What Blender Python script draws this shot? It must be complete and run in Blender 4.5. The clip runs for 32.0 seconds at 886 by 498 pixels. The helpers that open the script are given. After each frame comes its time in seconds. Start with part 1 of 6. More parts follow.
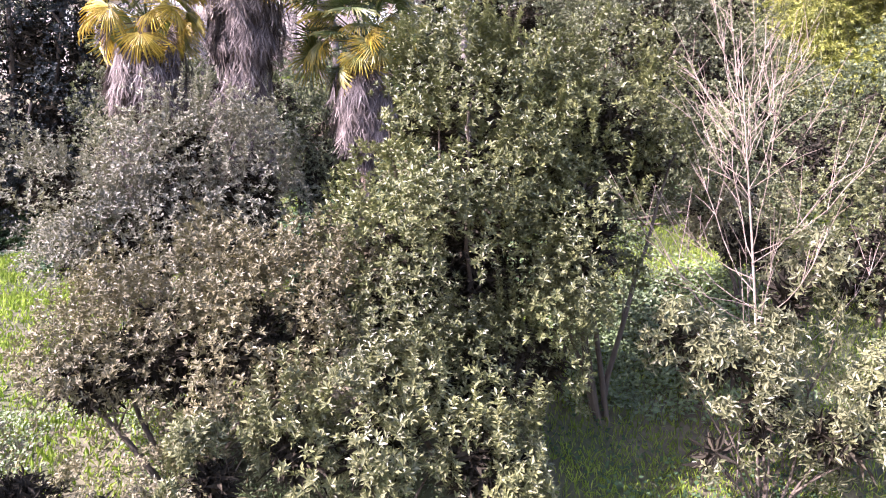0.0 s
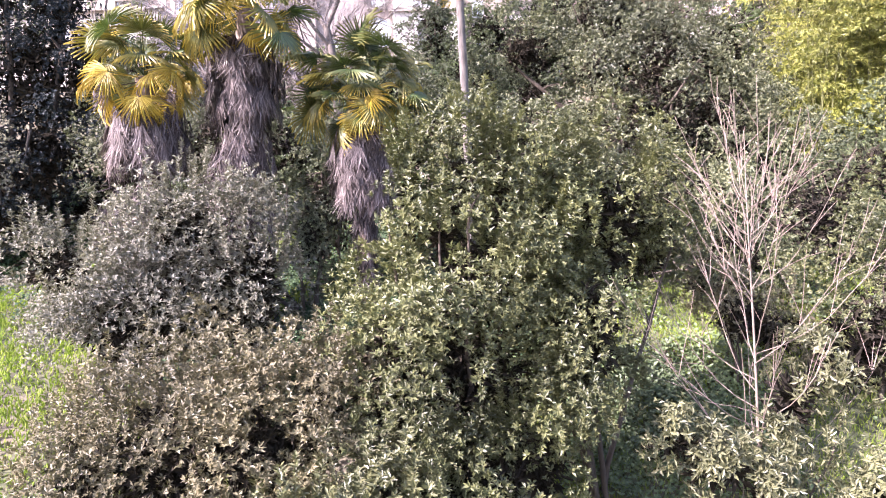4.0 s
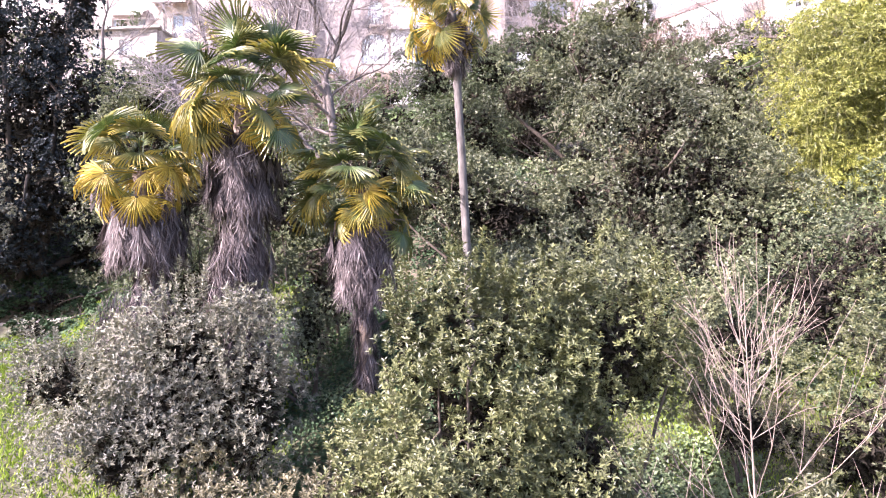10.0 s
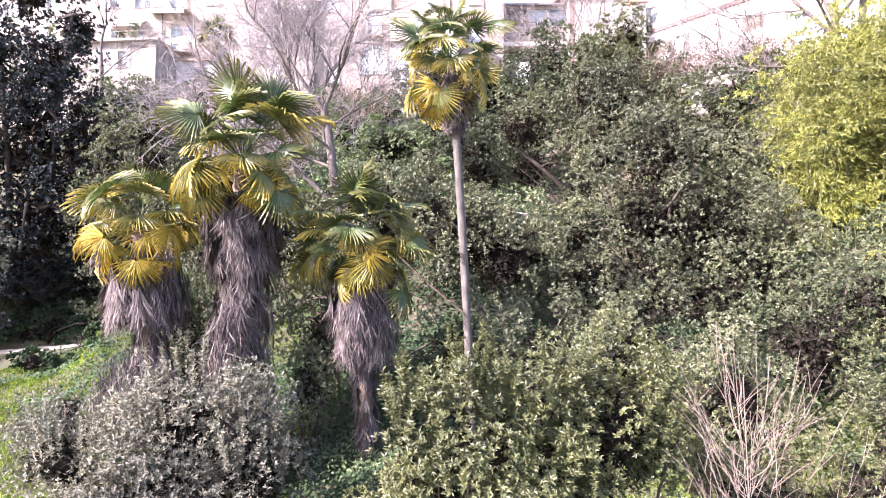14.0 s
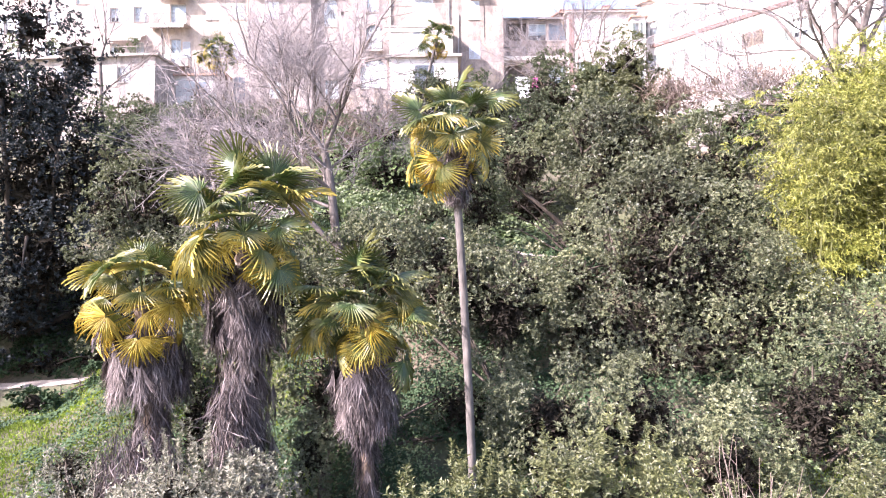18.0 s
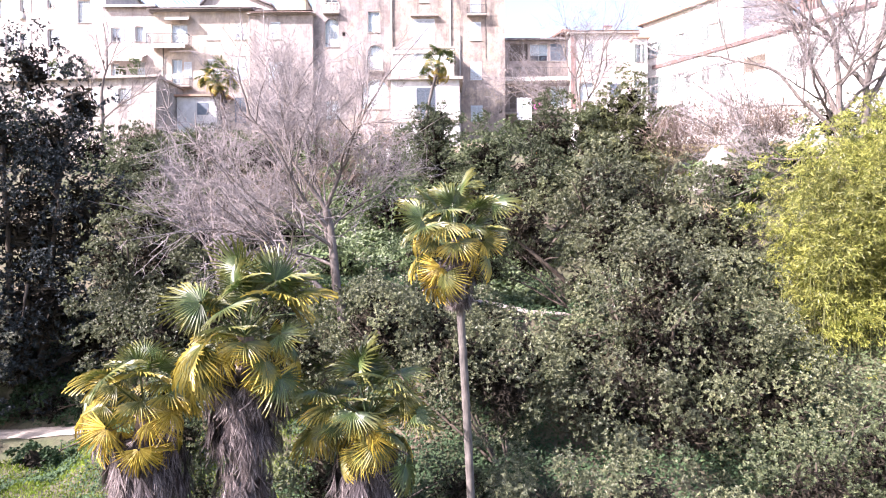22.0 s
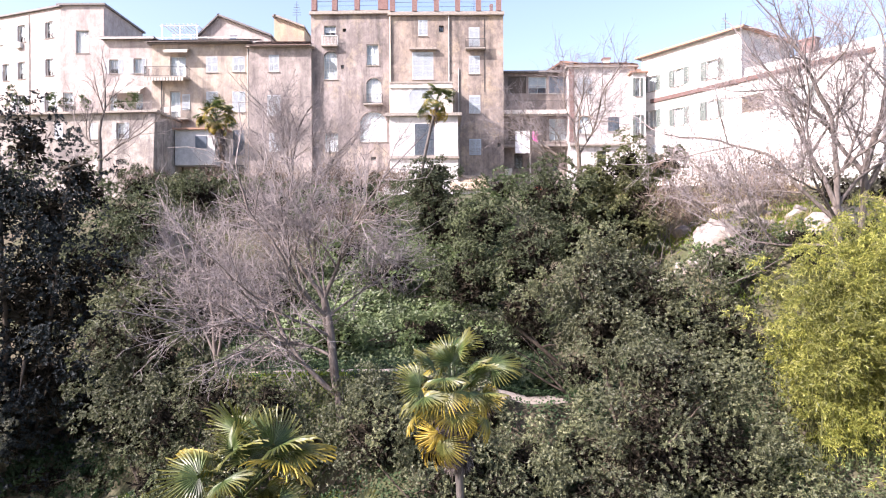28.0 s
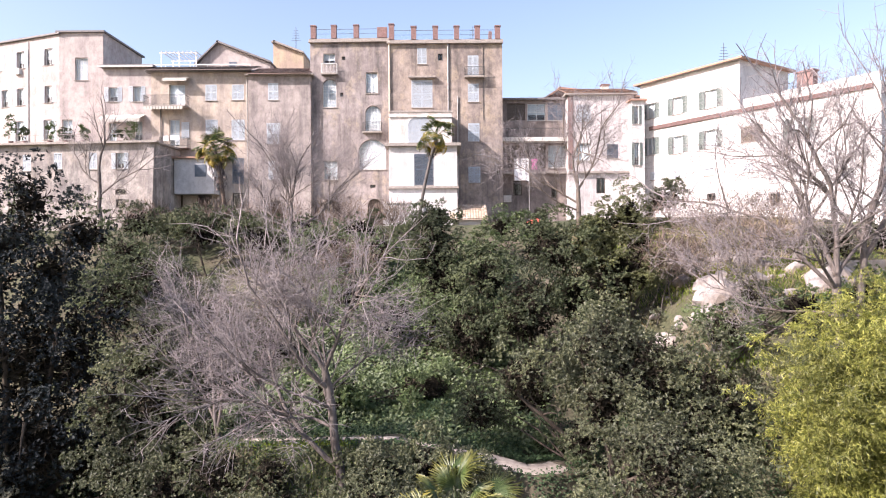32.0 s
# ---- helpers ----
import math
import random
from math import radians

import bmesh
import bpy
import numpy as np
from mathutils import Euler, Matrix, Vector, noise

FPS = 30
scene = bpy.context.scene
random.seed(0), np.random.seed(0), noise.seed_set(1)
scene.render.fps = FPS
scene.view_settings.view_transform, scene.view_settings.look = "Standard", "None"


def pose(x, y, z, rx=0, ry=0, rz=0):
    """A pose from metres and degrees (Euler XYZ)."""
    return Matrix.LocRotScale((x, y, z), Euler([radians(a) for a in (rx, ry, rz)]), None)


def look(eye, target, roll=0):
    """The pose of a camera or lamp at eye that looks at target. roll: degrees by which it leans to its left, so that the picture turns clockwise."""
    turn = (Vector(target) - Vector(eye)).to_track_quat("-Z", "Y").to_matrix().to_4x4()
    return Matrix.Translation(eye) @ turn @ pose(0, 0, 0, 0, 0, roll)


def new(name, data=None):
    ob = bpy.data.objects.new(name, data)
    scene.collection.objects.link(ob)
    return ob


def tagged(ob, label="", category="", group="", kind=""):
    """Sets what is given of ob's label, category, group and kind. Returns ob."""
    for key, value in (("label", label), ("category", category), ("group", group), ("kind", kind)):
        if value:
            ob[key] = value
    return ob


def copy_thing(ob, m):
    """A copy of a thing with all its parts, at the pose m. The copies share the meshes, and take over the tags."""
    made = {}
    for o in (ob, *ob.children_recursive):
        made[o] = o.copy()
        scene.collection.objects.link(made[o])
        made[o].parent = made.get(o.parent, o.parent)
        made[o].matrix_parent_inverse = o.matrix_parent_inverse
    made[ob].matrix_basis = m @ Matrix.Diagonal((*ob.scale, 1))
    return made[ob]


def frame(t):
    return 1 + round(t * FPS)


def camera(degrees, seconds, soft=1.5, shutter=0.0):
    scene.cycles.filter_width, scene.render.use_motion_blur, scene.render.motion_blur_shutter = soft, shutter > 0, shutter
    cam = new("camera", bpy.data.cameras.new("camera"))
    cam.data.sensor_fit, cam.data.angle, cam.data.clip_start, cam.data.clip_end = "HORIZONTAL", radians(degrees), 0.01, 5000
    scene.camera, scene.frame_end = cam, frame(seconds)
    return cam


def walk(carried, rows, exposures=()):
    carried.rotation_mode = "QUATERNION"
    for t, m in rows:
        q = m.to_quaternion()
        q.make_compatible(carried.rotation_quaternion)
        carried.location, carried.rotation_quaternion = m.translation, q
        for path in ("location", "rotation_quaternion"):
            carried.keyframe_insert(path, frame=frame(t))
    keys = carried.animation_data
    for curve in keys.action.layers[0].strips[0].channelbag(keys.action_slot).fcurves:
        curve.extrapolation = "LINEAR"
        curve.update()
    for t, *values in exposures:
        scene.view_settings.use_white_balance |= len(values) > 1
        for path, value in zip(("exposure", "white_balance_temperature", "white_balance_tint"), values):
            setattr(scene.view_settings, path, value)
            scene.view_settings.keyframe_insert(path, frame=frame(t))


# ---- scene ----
cam = camera(68.4, 32.0, soft=1.1)
PATH = [
    (0, (0.002, 0.054, 2.868), (-0.016, 2.054, 2.878), -0.34),
    (0.5, (-0.003, 0.048, 3.027), (-0.021, 2.048, 3.036), -0.37),
    (1, (-0.007, 0.045, 3.180), (-0.025, 2.045, 3.189), -0.37),
    (1.5, (-0.010, 0.046, 3.337), (-0.027, 2.046, 3.344), -0.36),
    (2, (-0.011, 0.049, 3.498), (-0.028, 2.049, 3.504), -0.34),
    (2.5, (-0.010, 0.055, 3.655), (-0.027, 2.055, 3.662), -0.29),
    (3, (-0.007, 0.068, 3.817), (-0.023, 2.068, 3.825), -0.24),
    (3.5, (-0.002, 0.089, 3.981), (-0.019, 2.089, 3.989), -0.21),
    (5.5, (0.011, 0.179, 4.671), (-0.006, 2.179, 4.670), -0.18),
    (6, (0.013, 0.189, 4.832), (-0.005, 2.189, 4.831), -0.20),
    (6.5, (0.016, 0.186, 4.993), (-0.003, 2.185, 4.992), -0.25),
    (7, (0.017, 0.178, 5.153), (-0.001, 2.178, 5.152), -0.29),
    (7.5, (0.019, 0.171, 5.305), (-0.000, 2.171, 5.305), -0.33),
    (8, (0.019, 0.163, 5.457), (0.001, 2.163, 5.459), -0.37),
    (8.5, (0.019, 0.156, 5.615), (0.002, 2.156, 5.618), -0.40),
    (9, (0.018, 0.149, 5.785), (0.003, 2.149, 5.786), -0.43),
    (9.5, (0.018, 0.143, 5.953), (0.004, 2.143, 5.953), -0.47),
    (10, (0.019, 0.138, 6.116), (0.004, 2.137, 6.115), -0.50),
    (10.5, (0.020, 0.132, 6.278), (0.006, 2.132, 6.276), -0.52),
    (11, (0.022, 0.127, 6.447), (0.009, 2.127, 6.443), -0.54),
    (11.5, (0.024, 0.123, 6.619), (0.012, 2.123, 6.612), -0.56),
    (12, (0.027, 0.122, 6.786), (0.015, 2.122, 6.775), -0.57),
    (12.5, (0.028, 0.125, 6.947), (0.017, 2.125, 6.935), -0.58),
    (13, (0.029, 0.131, 7.090), (0.017, 2.131, 7.079), -0.59),
    (13.5, (0.027, 0.138, 7.216), (0.015, 2.138, 7.208), -0.60),
    (14, (0.024, 0.142, 7.358), (0.011, 2.142, 7.352), -0.60),
    (14.5, (0.019, 0.138, 7.511), (0.006, 2.138, 7.507), -0.60),
    (16.5, (-0.004, 0.110, 8.196), (-0.014, 2.110, 8.186), -0.60),
    (17, (-0.009, 0.113, 8.385), (-0.019, 2.113, 8.376), -0.60),
    (17.5, (-0.014, 0.127, 8.613), (-0.023, 2.127, 8.605), -0.59),
    (18, (-0.018, 0.140, 8.872), (-0.028, 2.140, 8.865), -0.58),
    (18.5, (-0.022, 0.152, 9.138), (-0.032, 2.152, 9.130), -0.56),
    (19, (-0.025, 0.162, 9.395), (-0.036, 2.162, 9.388), -0.54),
    (19.5, (-0.027, 0.170, 9.652), (-0.037, 2.170, 9.645), -0.52),
    (20, (-0.027, 0.179, 9.920), (-0.037, 2.179, 9.912), -0.51),
    (20.5, (-0.027, 0.188, 10.194), (-0.038, 2.188, 10.186), -0.49),
    (21, (-0.028, 0.199, 10.464), (-0.039, 2.199, 10.457), -0.48),
    (21.5, (-0.031, 0.211, 10.734), (-0.042, 2.211, 10.727), -0.46),
    (22, (-0.034, 0.224, 11.005), (-0.046, 2.224, 10.998), -0.44),
    (22.5, (-0.038, 0.235, 11.270), (-0.050, 2.235, 11.263), -0.42),
    (23, (-0.041, 0.244, 11.537), (-0.053, 2.244, 11.530), -0.41),
    (23.5, (-0.043, 0.251, 11.807), (-0.056, 2.250, 11.800), -0.40),
    (24, (-0.047, 0.254, 12.076), (-0.059, 2.254, 12.069), -0.39),
    (24.5, (-0.050, 0.255, 12.348), (-0.061, 2.255, 12.340), -0.38),
    (25, (-0.054, 0.254, 12.619), (-0.063, 2.254, 12.611), -0.36),
    (25.5, (-0.052, 0.252, 12.887), (-0.060, 2.252, 12.880), -0.34),
    (27.5, (-0.029, 0.245, 14.042), (-0.035, 2.245, 14.036), -0.30),
    (28, (-0.028, 0.243, 14.307), (-0.034, 2.243, 14.302), -0.30),
    (28.5, (-0.035, 0.239, 14.595), (-0.040, 2.239, 14.591), -0.31),
    (29, (-0.042, 0.236, 14.878), (-0.047, 2.236, 14.875), -0.33),
    (29.5, (-0.048, 0.232, 15.146), (-0.052, 2.232, 15.145), -0.35),
    (30, (-0.052, 0.228, 15.417), (-0.055, 2.228, 15.418), -0.38),
    (30.5, (-0.055, 0.225, 15.720), (-0.058, 2.225, 15.722), -0.40),
    (31, (-0.061, 0.222, 16.087), (-0.063, 2.222, 16.090), -0.41),
    (31.5, (-0.069, 0.220, 16.471), (-0.071, 2.220, 16.474), -0.41),
    (32, (-0.080, 0.219, 16.815), (-0.082, 2.219, 16.819), -0.40),
]
walk(cam, [(t, look(eye, target, roll)) for t, eye, target, roll in PATH],
     exposures=[(0, 2.42, 6000, 35), (6, 2.37, 6020, 35), (13, 2.26, 6030, 32), (25, 1.77, 6200, 27), (32, 1.13, 6360, 24)])

# ---- sky and sun ----
SUN_WAY = Vector((-0.718, -0.354, 0.60)).normalized()
world = bpy.data.worlds.new("sky")
scene.world = world
world.use_nodes = True
wn = world.node_tree.nodes
sky = wn.new("ShaderNodeTexSky")
sky.sky_type = "NISHITA"
sky.sun_disc = False
sky.sun_elevation = math.asin(SUN_WAY.z)
sky.sun_rotation = math.atan2(SUN_WAY.x, SUN_WAY.y)
sky.air_density, sky.dust_density, sky.ozone_density = 1.2, 2.2, 0.3
wn["Background"].inputs["Strength"].default_value = 0.125
world.node_tree.links.new(sky.outputs[0], wn["Background"].inputs["Color"])
sun = new("sun", bpy.data.lights.new("sun", "SUN"))
sun.data.energy = 5.0
sun.data.angle = radians(0.55)
sun.data.color = (1.0, 0.94, 0.85)
sun.matrix_basis = look((-30, -20, 60), Vector((-30, -20, 60)) - SUN_WAY)


# ---- materials ----
def nodes_of(name):
    m = bpy.data.materials.new(name)
    m.use_nodes = True
    nt = m.node_tree
    return m, nt, nt.nodes["Principled BSDF"]


def ramp(nt, fac, stops):
    r = nt.nodes.new("ShaderNodeValToRGB")
    el = r.color_ramp.elements
    while len(el) < len(stops):
        el.new(0.5)
    for e, (p, c) in zip(el, stops):
        e.position, e.color = p, (*c, 1)
    nt.links.new(fac, r.inputs[0])
    return r.outputs[0]


def noise_node(nt, scale, detail=4.0, stretch=(1, 1, 1), coord="Object", rough=0.55):
    tc = nt.nodes.new("ShaderNodeTexCoord")
    mp = nt.nodes.new("ShaderNodeMapping")
    mp.inputs["Scale"].default_value = stretch
    nt.links.new(tc.outputs[coord], mp.inputs[0])
    n = nt.nodes.new("ShaderNodeTexNoise")
    n.inputs["Scale"].default_value, n.inputs["Detail"].default_value, n.inputs["Roughness"].default_value = scale, detail, rough
    nt.links.new(mp.outputs[0], n.inputs["Vector"])
    return n.outputs["Fac"]


def mixed(nt, a, b, fac, mode="MIX"):
    x = nt.nodes.new("ShaderNodeMix")
    x.data_type, x.blend_type = "RGBA", mode
    for sock, v in ((x.inputs[0], fac), (x.inputs[6], a), (x.inputs[7], b)):
        if isinstance(v, (int, float)):
            sock.default_value = v
        elif isinstance(v, tuple):
            sock.default_value = (*v, 1)
        else:
            nt.links.new(v, sock)
    return x.outputs[2]


def bumped(nt, bsdf, height, strength, distance):
    b = nt.nodes.new("ShaderNodeBump")
    b.inputs["Strength"].default_value, b.inputs["Distance"].default_value = strength, distance
    nt.links.new(height, b.inputs["Height"])
    nt.links.new(b.outputs[0], bsdf.inputs["Normal"])


def leaf_mat(name, dark, mid, light, rough=0.42, thin=0.3, patch=0.5, glow=None, spec=0.5, tips=None):
    """Leaves: each leaf its own tone, with broad patches; light passes through in part."""
    m, nt, b = nodes_of(name)
    geo = nt.nodes.new("ShaderNodeNewGeometry")
    col = ramp(nt, geo.outputs["Random Per Island"], [(0.0, dark), (0.55, mid), (1.0, light)])
    if tips:
        along = nt.nodes.new("ShaderNodeAttribute")
        along.attribute_name = "along"
        col = mixed(nt, col, tips, ramp(nt, along.outputs["Fac"], [(0.45, (0, 0, 0)), (0.95, (0.8, 0.8, 0.8))]))
    big = noise_node(nt, patch, 3.0)
    fac = ramp(nt, big, [(0.36, (0.62, 0.62, 0.64)), (0.64, (1.22, 1.2, 1.12))])
    col = mixed(nt, col, fac, 1.0, "MULTIPLY")
    nt.links.new(col, b.inputs["Base Color"])
    b.inputs["Roughness"].default_value = rough
    b.inputs["Specular IOR Level"].default_value = spec
    tr = nt.nodes.new("ShaderNodeBsdfTranslucent")
    nt.links.new(mixed(nt, col, glow or (0.75, 1.0, 0.35), 0.55, "MULTIPLY"), tr.inputs["Color"])
    mx = nt.nodes.new("ShaderNodeMixShader")
    mx.inputs[0].default_value = thin * 0.6
    nt.links.new(b.outputs[0], mx.inputs[1])
    nt.links.new(tr.outputs[0], mx.inputs[2])
    nt.links.new(mx.outputs[0], nt.nodes["Material Output"].inputs[0])
    return m


def bark_mat(name, a, c, scale=9.0, rough=0.9, bump=0.6):
    m, nt, b = nodes_of(name)
    n1 = noise_node(nt, scale, 6.0, (1, 1, 0.25))
    n2 = noise_node(nt, scale * 0.15, 3.0)
    col = mixed(nt, ramp(nt, n1, [(0.3, a), (0.7, c)]), ramp(nt, n2, [(0.3, (0.7, 0.7, 0.7)), (0.7, (1.15, 1.1, 1.05))]), 1.0, "MULTIPLY")
    nt.links.new(col, b.inputs["Base Color"])
    b.inputs["Roughness"].default_value = rough
    bumped(nt, b, n1, bump, 0.02)
    return m


def plaster_mat(name, base, stain, streak, bare=None, wear=0.5, spot=0.35):
    """Old lime plaster: broad stains, rain streaks, bare patches, pale repairs, fine grain."""
    m, nt, b = nodes_of(name)
    n1 = noise_node(nt, spot, 8.0, rough=0.68)
    n2 = noise_node(nt, 0.8, 6.0, (1.5, 1.5, 0.12), rough=0.6)
    n3 = noise_node(nt, 0.55, 9.0, (1, 1, 0.8), rough=0.74)
    n4 = noise_node(nt, 30.0, 4.0)
    n6 = noise_node(nt, 1.5, 11.0, (1, 1, 0.7), rough=0.84)
    n7 = noise_node(nt, 3.2, 8.0, (1.6, 1.6, 0.1), rough=0.7)
    n5 = noise_node(nt, 0.32, 9.0, (1, 1, 0.6), rough=0.75)
    col = mixed(nt, base, stain, ramp(nt, n1, [(0.48 - wear * 0.08, (0, 0, 0)), (0.5 + wear * 0.05, (1, 1, 1))]))
    col = mixed(nt, col, streak, ramp(nt, n2, [(0.48, (0, 0, 0)), (0.66, (wear * 0.72,) * 3)]))
    pale = tuple(min(0.85, c * 1.22 + 0.03) for c in base)
    col = mixed(nt, col, pale, ramp(nt, n5, [(0.5, (0, 0, 0)), (0.7, (wear * 0.75,) * 3)]))
    if bare:
        col = mixed(nt, col, bare, ramp(nt, n3, [(0.52, (0, 0, 0)), (0.64, (0.75, 0.75, 0.75))]))
    low = 1 - 0.42 * wear
    col = mixed(nt, col, ramp(nt, n6, [(0.36, (low, low, low)), (0.5, (1.0, 1.0, 1.0)), (0.64, (1 + 0.3 * wear,) * 3)]), 1.0, "MULTIPLY")
    col = mixed(nt, col, pale, ramp(nt, n7, [(0.56, (0, 0, 0)), (0.66, (wear * 0.3,) * 3)]))
    col = mixed(nt, col, ramp(nt, n4, [(0.3, (0.8, 0.8, 0.8)), (0.7, (1.08, 1.08, 1.08))]), 1.0, "MULTIPLY")
    nt.links.new(col, b.inputs["Base Color"])
    b.inputs["Roughness"].default_value = 0.92
    bumped(nt, b, n3, 0.5, 0.06)
    return m


def plain_mat(name, a, c, scale=3.0, rough=0.7, metal=0.0, bump=0.0):
    m, nt, b = nodes_of(name)
    n1 = noise_node(nt, scale, 5.0)
    nt.links.new(ramp(nt, n1, [(0.3, a), (0.7, c)]), b.inputs["Base Color"])
    b.inputs["Roughness"].default_value, b.inputs["Metallic"].default_value = rough, metal
    if bump:
        bumped(nt, b, n1, bump, 0.02)
    return m


def piece_mat(name, a, mid, c, rough=0.85):
    m, nt, b = nodes_of(name)
    geo = nt.nodes.new("ShaderNodeNewGeometry")
    col = ramp(nt, geo.outputs["Random Per Island"], [(0.0, a), (0.5, mid), (1.0, c)])
    n1 = noise_node(nt, 12.0, 4.0)
    nt.links.new(mixed(nt, col, ramp(nt, n1, [(0.3, (0.75, 0.75, 0.75)), (0.7, (1.1, 1.1, 1.1))]), 1.0, "MULTIPLY"), b.inputs["Base Color"])
    b.inputs["Roughness"].default_value = rough
    return m


LAUREL = leaf_mat("laurel_leaf", (0.072, 0.083, 0.032), (0.106, 0.117, 0.046), (0.182, 0.188, 0.082), 0.45, 0.2, 0.5, None, 0.45)
LAUREL_LIGHT = leaf_mat("young_laurel_leaf", (0.105, 0.114, 0.05), (0.15, 0.158, 0.07), (0.24, 0.24, 0.122), 0.4, 0.28)
GREY_LEAF = leaf_mat("grey_shrub_leaf", (0.12, 0.118, 0.087), (0.165, 0.161, 0.121), (0.26, 0.252, 0.2), 0.5, 0.18, 0.5, None, 0.35)
BROWN_LEAF = leaf_mat("bronze_shrub_leaf", (0.125, 0.113, 0.064), (0.170, 0.152, 0.088), (0.265, 0.232, 0.142), 0.48, 0.22, 0.5, None, 0.35)
PALE_LEAF = leaf_mat("pale_sapling_leaf", (0.105, 0.110, 0.055), (0.135, 0.140, 0.070), (0.20, 0.20, 0.112), 0.42, 0.28)
# Bluish near-black: the holm oak's shade is partly put into its leaf colour.
ILEX = leaf_mat("shaded_holm_oak_leaf", (0.022, 0.028, 0.031), (0.029, 0.036, 0.04), (0.046, 0.056, 0.06), 0.55, 0.1, 0.4, None, 0.12)
HEDGE = leaf_mat("evergreen_oak_leaf", (0.066, 0.078, 0.042), (0.104, 0.116, 0.062), (0.20, 0.208, 0.118), 0.45, 0.2, 0.25, None, 0.4)
DEEP_GREEN = leaf_mat("dark_evergreen_leaf", (0.048, 0.064, 0.032), (0.082, 0.102, 0.051), (0.155, 0.175, 0.092), 0.5, 0.18, 0.25, None, 0.3)
BAMBOO = leaf_mat("bamboo_leaf", (0.104, 0.127, 0.026), (0.272, 0.287, 0.062), (0.465, 0.455, 0.125), 0.45, 0.42, 0.3)
IVY = leaf_mat("ivy_leaf", (0.037, 0.066, 0.032), (0.044, 0.077, 0.037), (0.059, 0.094, 0.044), 0.65, 0.2, 0.5, None, 0.15)
HERB = leaf_mat("green_herb_leaf", (0.085, 0.125, 0.048), (0.115, 0.160, 0.064), (0.175, 0.220, 0.098), 0.5, 0.3)
GRASS = leaf_mat("grass_blade", (0.125, 0.188, 0.026), (0.178, 0.25, 0.035), (0.275, 0.33, 0.065), 0.7, 0.4, 0.5, None, 0.15)
STRAW = leaf_mat("dry_grass_blade", (0.20, 0.16, 0.08), (0.36, 0.30, 0.17), (0.52, 0.45, 0.28), 0.7, 0.25, glow=(1.0, 0.9, 0.6))
DRY_TWIG = leaf_mat("dry_scrub", (0.12, 0.09, 0.075), (0.21, 0.162, 0.138), (0.32, 0.262, 0.226), 0.85, 0.1, 0.5, (1.0, 0.9, 0.7), 0.2)
# Near-black tones: the shade between leaves is put into this filler's colour.
SHADE_TWIG = leaf_mat("inner_shade_twig", (0.018, 0.015, 0.012), (0.03, 0.026, 0.02), (0.055, 0.046, 0.034), 0.9, 0.0, 0.5, None, 0.1)
FAN_GREEN = leaf_mat("palm_fan_green", (0.034, 0.058, 0.017), (0.058, 0.09, 0.026), (0.10, 0.14, 0.045), 0.42, 0.3, tips=(0.20, 0.19, 0.05))
FAN_OLIVE = leaf_mat("palm_fan_olive", (0.075, 0.09, 0.022), (0.12, 0.132, 0.032), (0.21, 0.205, 0.06), 0.45, 0.32, tips=(0.44, 0.33, 0.045))
FAN_YELLOW = leaf_mat("palm_fan_yellow", (0.25, 0.175, 0.018), (0.43, 0.315, 0.03), (0.58, 0.46, 0.095), 0.5, 0.35, glow=(1.0, 0.85, 0.3))
FAN_DEAD = leaf_mat("palm_fan_dead", (0.042, 0.033, 0.034), (0.115, 0.095, 0.097), (0.30, 0.258, 0.255), 0.85, 0.12, 0.8, (1.0, 0.85, 0.75), 0.2)
PETIOLE = plain_mat("palm_stalk", (0.14, 0.17, 0.05), (0.26, 0.25, 0.09), 8.0, 0.55)
PALM_BARK = bark_mat("palm_fibre", (0.085, 0.06, 0.045), (0.22, 0.17, 0.135), 22.0)
PALM_SMOOTH = bark_mat("palm_grey_trunk", (0.065, 0.058, 0.054), (0.16, 0.145, 0.135), 14.0)
BARK_GREY = bark_mat("grey_bark", (0.09, 0.075, 0.068), (0.21, 0.182, 0.17), 10.0)
BARK_PALE = bark_mat("pale_sapling_bark", (0.15, 0.12, 0.098), (0.28, 0.235, 0.20), 16.0)
BARK_DARK = bark_mat("dark_bark", (0.045, 0.035, 0.028), (0.11, 0.09, 0.07), 10.0)
TWIG = bark_mat("twig_bark", (0.175, 0.157, 0.162), (0.36, 0.325, 0.33), 18.0)


def ground_mat():
    m, nt, b = nodes_of("hillside_soil")
    n1 = noise_node(nt, 0.35, 5.0)
    n2 = noise_node(nt, 7.0, 6.0)
    col = mixed(nt, (0.06, 0.068, 0.03), (0.105, 0.085, 0.06), ramp(nt, n1, [(0.42, (0, 0, 0)), (0.64, (1, 1, 1))]))
    col = mixed(nt, col, ramp(nt, n2, [(0.3, (0.6, 0.6, 0.6)), (0.7, (1.25, 1.25, 1.2))]), 1.0, "MULTIPLY")
    nt.links.new(col, b.inputs["Base Color"])
    b.inputs["Roughness"].default_value = 0.95
    bumped(nt, b, n2, 0.7, 0.05)
    return m


SOIL = ground_mat()
PATH_DIRT = plain_mat("trodden_path", (0.24, 0.205, 0.175), (0.42, 0.365, 0.315), 5.0, 0.95, 0, 0.5)


# ---- builders ----
rng = np.random.default_rng(7)


def empty(name, loc, rz=0.0):
    ob = new(name)
    ob.empty_display_size = 0.2
    ob.matrix_basis = pose(*loc, 0, 0, rz)
    return ob


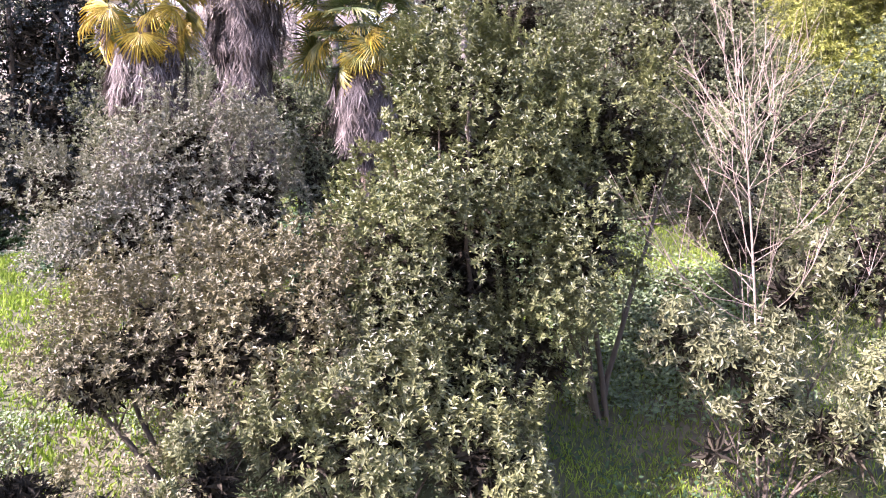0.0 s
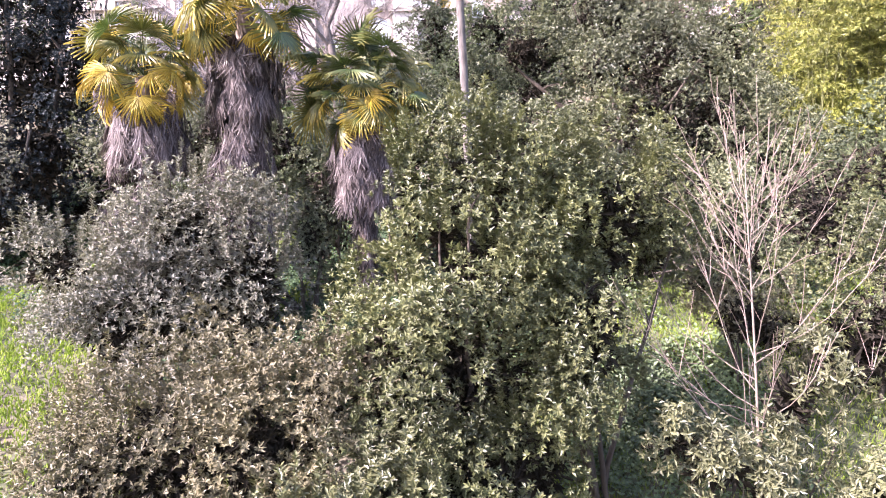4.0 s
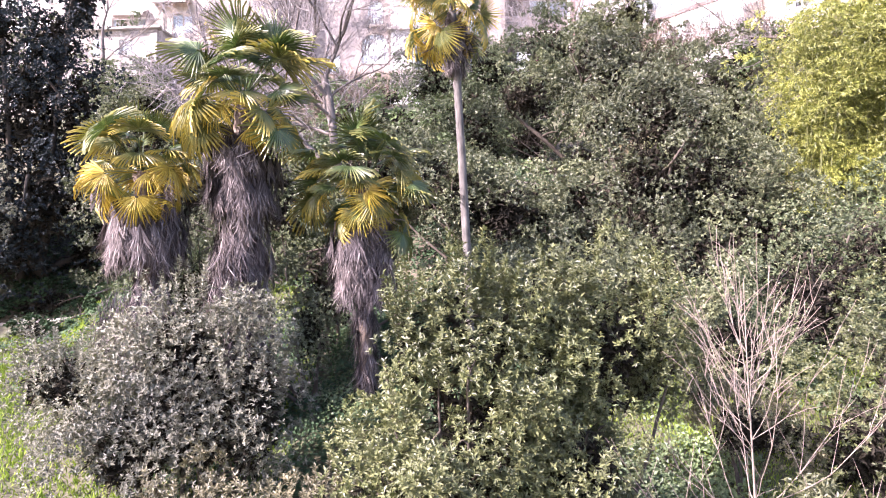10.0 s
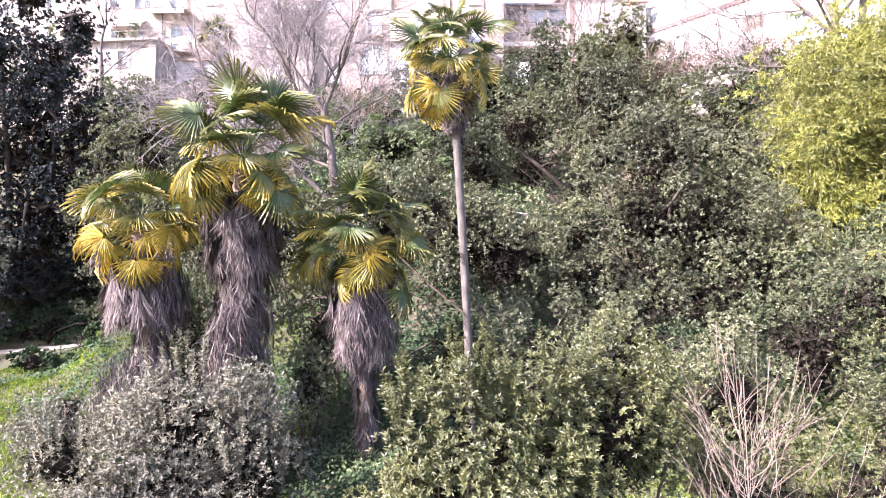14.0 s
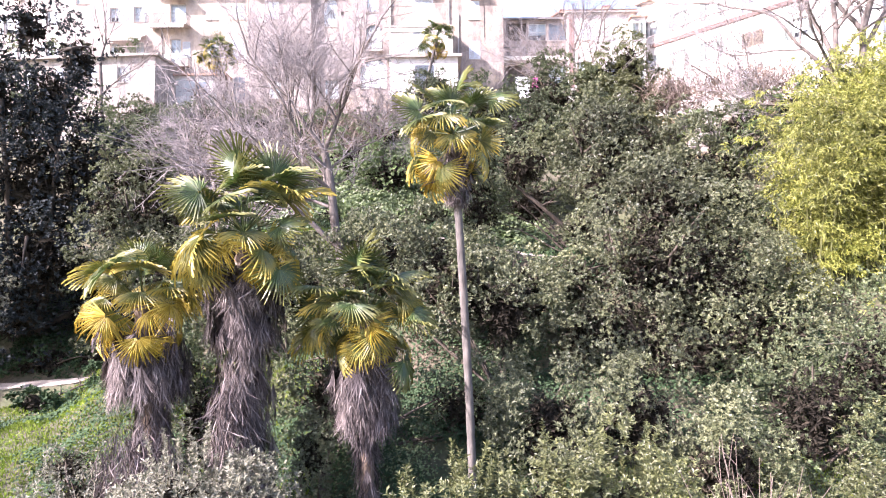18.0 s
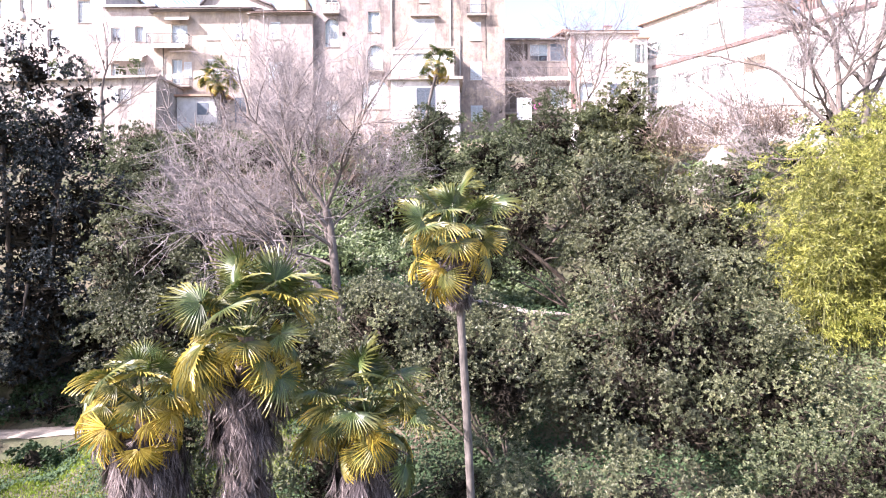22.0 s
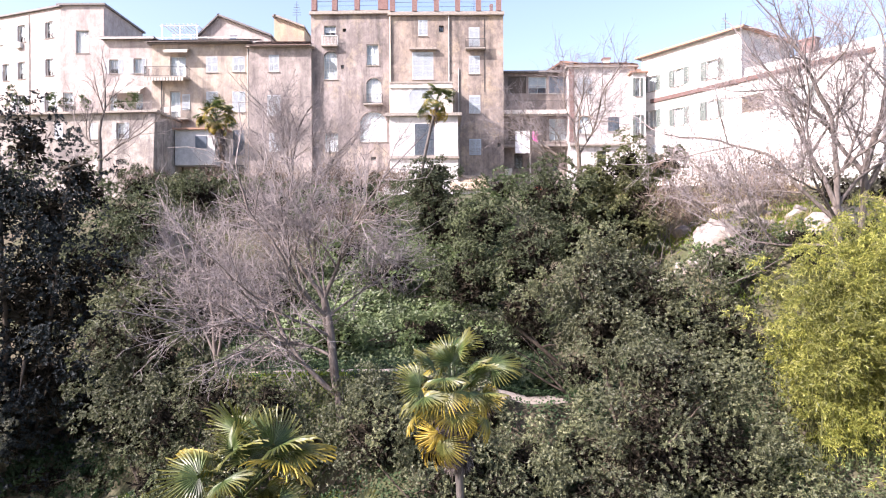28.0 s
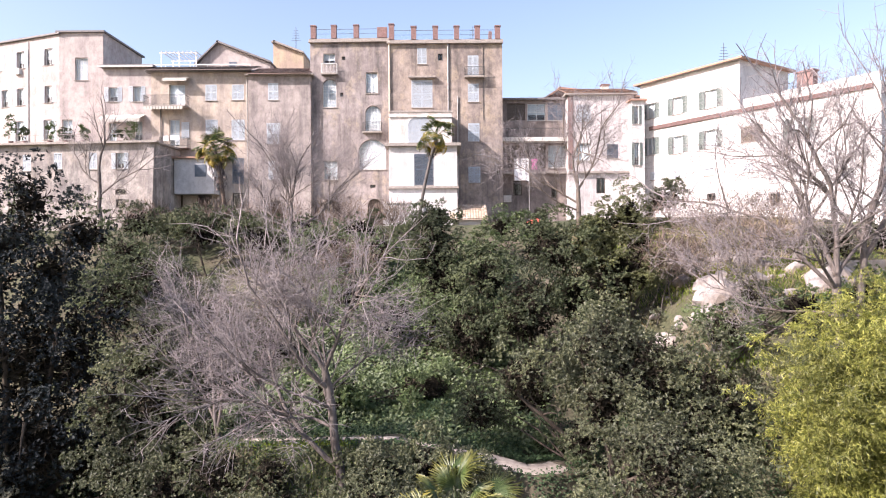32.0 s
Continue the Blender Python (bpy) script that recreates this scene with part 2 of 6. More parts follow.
def raw_mesh(name, verts, faces, material=None, smooth=False):
    """A mesh from arrays; all faces have the same number of corners."""
    v = np.asarray(verts, dtype=np.float32).reshape(-1, 3)
    f = np.asarray(faces, dtype=np.int32)
    me = bpy.data.meshes.new(name)
    me.vertices.add(len(v))
    me.vertices.foreach_set("co", v.ravel())
    k = f.shape[1]
    me.loops.add(f.size)
    me.loops.foreach_set("vertex_index", f.ravel())
    me.polygons.add(len(f))
    me.polygons.foreach_set("loop_start", np.arange(0, f.size, k, dtype=np.int32))
    me.polygons.foreach_set("loop_total", np.full(len(f), k, dtype=np.int32))
    me.polygons.foreach_set("use_smooth", np.full(len(f), smooth, dtype=bool))
    me.update(calc_edges=True)
    if material:
        me.materials.append(material)
    return me


def part(name, data, material=None, parent=None, label="", loc=(0, 0, 0), rot=(0, 0, 0)):
    """One mesh object (from a bmesh or a mesh) under a thing or a part."""
    if isinstance(data, bmesh.types.BMesh):
        me = bpy.data.meshes.new(name)
        data.to_mesh(me)
        data.free()
    else:
        me = data
    if material and not me.materials:
        me.materials.append(material)
    ob = new(name, me)
    ob.parent = parent
    ob.matrix_basis = pose(*loc, *rot)
    if label:
        ob["label"] = label
    return ob


def unit(a):
    return a / np.maximum(np.linalg.norm(a, axis=-1, keepdims=True), 1e-9)


def leaves(name, p, d, n, length, width, material, fold=0.22):
    """Leaves as folded blades: base p, way d, upper side n."""
    d = unit(d)
    s = unit(np.cross(d, n))
    n = np.cross(s, d)
    L, W = np.asarray(length)[:, None], np.asarray(width)[:, None]
    v = np.empty((len(p), 4, 3), dtype=np.float32)
    v[:, 0] = p
    v[:, 1] = p + d * L * 0.52 + s * W * 0.5 + n * W * fold
    v[:, 2] = p + d * L - n * L * 0.06
    v[:, 3] = p + d * L * 0.52 - s * W * 0.5 + n * W * fold
    b = np.arange(len(p), dtype=np.int32)[:, None] * 4
    f = np.concatenate([b + [0, 1, 2], b + [0, 2, 3]], axis=1).reshape(-1, 3)
    return raw_mesh(name, v, f, material)


def sphere_ways(k):
    return unit(rng.normal(size=(k, 3)))


def split_lobes(lobes, boss_r):
    """Break each large lobe into smaller upright ones with gaps between them."""
    out = []
    for lo in lobes:
        size = min(lo[3], lo[4], lo[5])
        if size < boss_r * 1.7:
            out.append(lo)
            continue
        k = 10 if size < boss_r * 3 else 17
        g = np.arange(k) + 0.5
        z = 1 - 1.75 * g / k
        phi = g * 2.39996 + rng.uniform(0, 6.28)
        w = np.stack([np.sqrt(1 - z * z) * np.cos(phi), np.sqrt(1 - z * z) * np.sin(phi), z], axis=1)
        share = rng.uniform(0.24, 0.44, k) * (1.0 if k == 9 else 0.88)
        for d, s in zip(w, share):
            out.append(np.concatenate([lo[:3] + d * lo[3:] * rng.uniform(0.66, 1.02), lo[3:] * s * [1, 1, 1.15]]))
    return np.array(out)


def crown_shoots(lobes, shoots, boss_r, up=0.5, inner=0.2, low=-0.7, tall=1.0, loose=(0.74, 1.03)):
    """Shoot tips on lumpy lobes (cx, cy, cz, rx, ry, rz): each lobe carries rounded bosses, each boss a skin of shoots; some shoots fill the inside."""
    whole = np.asarray(lobes, dtype=float)
    lobes = split_lobes(whole, boss_r)
    area = (lobes[:, 3] * lobes[:, 4] + lobes[:, 3] * lobes[:, 5] + lobes[:, 4] * lobes[:, 5])
    count = max(6, int(area.sum() * 4.2 / boss_r ** 2 * 0.2))
    pick = rng.choice(len(lobes), count, p=area / area.sum())
    w = sphere_ways(count)
    w[:, 2] = np.where(w[:, 2] < low, -w[:, 2], w[:, 2])
    w[:, 1] = np.where((w[:, 1] > 0.3) & (rng.random(count) < 0.85), -w[:, 1], w[:, 1])
    c = lobes[pick, :3] + w * lobes[pick, 3:] * rng.uniform(*loose, count)[:, None]
    keep = np.ones(count, dtype=bool)
    for lo in lobes:
        keep &= (((c - lo[:3]) / lo[3:]) ** 2).sum(1) > 0.34
    c, w, pick = c[keep], w[keep], pick[keep]
    out = unit(w / lobes[pick, 3:])
    size = boss_r * rng.uniform(0.45, 1.1, len(c)) ** 1.3 * 1.25
    skin = int(shoots * (1 - inner))
    b = rng.choice(len(c), skin, p=size ** 2 / (size ** 2).sum())
    v = sphere_ways(skin)
    v = unit(v + out[b] * 0.75 + [0, 0, 0.3])
    p = c[b] + v * size[b][:, None] * [1, 1, tall] * (np.minimum(1.12, 1.18 - np.abs(rng.normal(size=skin)) * 0.3) + (rng.random(skin) < 0.1) * rng.uniform(0.1, 0.5, skin))[:, None]
    axis = unit(v * 0.7 + out[b] * 0.25 + [0, 0, up] + rng.normal(size=p.shape) * 0.16)
    fill = shoots - skin
    mass = whole[:, 3] * whole[:, 4] + whole[:, 3] * whole[:, 5] + whole[:, 4] * whole[:, 5]
    i = rng.choice(len(whole), fill, p=mass / mass.sum())
    u = sphere_ways(fill)
    q = whole[i, :3] + u * whole[i, 3:] * rng.uniform(0.2, 0.62, fill)[:, None]
    return p, axis, q, unit(u + [0, 0, up])


def candle_shoots(lobes, k, step):
    """Upright leafy shoots that stand out of the crown's upper side."""
    pick = rng.integers(0, len(lobes), k)
    w = sphere_ways(k)
    w[:, 2] = np.abs(w[:, 2]) * 0.9 + 0.15
    foot = lobes[pick, :3] + unit(w) * lobes[pick, 3:] * 0.97
    lean = unit(w * 0.35 + [0, 0, 1.0] + rng.normal(size=(k, 3)) * 0.12)
    n = rng.integers(4, 13, k)
    q = [foot[i] + lean[i] * step * 0.75 * j for i in range(k) for j in range(n[i])]
    a = [lean[i] for i in range(k) for j in range(n[i])]
    return np.array(q), np.array(a)


def shoot_leaves(p, axis, per, length, width, spread=(25, 70), run=0.7):
    """Leaves set in whorls round shoots."""
    k = len(p)
    a = unit(np.cross(axis, rng.normal(size=axis.shape)))
    b = np.cross(axis, a)
    i = np.tile(np.arange(per), k)
    si = np.repeat(np.arange(k), per)
    phi = i * 2.39996 + rng.uniform(0, 6.28, k)[si] + rng.normal(size=k * per) * 0.3
    th = np.radians(rng.uniform(*spread, k * per))
    rad = a[si] * np.cos(phi)[:, None] + b[si] * np.sin(phi)[:, None]
    d = axis[si] * np.cos(th)[:, None] + rad * np.sin(th)[:, None]
    n = axis[si] * np.sin(th)[:, None] - rad * np.cos(th)[:, None] + rng.normal(size=d.shape) * 0.25
    L = length * rng.uniform(0.6, 1.2, k * per)
    pos = p[si] - axis[si] * (rng.random(k * per) * run * length)[:, None]
    return pos, d, n, L, width * rng.uniform(0.75, 1.2, k * per) * L / length


def tubes(name, lines, material, sides=5):
    """Round branches: lines of (points, radii) with one common number of points for each call's group."""
    V, F, base = [], [], 0
    ang = np.arange(sides) * 2 * math.pi / sides
    ca, sa = np.cos(ang), np.sin(ang)
    by = {}
    for pts, rad in lines:
        by.setdefault(len(pts), []).append((pts, rad))
    for k, group in by.items():
        P = np.array([g[0] for g in group], dtype=float)
        R = np.array([g[1] for g in group], dtype=float)
        T = unit(np.gradient(P, axis=1))
        ref = np.where(np.abs(T[..., 2:3]) > 0.85, [1.0, 0, 0], [0, 0, 1.0])
        A = unit(np.cross(T, ref))
        B = np.cross(T, A)
        ring = P[:, :, None] + R[:, :, None, None] * (A[:, :, None] * ca[:, None] + B[:, :, None] * sa[:, None])
        m = len(group)
        V.append(ring.reshape(-1, 3))
        idx = base + np.arange(m * k * sides).reshape(m, k, sides)
        nxt = np.roll(idx, -1, axis=2)
        q = np.stack([idx[:, :-1], nxt[:, :-1], nxt[:, 1:], idx[:, 1:]], axis=-1)
        F.append(q.reshape(-1, 4))
        base += m * k * sides
    return raw_mesh(name, np.concatenate(V), np.concatenate(F), material, True)


def bent(a, b, sag, k=6, wob=0.05):
    """A wavering line from a to b."""
    a, b = np.asarray(a, float), np.asarray(b, float)
    t = np.linspace(0, 1, k)[:, None]
    p = a + (b - a) * t + np.array([0, 0, 1.0]) * sag * np.sin(t * math.pi)
    w = rng.normal(size=(k, 3)) * wob * np.linalg.norm(b - a) / k
    w[0] = 0
    return p + np.cumsum(w, axis=0) * 0.6


def limbs(start, way, length, radius, depth, spread=0.6, ratio=0.68, kids=(2, 4), up=0.15, out=None, level=0):
    """A branching tree of wavering lines; gives (level, points, radii)."""
    out = [] if out is None else out
    k = 6 if level < 2 else (4 if level < 4 else 3 if level < 5 else 2)
    way = np.asarray(way, float)
    pts, p, w = [np.asarray(start, float)], np.asarray(start, float), way / np.linalg.norm(way)
    for _ in range(k - 1):
        w = unit(w + rng.normal(size=3) * 0.11 + np.array([0, 0, up * 0.25]))
        p = p + w * length / (k - 1)
        pts.append(p)
    end = radius * (0.62 if depth else 0.5)
    out.append((level, pts, np.linspace(radius, end, k)))
    if depth:
        for c in range(rng.integers(kids[0], kids[1] + 1)):
            at = 1.0 if c == 0 else rng.uniform(0.35, 1.0)
            j = at * (k - 1)
            i0 = min(int(j), k - 2)
            s = pts[i0] + (pts[i0 + 1] - pts[i0]) * (j - i0)
            side = unit(np.cross(w, rng.normal(size=3)))
            turn = spread * (0.35 if c == 0 else rng.uniform(0.7, 1.3))
            limbs(s, unit(w * math.cos(turn) + side * math.sin(turn) + np.array([0, 0, up])), length * ratio * rng.uniform(0.75, 1.2),
                  max(radius * (0.72 if c == 0 else 0.5), 0.009), depth - 1, spread, ratio, kids, up, out, level + 1)
    return out


def bush(name, label, lobes, leaf, clumps, per_clump, clump_r, length, width, per=9, stems=7, base=None, category="bush",
         group="", bark=None, up=0.5, spread=(34, 82), inner=0.22, foliage="foliage", run=0.8, trunk_r=0.05, low=-0.7, candles=0):
    """A leafy bush or tree: stems from the ground, crown of leafy shoots. Coordinates are world metres."""
    lobes = np.asarray(lobes, float)
    if base is None:
        base = (float(lobes[0, 0]), float(lobes[0, 1]))
    gz = ground_z(base[0], base[1])
    thing = tagged(empty(name, (base[0], base[1], gz)), label, category, group)
    o = np.array([base[0], base[1], gz])
    L = lobes.copy()
    L[:, :3] -= o
    far = base[1] > 15
    p, axis, q0, ax0 = crown_shoots(L, int(clumps * per_clump * (0.5 if base[1] > 33 else 0.62 if far else 1.1)), clump_r * (0.78 if far else 1.0), up, inner, low, 0.85 if far else 1.3, (0.8, 1.05) if far else (0.7, 1.12))
    # Dark twig blades filling the crown stand for the shade in its gaps.
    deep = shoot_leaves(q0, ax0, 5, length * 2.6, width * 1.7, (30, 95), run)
    if candles:
        q, ax = candle_shoots(L, int(candles * 1.1), length)
        p, axis = np.concatenate([p, q]), np.concatenate([axis, ax])
    # nothing below the soil
    hz = np.array([ground_z(x + o[0], y + o[1]) for x, y in p[:: max(1, len(p) // 400), :2]])
    ok = p[:, 2] > -0.3 if len(hz) == 0 else p[:, 2] > (hz.min() - o[2])
    p, axis = p[ok], axis[ok]
    args = shoot_leaves(p, axis, per, length * 0.92, width * (1.05 if far else 0.95), (34, 78) if far else spread, run)
    fo = part(foliage, leaves(foliage, *args[:5], leaf), None, thing)
    fo["kind"] = "stuff"
    part("shade_twig_mass", leaves("shade_twig_mass", *deep[:5], SHADE_TWIG), None, thing, "near-black dead-twig filler that deepens the shade inside the crown")["kind"] = "stuff"
    lines = []
    for i in range(stems):
        lo = L[i % len(L)]
        tip = lo[:3] + sphere_ways(1)[0] * lo[3:] * 0.55
        foot = np.array([rng.normal() * trunk_r * 1.5, rng.normal() * trunk_r * 1.5, -0.15])
        main = bent(foot, tip, 0.1, 7, 0.12)
        part("stem", tubes("stem", [(main, np.linspace(trunk_r, trunk_r * 0.35, 7))], bark or BARK_DARK, 6), None, thing)
        for _ in range(5):
            j = rng.integers(2, 7)
            q = main[j] + sphere_ways(1)[0] * lo[3:] * 0.5 + [0, 0, 0.2]
            lines.append((bent(main[j], q, 0.05, 5, 0.12), np.linspace(trunk_r * 0.4, trunk_r * 0.1, 5)))
    part("branchwork", tubes("branchwork", lines, bark or BARK_DARK, 5), None, thing)["kind"] = "stuff"
    return thing


# ---- the hillside ----
GX = np.array([-45.0, -18, -8, 0, 7, 15, 45])
GY = np.array([-45.0, 3, 8, 10, 12, 16, 20, 24, 28, 32, 40, 50, 58, 78])
GZ = np.array([
    (-3.0, -3.0, -3.0, -3.0, -3.0, -3.0, -3.0), (-1.5, -1.5, -1.5, -1.8, -1.8, -1.5, -1.2),
    (0.2, 0.2, 0.1, -0.5, -0.6, -0.4, -0.2), (0.6, 0.6, 0.7, 0.6, 0.5, 0.6, 0.9), (0.9, 0.9, 1.3, 2.2, 2.2, 2.3, 2.6),
    (1.4, 1.4, 2.3, 3.8, 3.8, 4.4, 5.0), (1.9, 2.0, 3.2, 5.0, 5.0, 6.5, 9.0),
    (2.2, 2.3, 5.0, 7.2, 7.2, 11.5, 13.5), (2.9, 2.9, 8.0, 8.8, 8.0, 14.3, 15.2),
    (5.0, 5.2, 10.0, 9.8, 9.6, 15.3, 16.2), (10.0, 10.5, 12.3, 12.8, 13.5, 16.5, 17.2),
    (15.5, 16.3, 16.6, 17.0, 17.2, 18.2, 18.8), (18.6, 18.9, 19.0, 19.0, 19.2, 19.6, 19.9), (20.0,) * 7])
LOWER_PATH = [(-30.0, 29.5, 2.7), (-20.0, 28.6, 2.95), (-16.0, 28.0, 3.3), (-12.0, 27.2, 4.1)]
UPPER_PATH = [(-8.0, 25.9, 9.4), (-6.0, 25.5, 9.55), (-2.0, 25.6, 9.55), (1.4, 25.2, 8.9), (3.1, 24.8, 8.55), (4.4, 25.6, 8.4)]


def along(line, k):
    p = np.array(line)
    s = np.concatenate([[0], np.cumsum(np.linalg.norm(np.diff(p[:, :2], axis=0), axis=1))])
    t = np.linspace(0, s[-1], k)
    return np.stack([np.interp(t, s, p[:, i]) for i in range(3)], axis=1)


TRACKS = [along(LOWER_PATH, 60), along(UPPER_PATH, 60)]


def ground_z(x, y):
    """The ground's height at x, y (numbers or arrays)."""
    x, y = np.asarray(x, float), np.asarray(y, float)
    xc, yc = np.clip(x, GX[0], GX[-1]), np.clip(y, GY[0], GY[-1])
    i = np.clip(np.searchsorted(GX, xc) - 1, 0, len(GX) - 2)
    j = np.clip(np.searchsorted(GY, yc) - 1, 0, len(GY) - 2)
    a = (xc - GX[i]) / (GX[i + 1] - GX[i])
    b = (yc - GY[j]) / (GY[j + 1] - GY[j])
    a = a * a * (3 - 2 * a)
    z = (GZ[j, i] * (1 - a) + GZ[j, i + 1] * a) * (1 - b) + (GZ[j + 1, i] * (1 - a) + GZ[j + 1, i + 1] * a) * b
    near = np.clip((60 - y) / 10, 0, 1)
    z = z + near * (0.12 * np.sin(x * 1.3 + y * 0.7) + 0.09 * np.sin(y * 1.9 - x * 0.6 + 1.3) + 0.05 * np.sin(x * 3.1 + 0.5) * np.sin(y * 2.7))
    for tr in TRACKS:
        d2 = (x[..., None] - tr[:, 0]) ** 2 + (y[..., None] - tr[:, 1]) ** 2
        k = d2.argmin(-1)
        w = np.clip(1.9 - np.sqrt(d2.min(-1)), 0, 1)
        z = z * (1 - w) + (tr[k, 2] - 0.05) * w
    return z


def axis_steps(lo, hi, step, far):
    near = np.arange(lo, hi + step / 2, step)
    out = 1.5 ** np.arange(1, 15)
    out = out[out < far]
    return np.concatenate([(lo - out)[::-1], near, hi + out])


gx, gy = axis_steps(-32, 32, 0.45, 900.0), axis_steps(0, 62, 0.45, 1500.0)
xx, yy = np.meshgrid(gx, gy)
zz = ground_z(xx, yy)
ids = np.arange(xx.size).reshape(xx.shape)
quads = np.stack([ids[:-1, :-1], ids[:-1, 1:], ids[1:, 1:], ids[1:, :-1]], axis=-1).reshape(-1, 4)
ground = new("ground", raw_mesh("ground", np.stack([xx, yy, zz], axis=-1), quads, SOIL, True))
tagged(ground, "sloping hillside of dark earth and leaf litter", "ground", kind="structure")

for nm, tr, half, lab in (("lower_path", TRACKS[0], 0.85, "pale trodden gravel path across the meadow"),
                          ("upper_path", TRACKS[1], 0.14, "pale dusty path between evergreen bushes")):
    side = unit(np.cross(np.gradient(tr, axis=0), [0, 0, 1.0]))
    row = []
    for k in np.linspace(-1, 1, 7):
        wav = half * k * (1 + 0.14 * np.sin(np.arange(len(tr)) * 0.9 + k * 2)) * np.interp(tr[:, 0], [-1.0, 2.5], [1.0, 1.0 if half > 0.5 else 4.6])
        p = tr + side * wav[:, None]
        p[:, 2] = tr[:, 2] + 0.03 - 0.06 * k * k + 0.015 * np.sin(np.arange(len(tr)) * 1.7 + k * 5)
        row.append(p)
    row = np.array(row)
    ids = np.arange(row.shape[0] * row.shape[1]).reshape(row.shape[:2])
    q = np.stack([ids[:-1, :-1], ids[1:, :-1], ids[1:, 1:], ids[:-1, 1:]], axis=-1).reshape(-1, 4)
    tagged(new(nm, raw_mesh(nm, row, q, PATH_DIRT, True)), lab, "path", kind="structure")


def scatter(k, x0, x1, y0, y1, scale=1.0, gap=0.0, seed=0.0):
    """Ground points in patches of a wavy field."""
    x, y = rng.uniform(x0, x1, k), rng.uniform(y0, y1, k)
    f = np.sin(x * 0.9 * scale + seed) * np.cos(y * 1.1 * scale - seed) + 0.6 * np.sin(x * 2.3 * scale + y * 1.7 * scale + seed * 2)
    edge = np.minimum.reduce([x - x0, x1 - x, y - y0, y1 - y])
    ok = (f > gap + rng.normal(size=k) * 0.25 - 0.05) & (edge > rng.random(k) * 0.8)
    for tr, clear in zip(TRACKS, ((0.7, 1.5), (0.0, 0.3))):
        d2 = (x[:, None] - tr[:, 0]) ** 2 + (y[:, None] - tr[:, 1]) ** 2
        ok &= d2.min(1) > rng.uniform(*clear, k) + 0.55 * ((x > 1.7) & (x < 4.6) & (clear[0] == 0.0))
    x, y = x[ok], y[ok]
    return np.stack([x, y, ground_z(x, y)], axis=1)


def grass_patch(name, label, k, box, length, width, material, gap=-2.0, scale=1.0, seed=0.0, lean=0.45):
    p = scatter(k, *box, scale, gap, seed)
    d = rng.normal(size=p.shape) * lean + [0, 0, 1.0]
    n = rng.normal(size=p.shape)
    L = length * rng.uniform(0.5, 1.35, len(p))
    ob = new(name, leaves(name, p, d, n, L, width * rng.uniform(0.7, 1.3, len(p)), material))
    return tagged(ob, label, "grass", kind="stuff")


def cover(name, label, k, box, length, width, material, gap=-0.2, scale=1.0, seed=0.0, rise=0.35, category="ivy"):
    """Low leaves over the ground, in mounds."""
    p = scatter(k, *box, scale, gap, seed)
    hump = rise * (0.5 + 0.5 * np.sin(p[:, 0] * 2.1 * scale + seed) * np.sin(p[:, 1] * 2.4 * scale))
    p[:, 2] += 0.02 + rng.random(len(p)) ** 0.6 * (hump + 0.06)
    n = rng.normal(size=p.shape) * 0.45 + np.array([-0.2, -0.45, 1.0])
    d = np.cross(n, rng.normal(size=p.shape))
    L = length * rng.uniform(0.6, 1.3, len(p))
    ob = new(name, leaves(name, p, d, n, L, width * rng.uniform(0.8, 1.2, len(p)), material, 0.12))
    return tagged(ob, label, category, kind="stuff")


# meadow, herbs and creepers
grass_patch("meadow_grass", "bright green sunlit meadow grass on the slope", 74000, (-19, -3, 6, 26), 0.16, 0.034, GRASS)
grass_patch("clearing_grass", "sunlit tall grass in a clearing between bushes", 46000, (0.8, 10, 5.2, 16), 0.14, 0.016, GRASS)
grass_patch("dry_grass", "dry straw-coloured grass at the foot of the bushes", 9000, (-9, -1.5, 5, 9.5), 0.2, 0.014, STRAW, -0.1, 0.8, 1.0, 0.7)
cover("low_herbs", "low green weeds growing between the bushes", 34000, (-9, 1.2, 5, 10), 0.055, 0.036, HERB, -0.5, 1.1, 0.4, 0.35, "weeds")
cover("clearing_herbs", "bright green nettles and grass in the sunlit clearing", 15000, (1.5, 5.6, 9.6, 12.4), 0.1, 0.055, HERB, -1.2, 1.2, 0.6, 0.4, "weeds")
cover("shade_ivy", "dark ivy on the shaded ground below the sapling", 5000, (0.6, 8, 5, 9.8), 0.07, 0.06, IVY, -0.4, 1.2, 1.1, 0.25)
cover("bank_ivy", "dark green ivy covering the bank below the palms", 30000, (-6, 3, 11, 20), 0.085, 0.075, IVY, -0.9, 1.0, 2.0, 0.4)
cover("bank_herbs", "fresh green plants on the bank beside the palm", 16000, (-3.5, 4.5, 10, 17), 0.09, 0.06, HERB, 0.0, 1.0, 0.9, 0.45, "weeds")
cover("meadow_ivy", "dark ivy mounds along the lower path", 24000, (-24, -9, 21.5, 25.4), 0.11, 0.1, IVY, 0.25, 0.8, 4.0, 0.3)
cover("path_ivy", "ivy under the big dark tree above the path", 26000, (-26, -9, 28.6, 36), 0.13, 0.11, IVY, -0.7, 0.8, 1.0, 0.5)
cover("slope_creeper", "bright green creepers on the sunny upper bank", 58000, (-11, 5, 27, 48), 0.22, 0.16, HERB, -2.2, 0.5, 3.0, 0.6)
cover("slope_ivy", "ivy and brambles covering the middle slope", 60000, (-13, 12, 16, 31), 0.11, 0.09, IVY, -0.8, 0.6, 5.0, 0.5)
cover("right_ivy", "green creepers hanging on the steep bank", 42000, (7, 16, 9, 25), 0.1, 0.08, HERB, -0.7, 0.7, 1.7, 0.5)
grass_patch("terrace_grass", "yellow-green grass on the upper terrace", 30000, (9, 26, 26, 50), 0.3, 0.035, GRASS, 0.0, 0.4, 2.0)
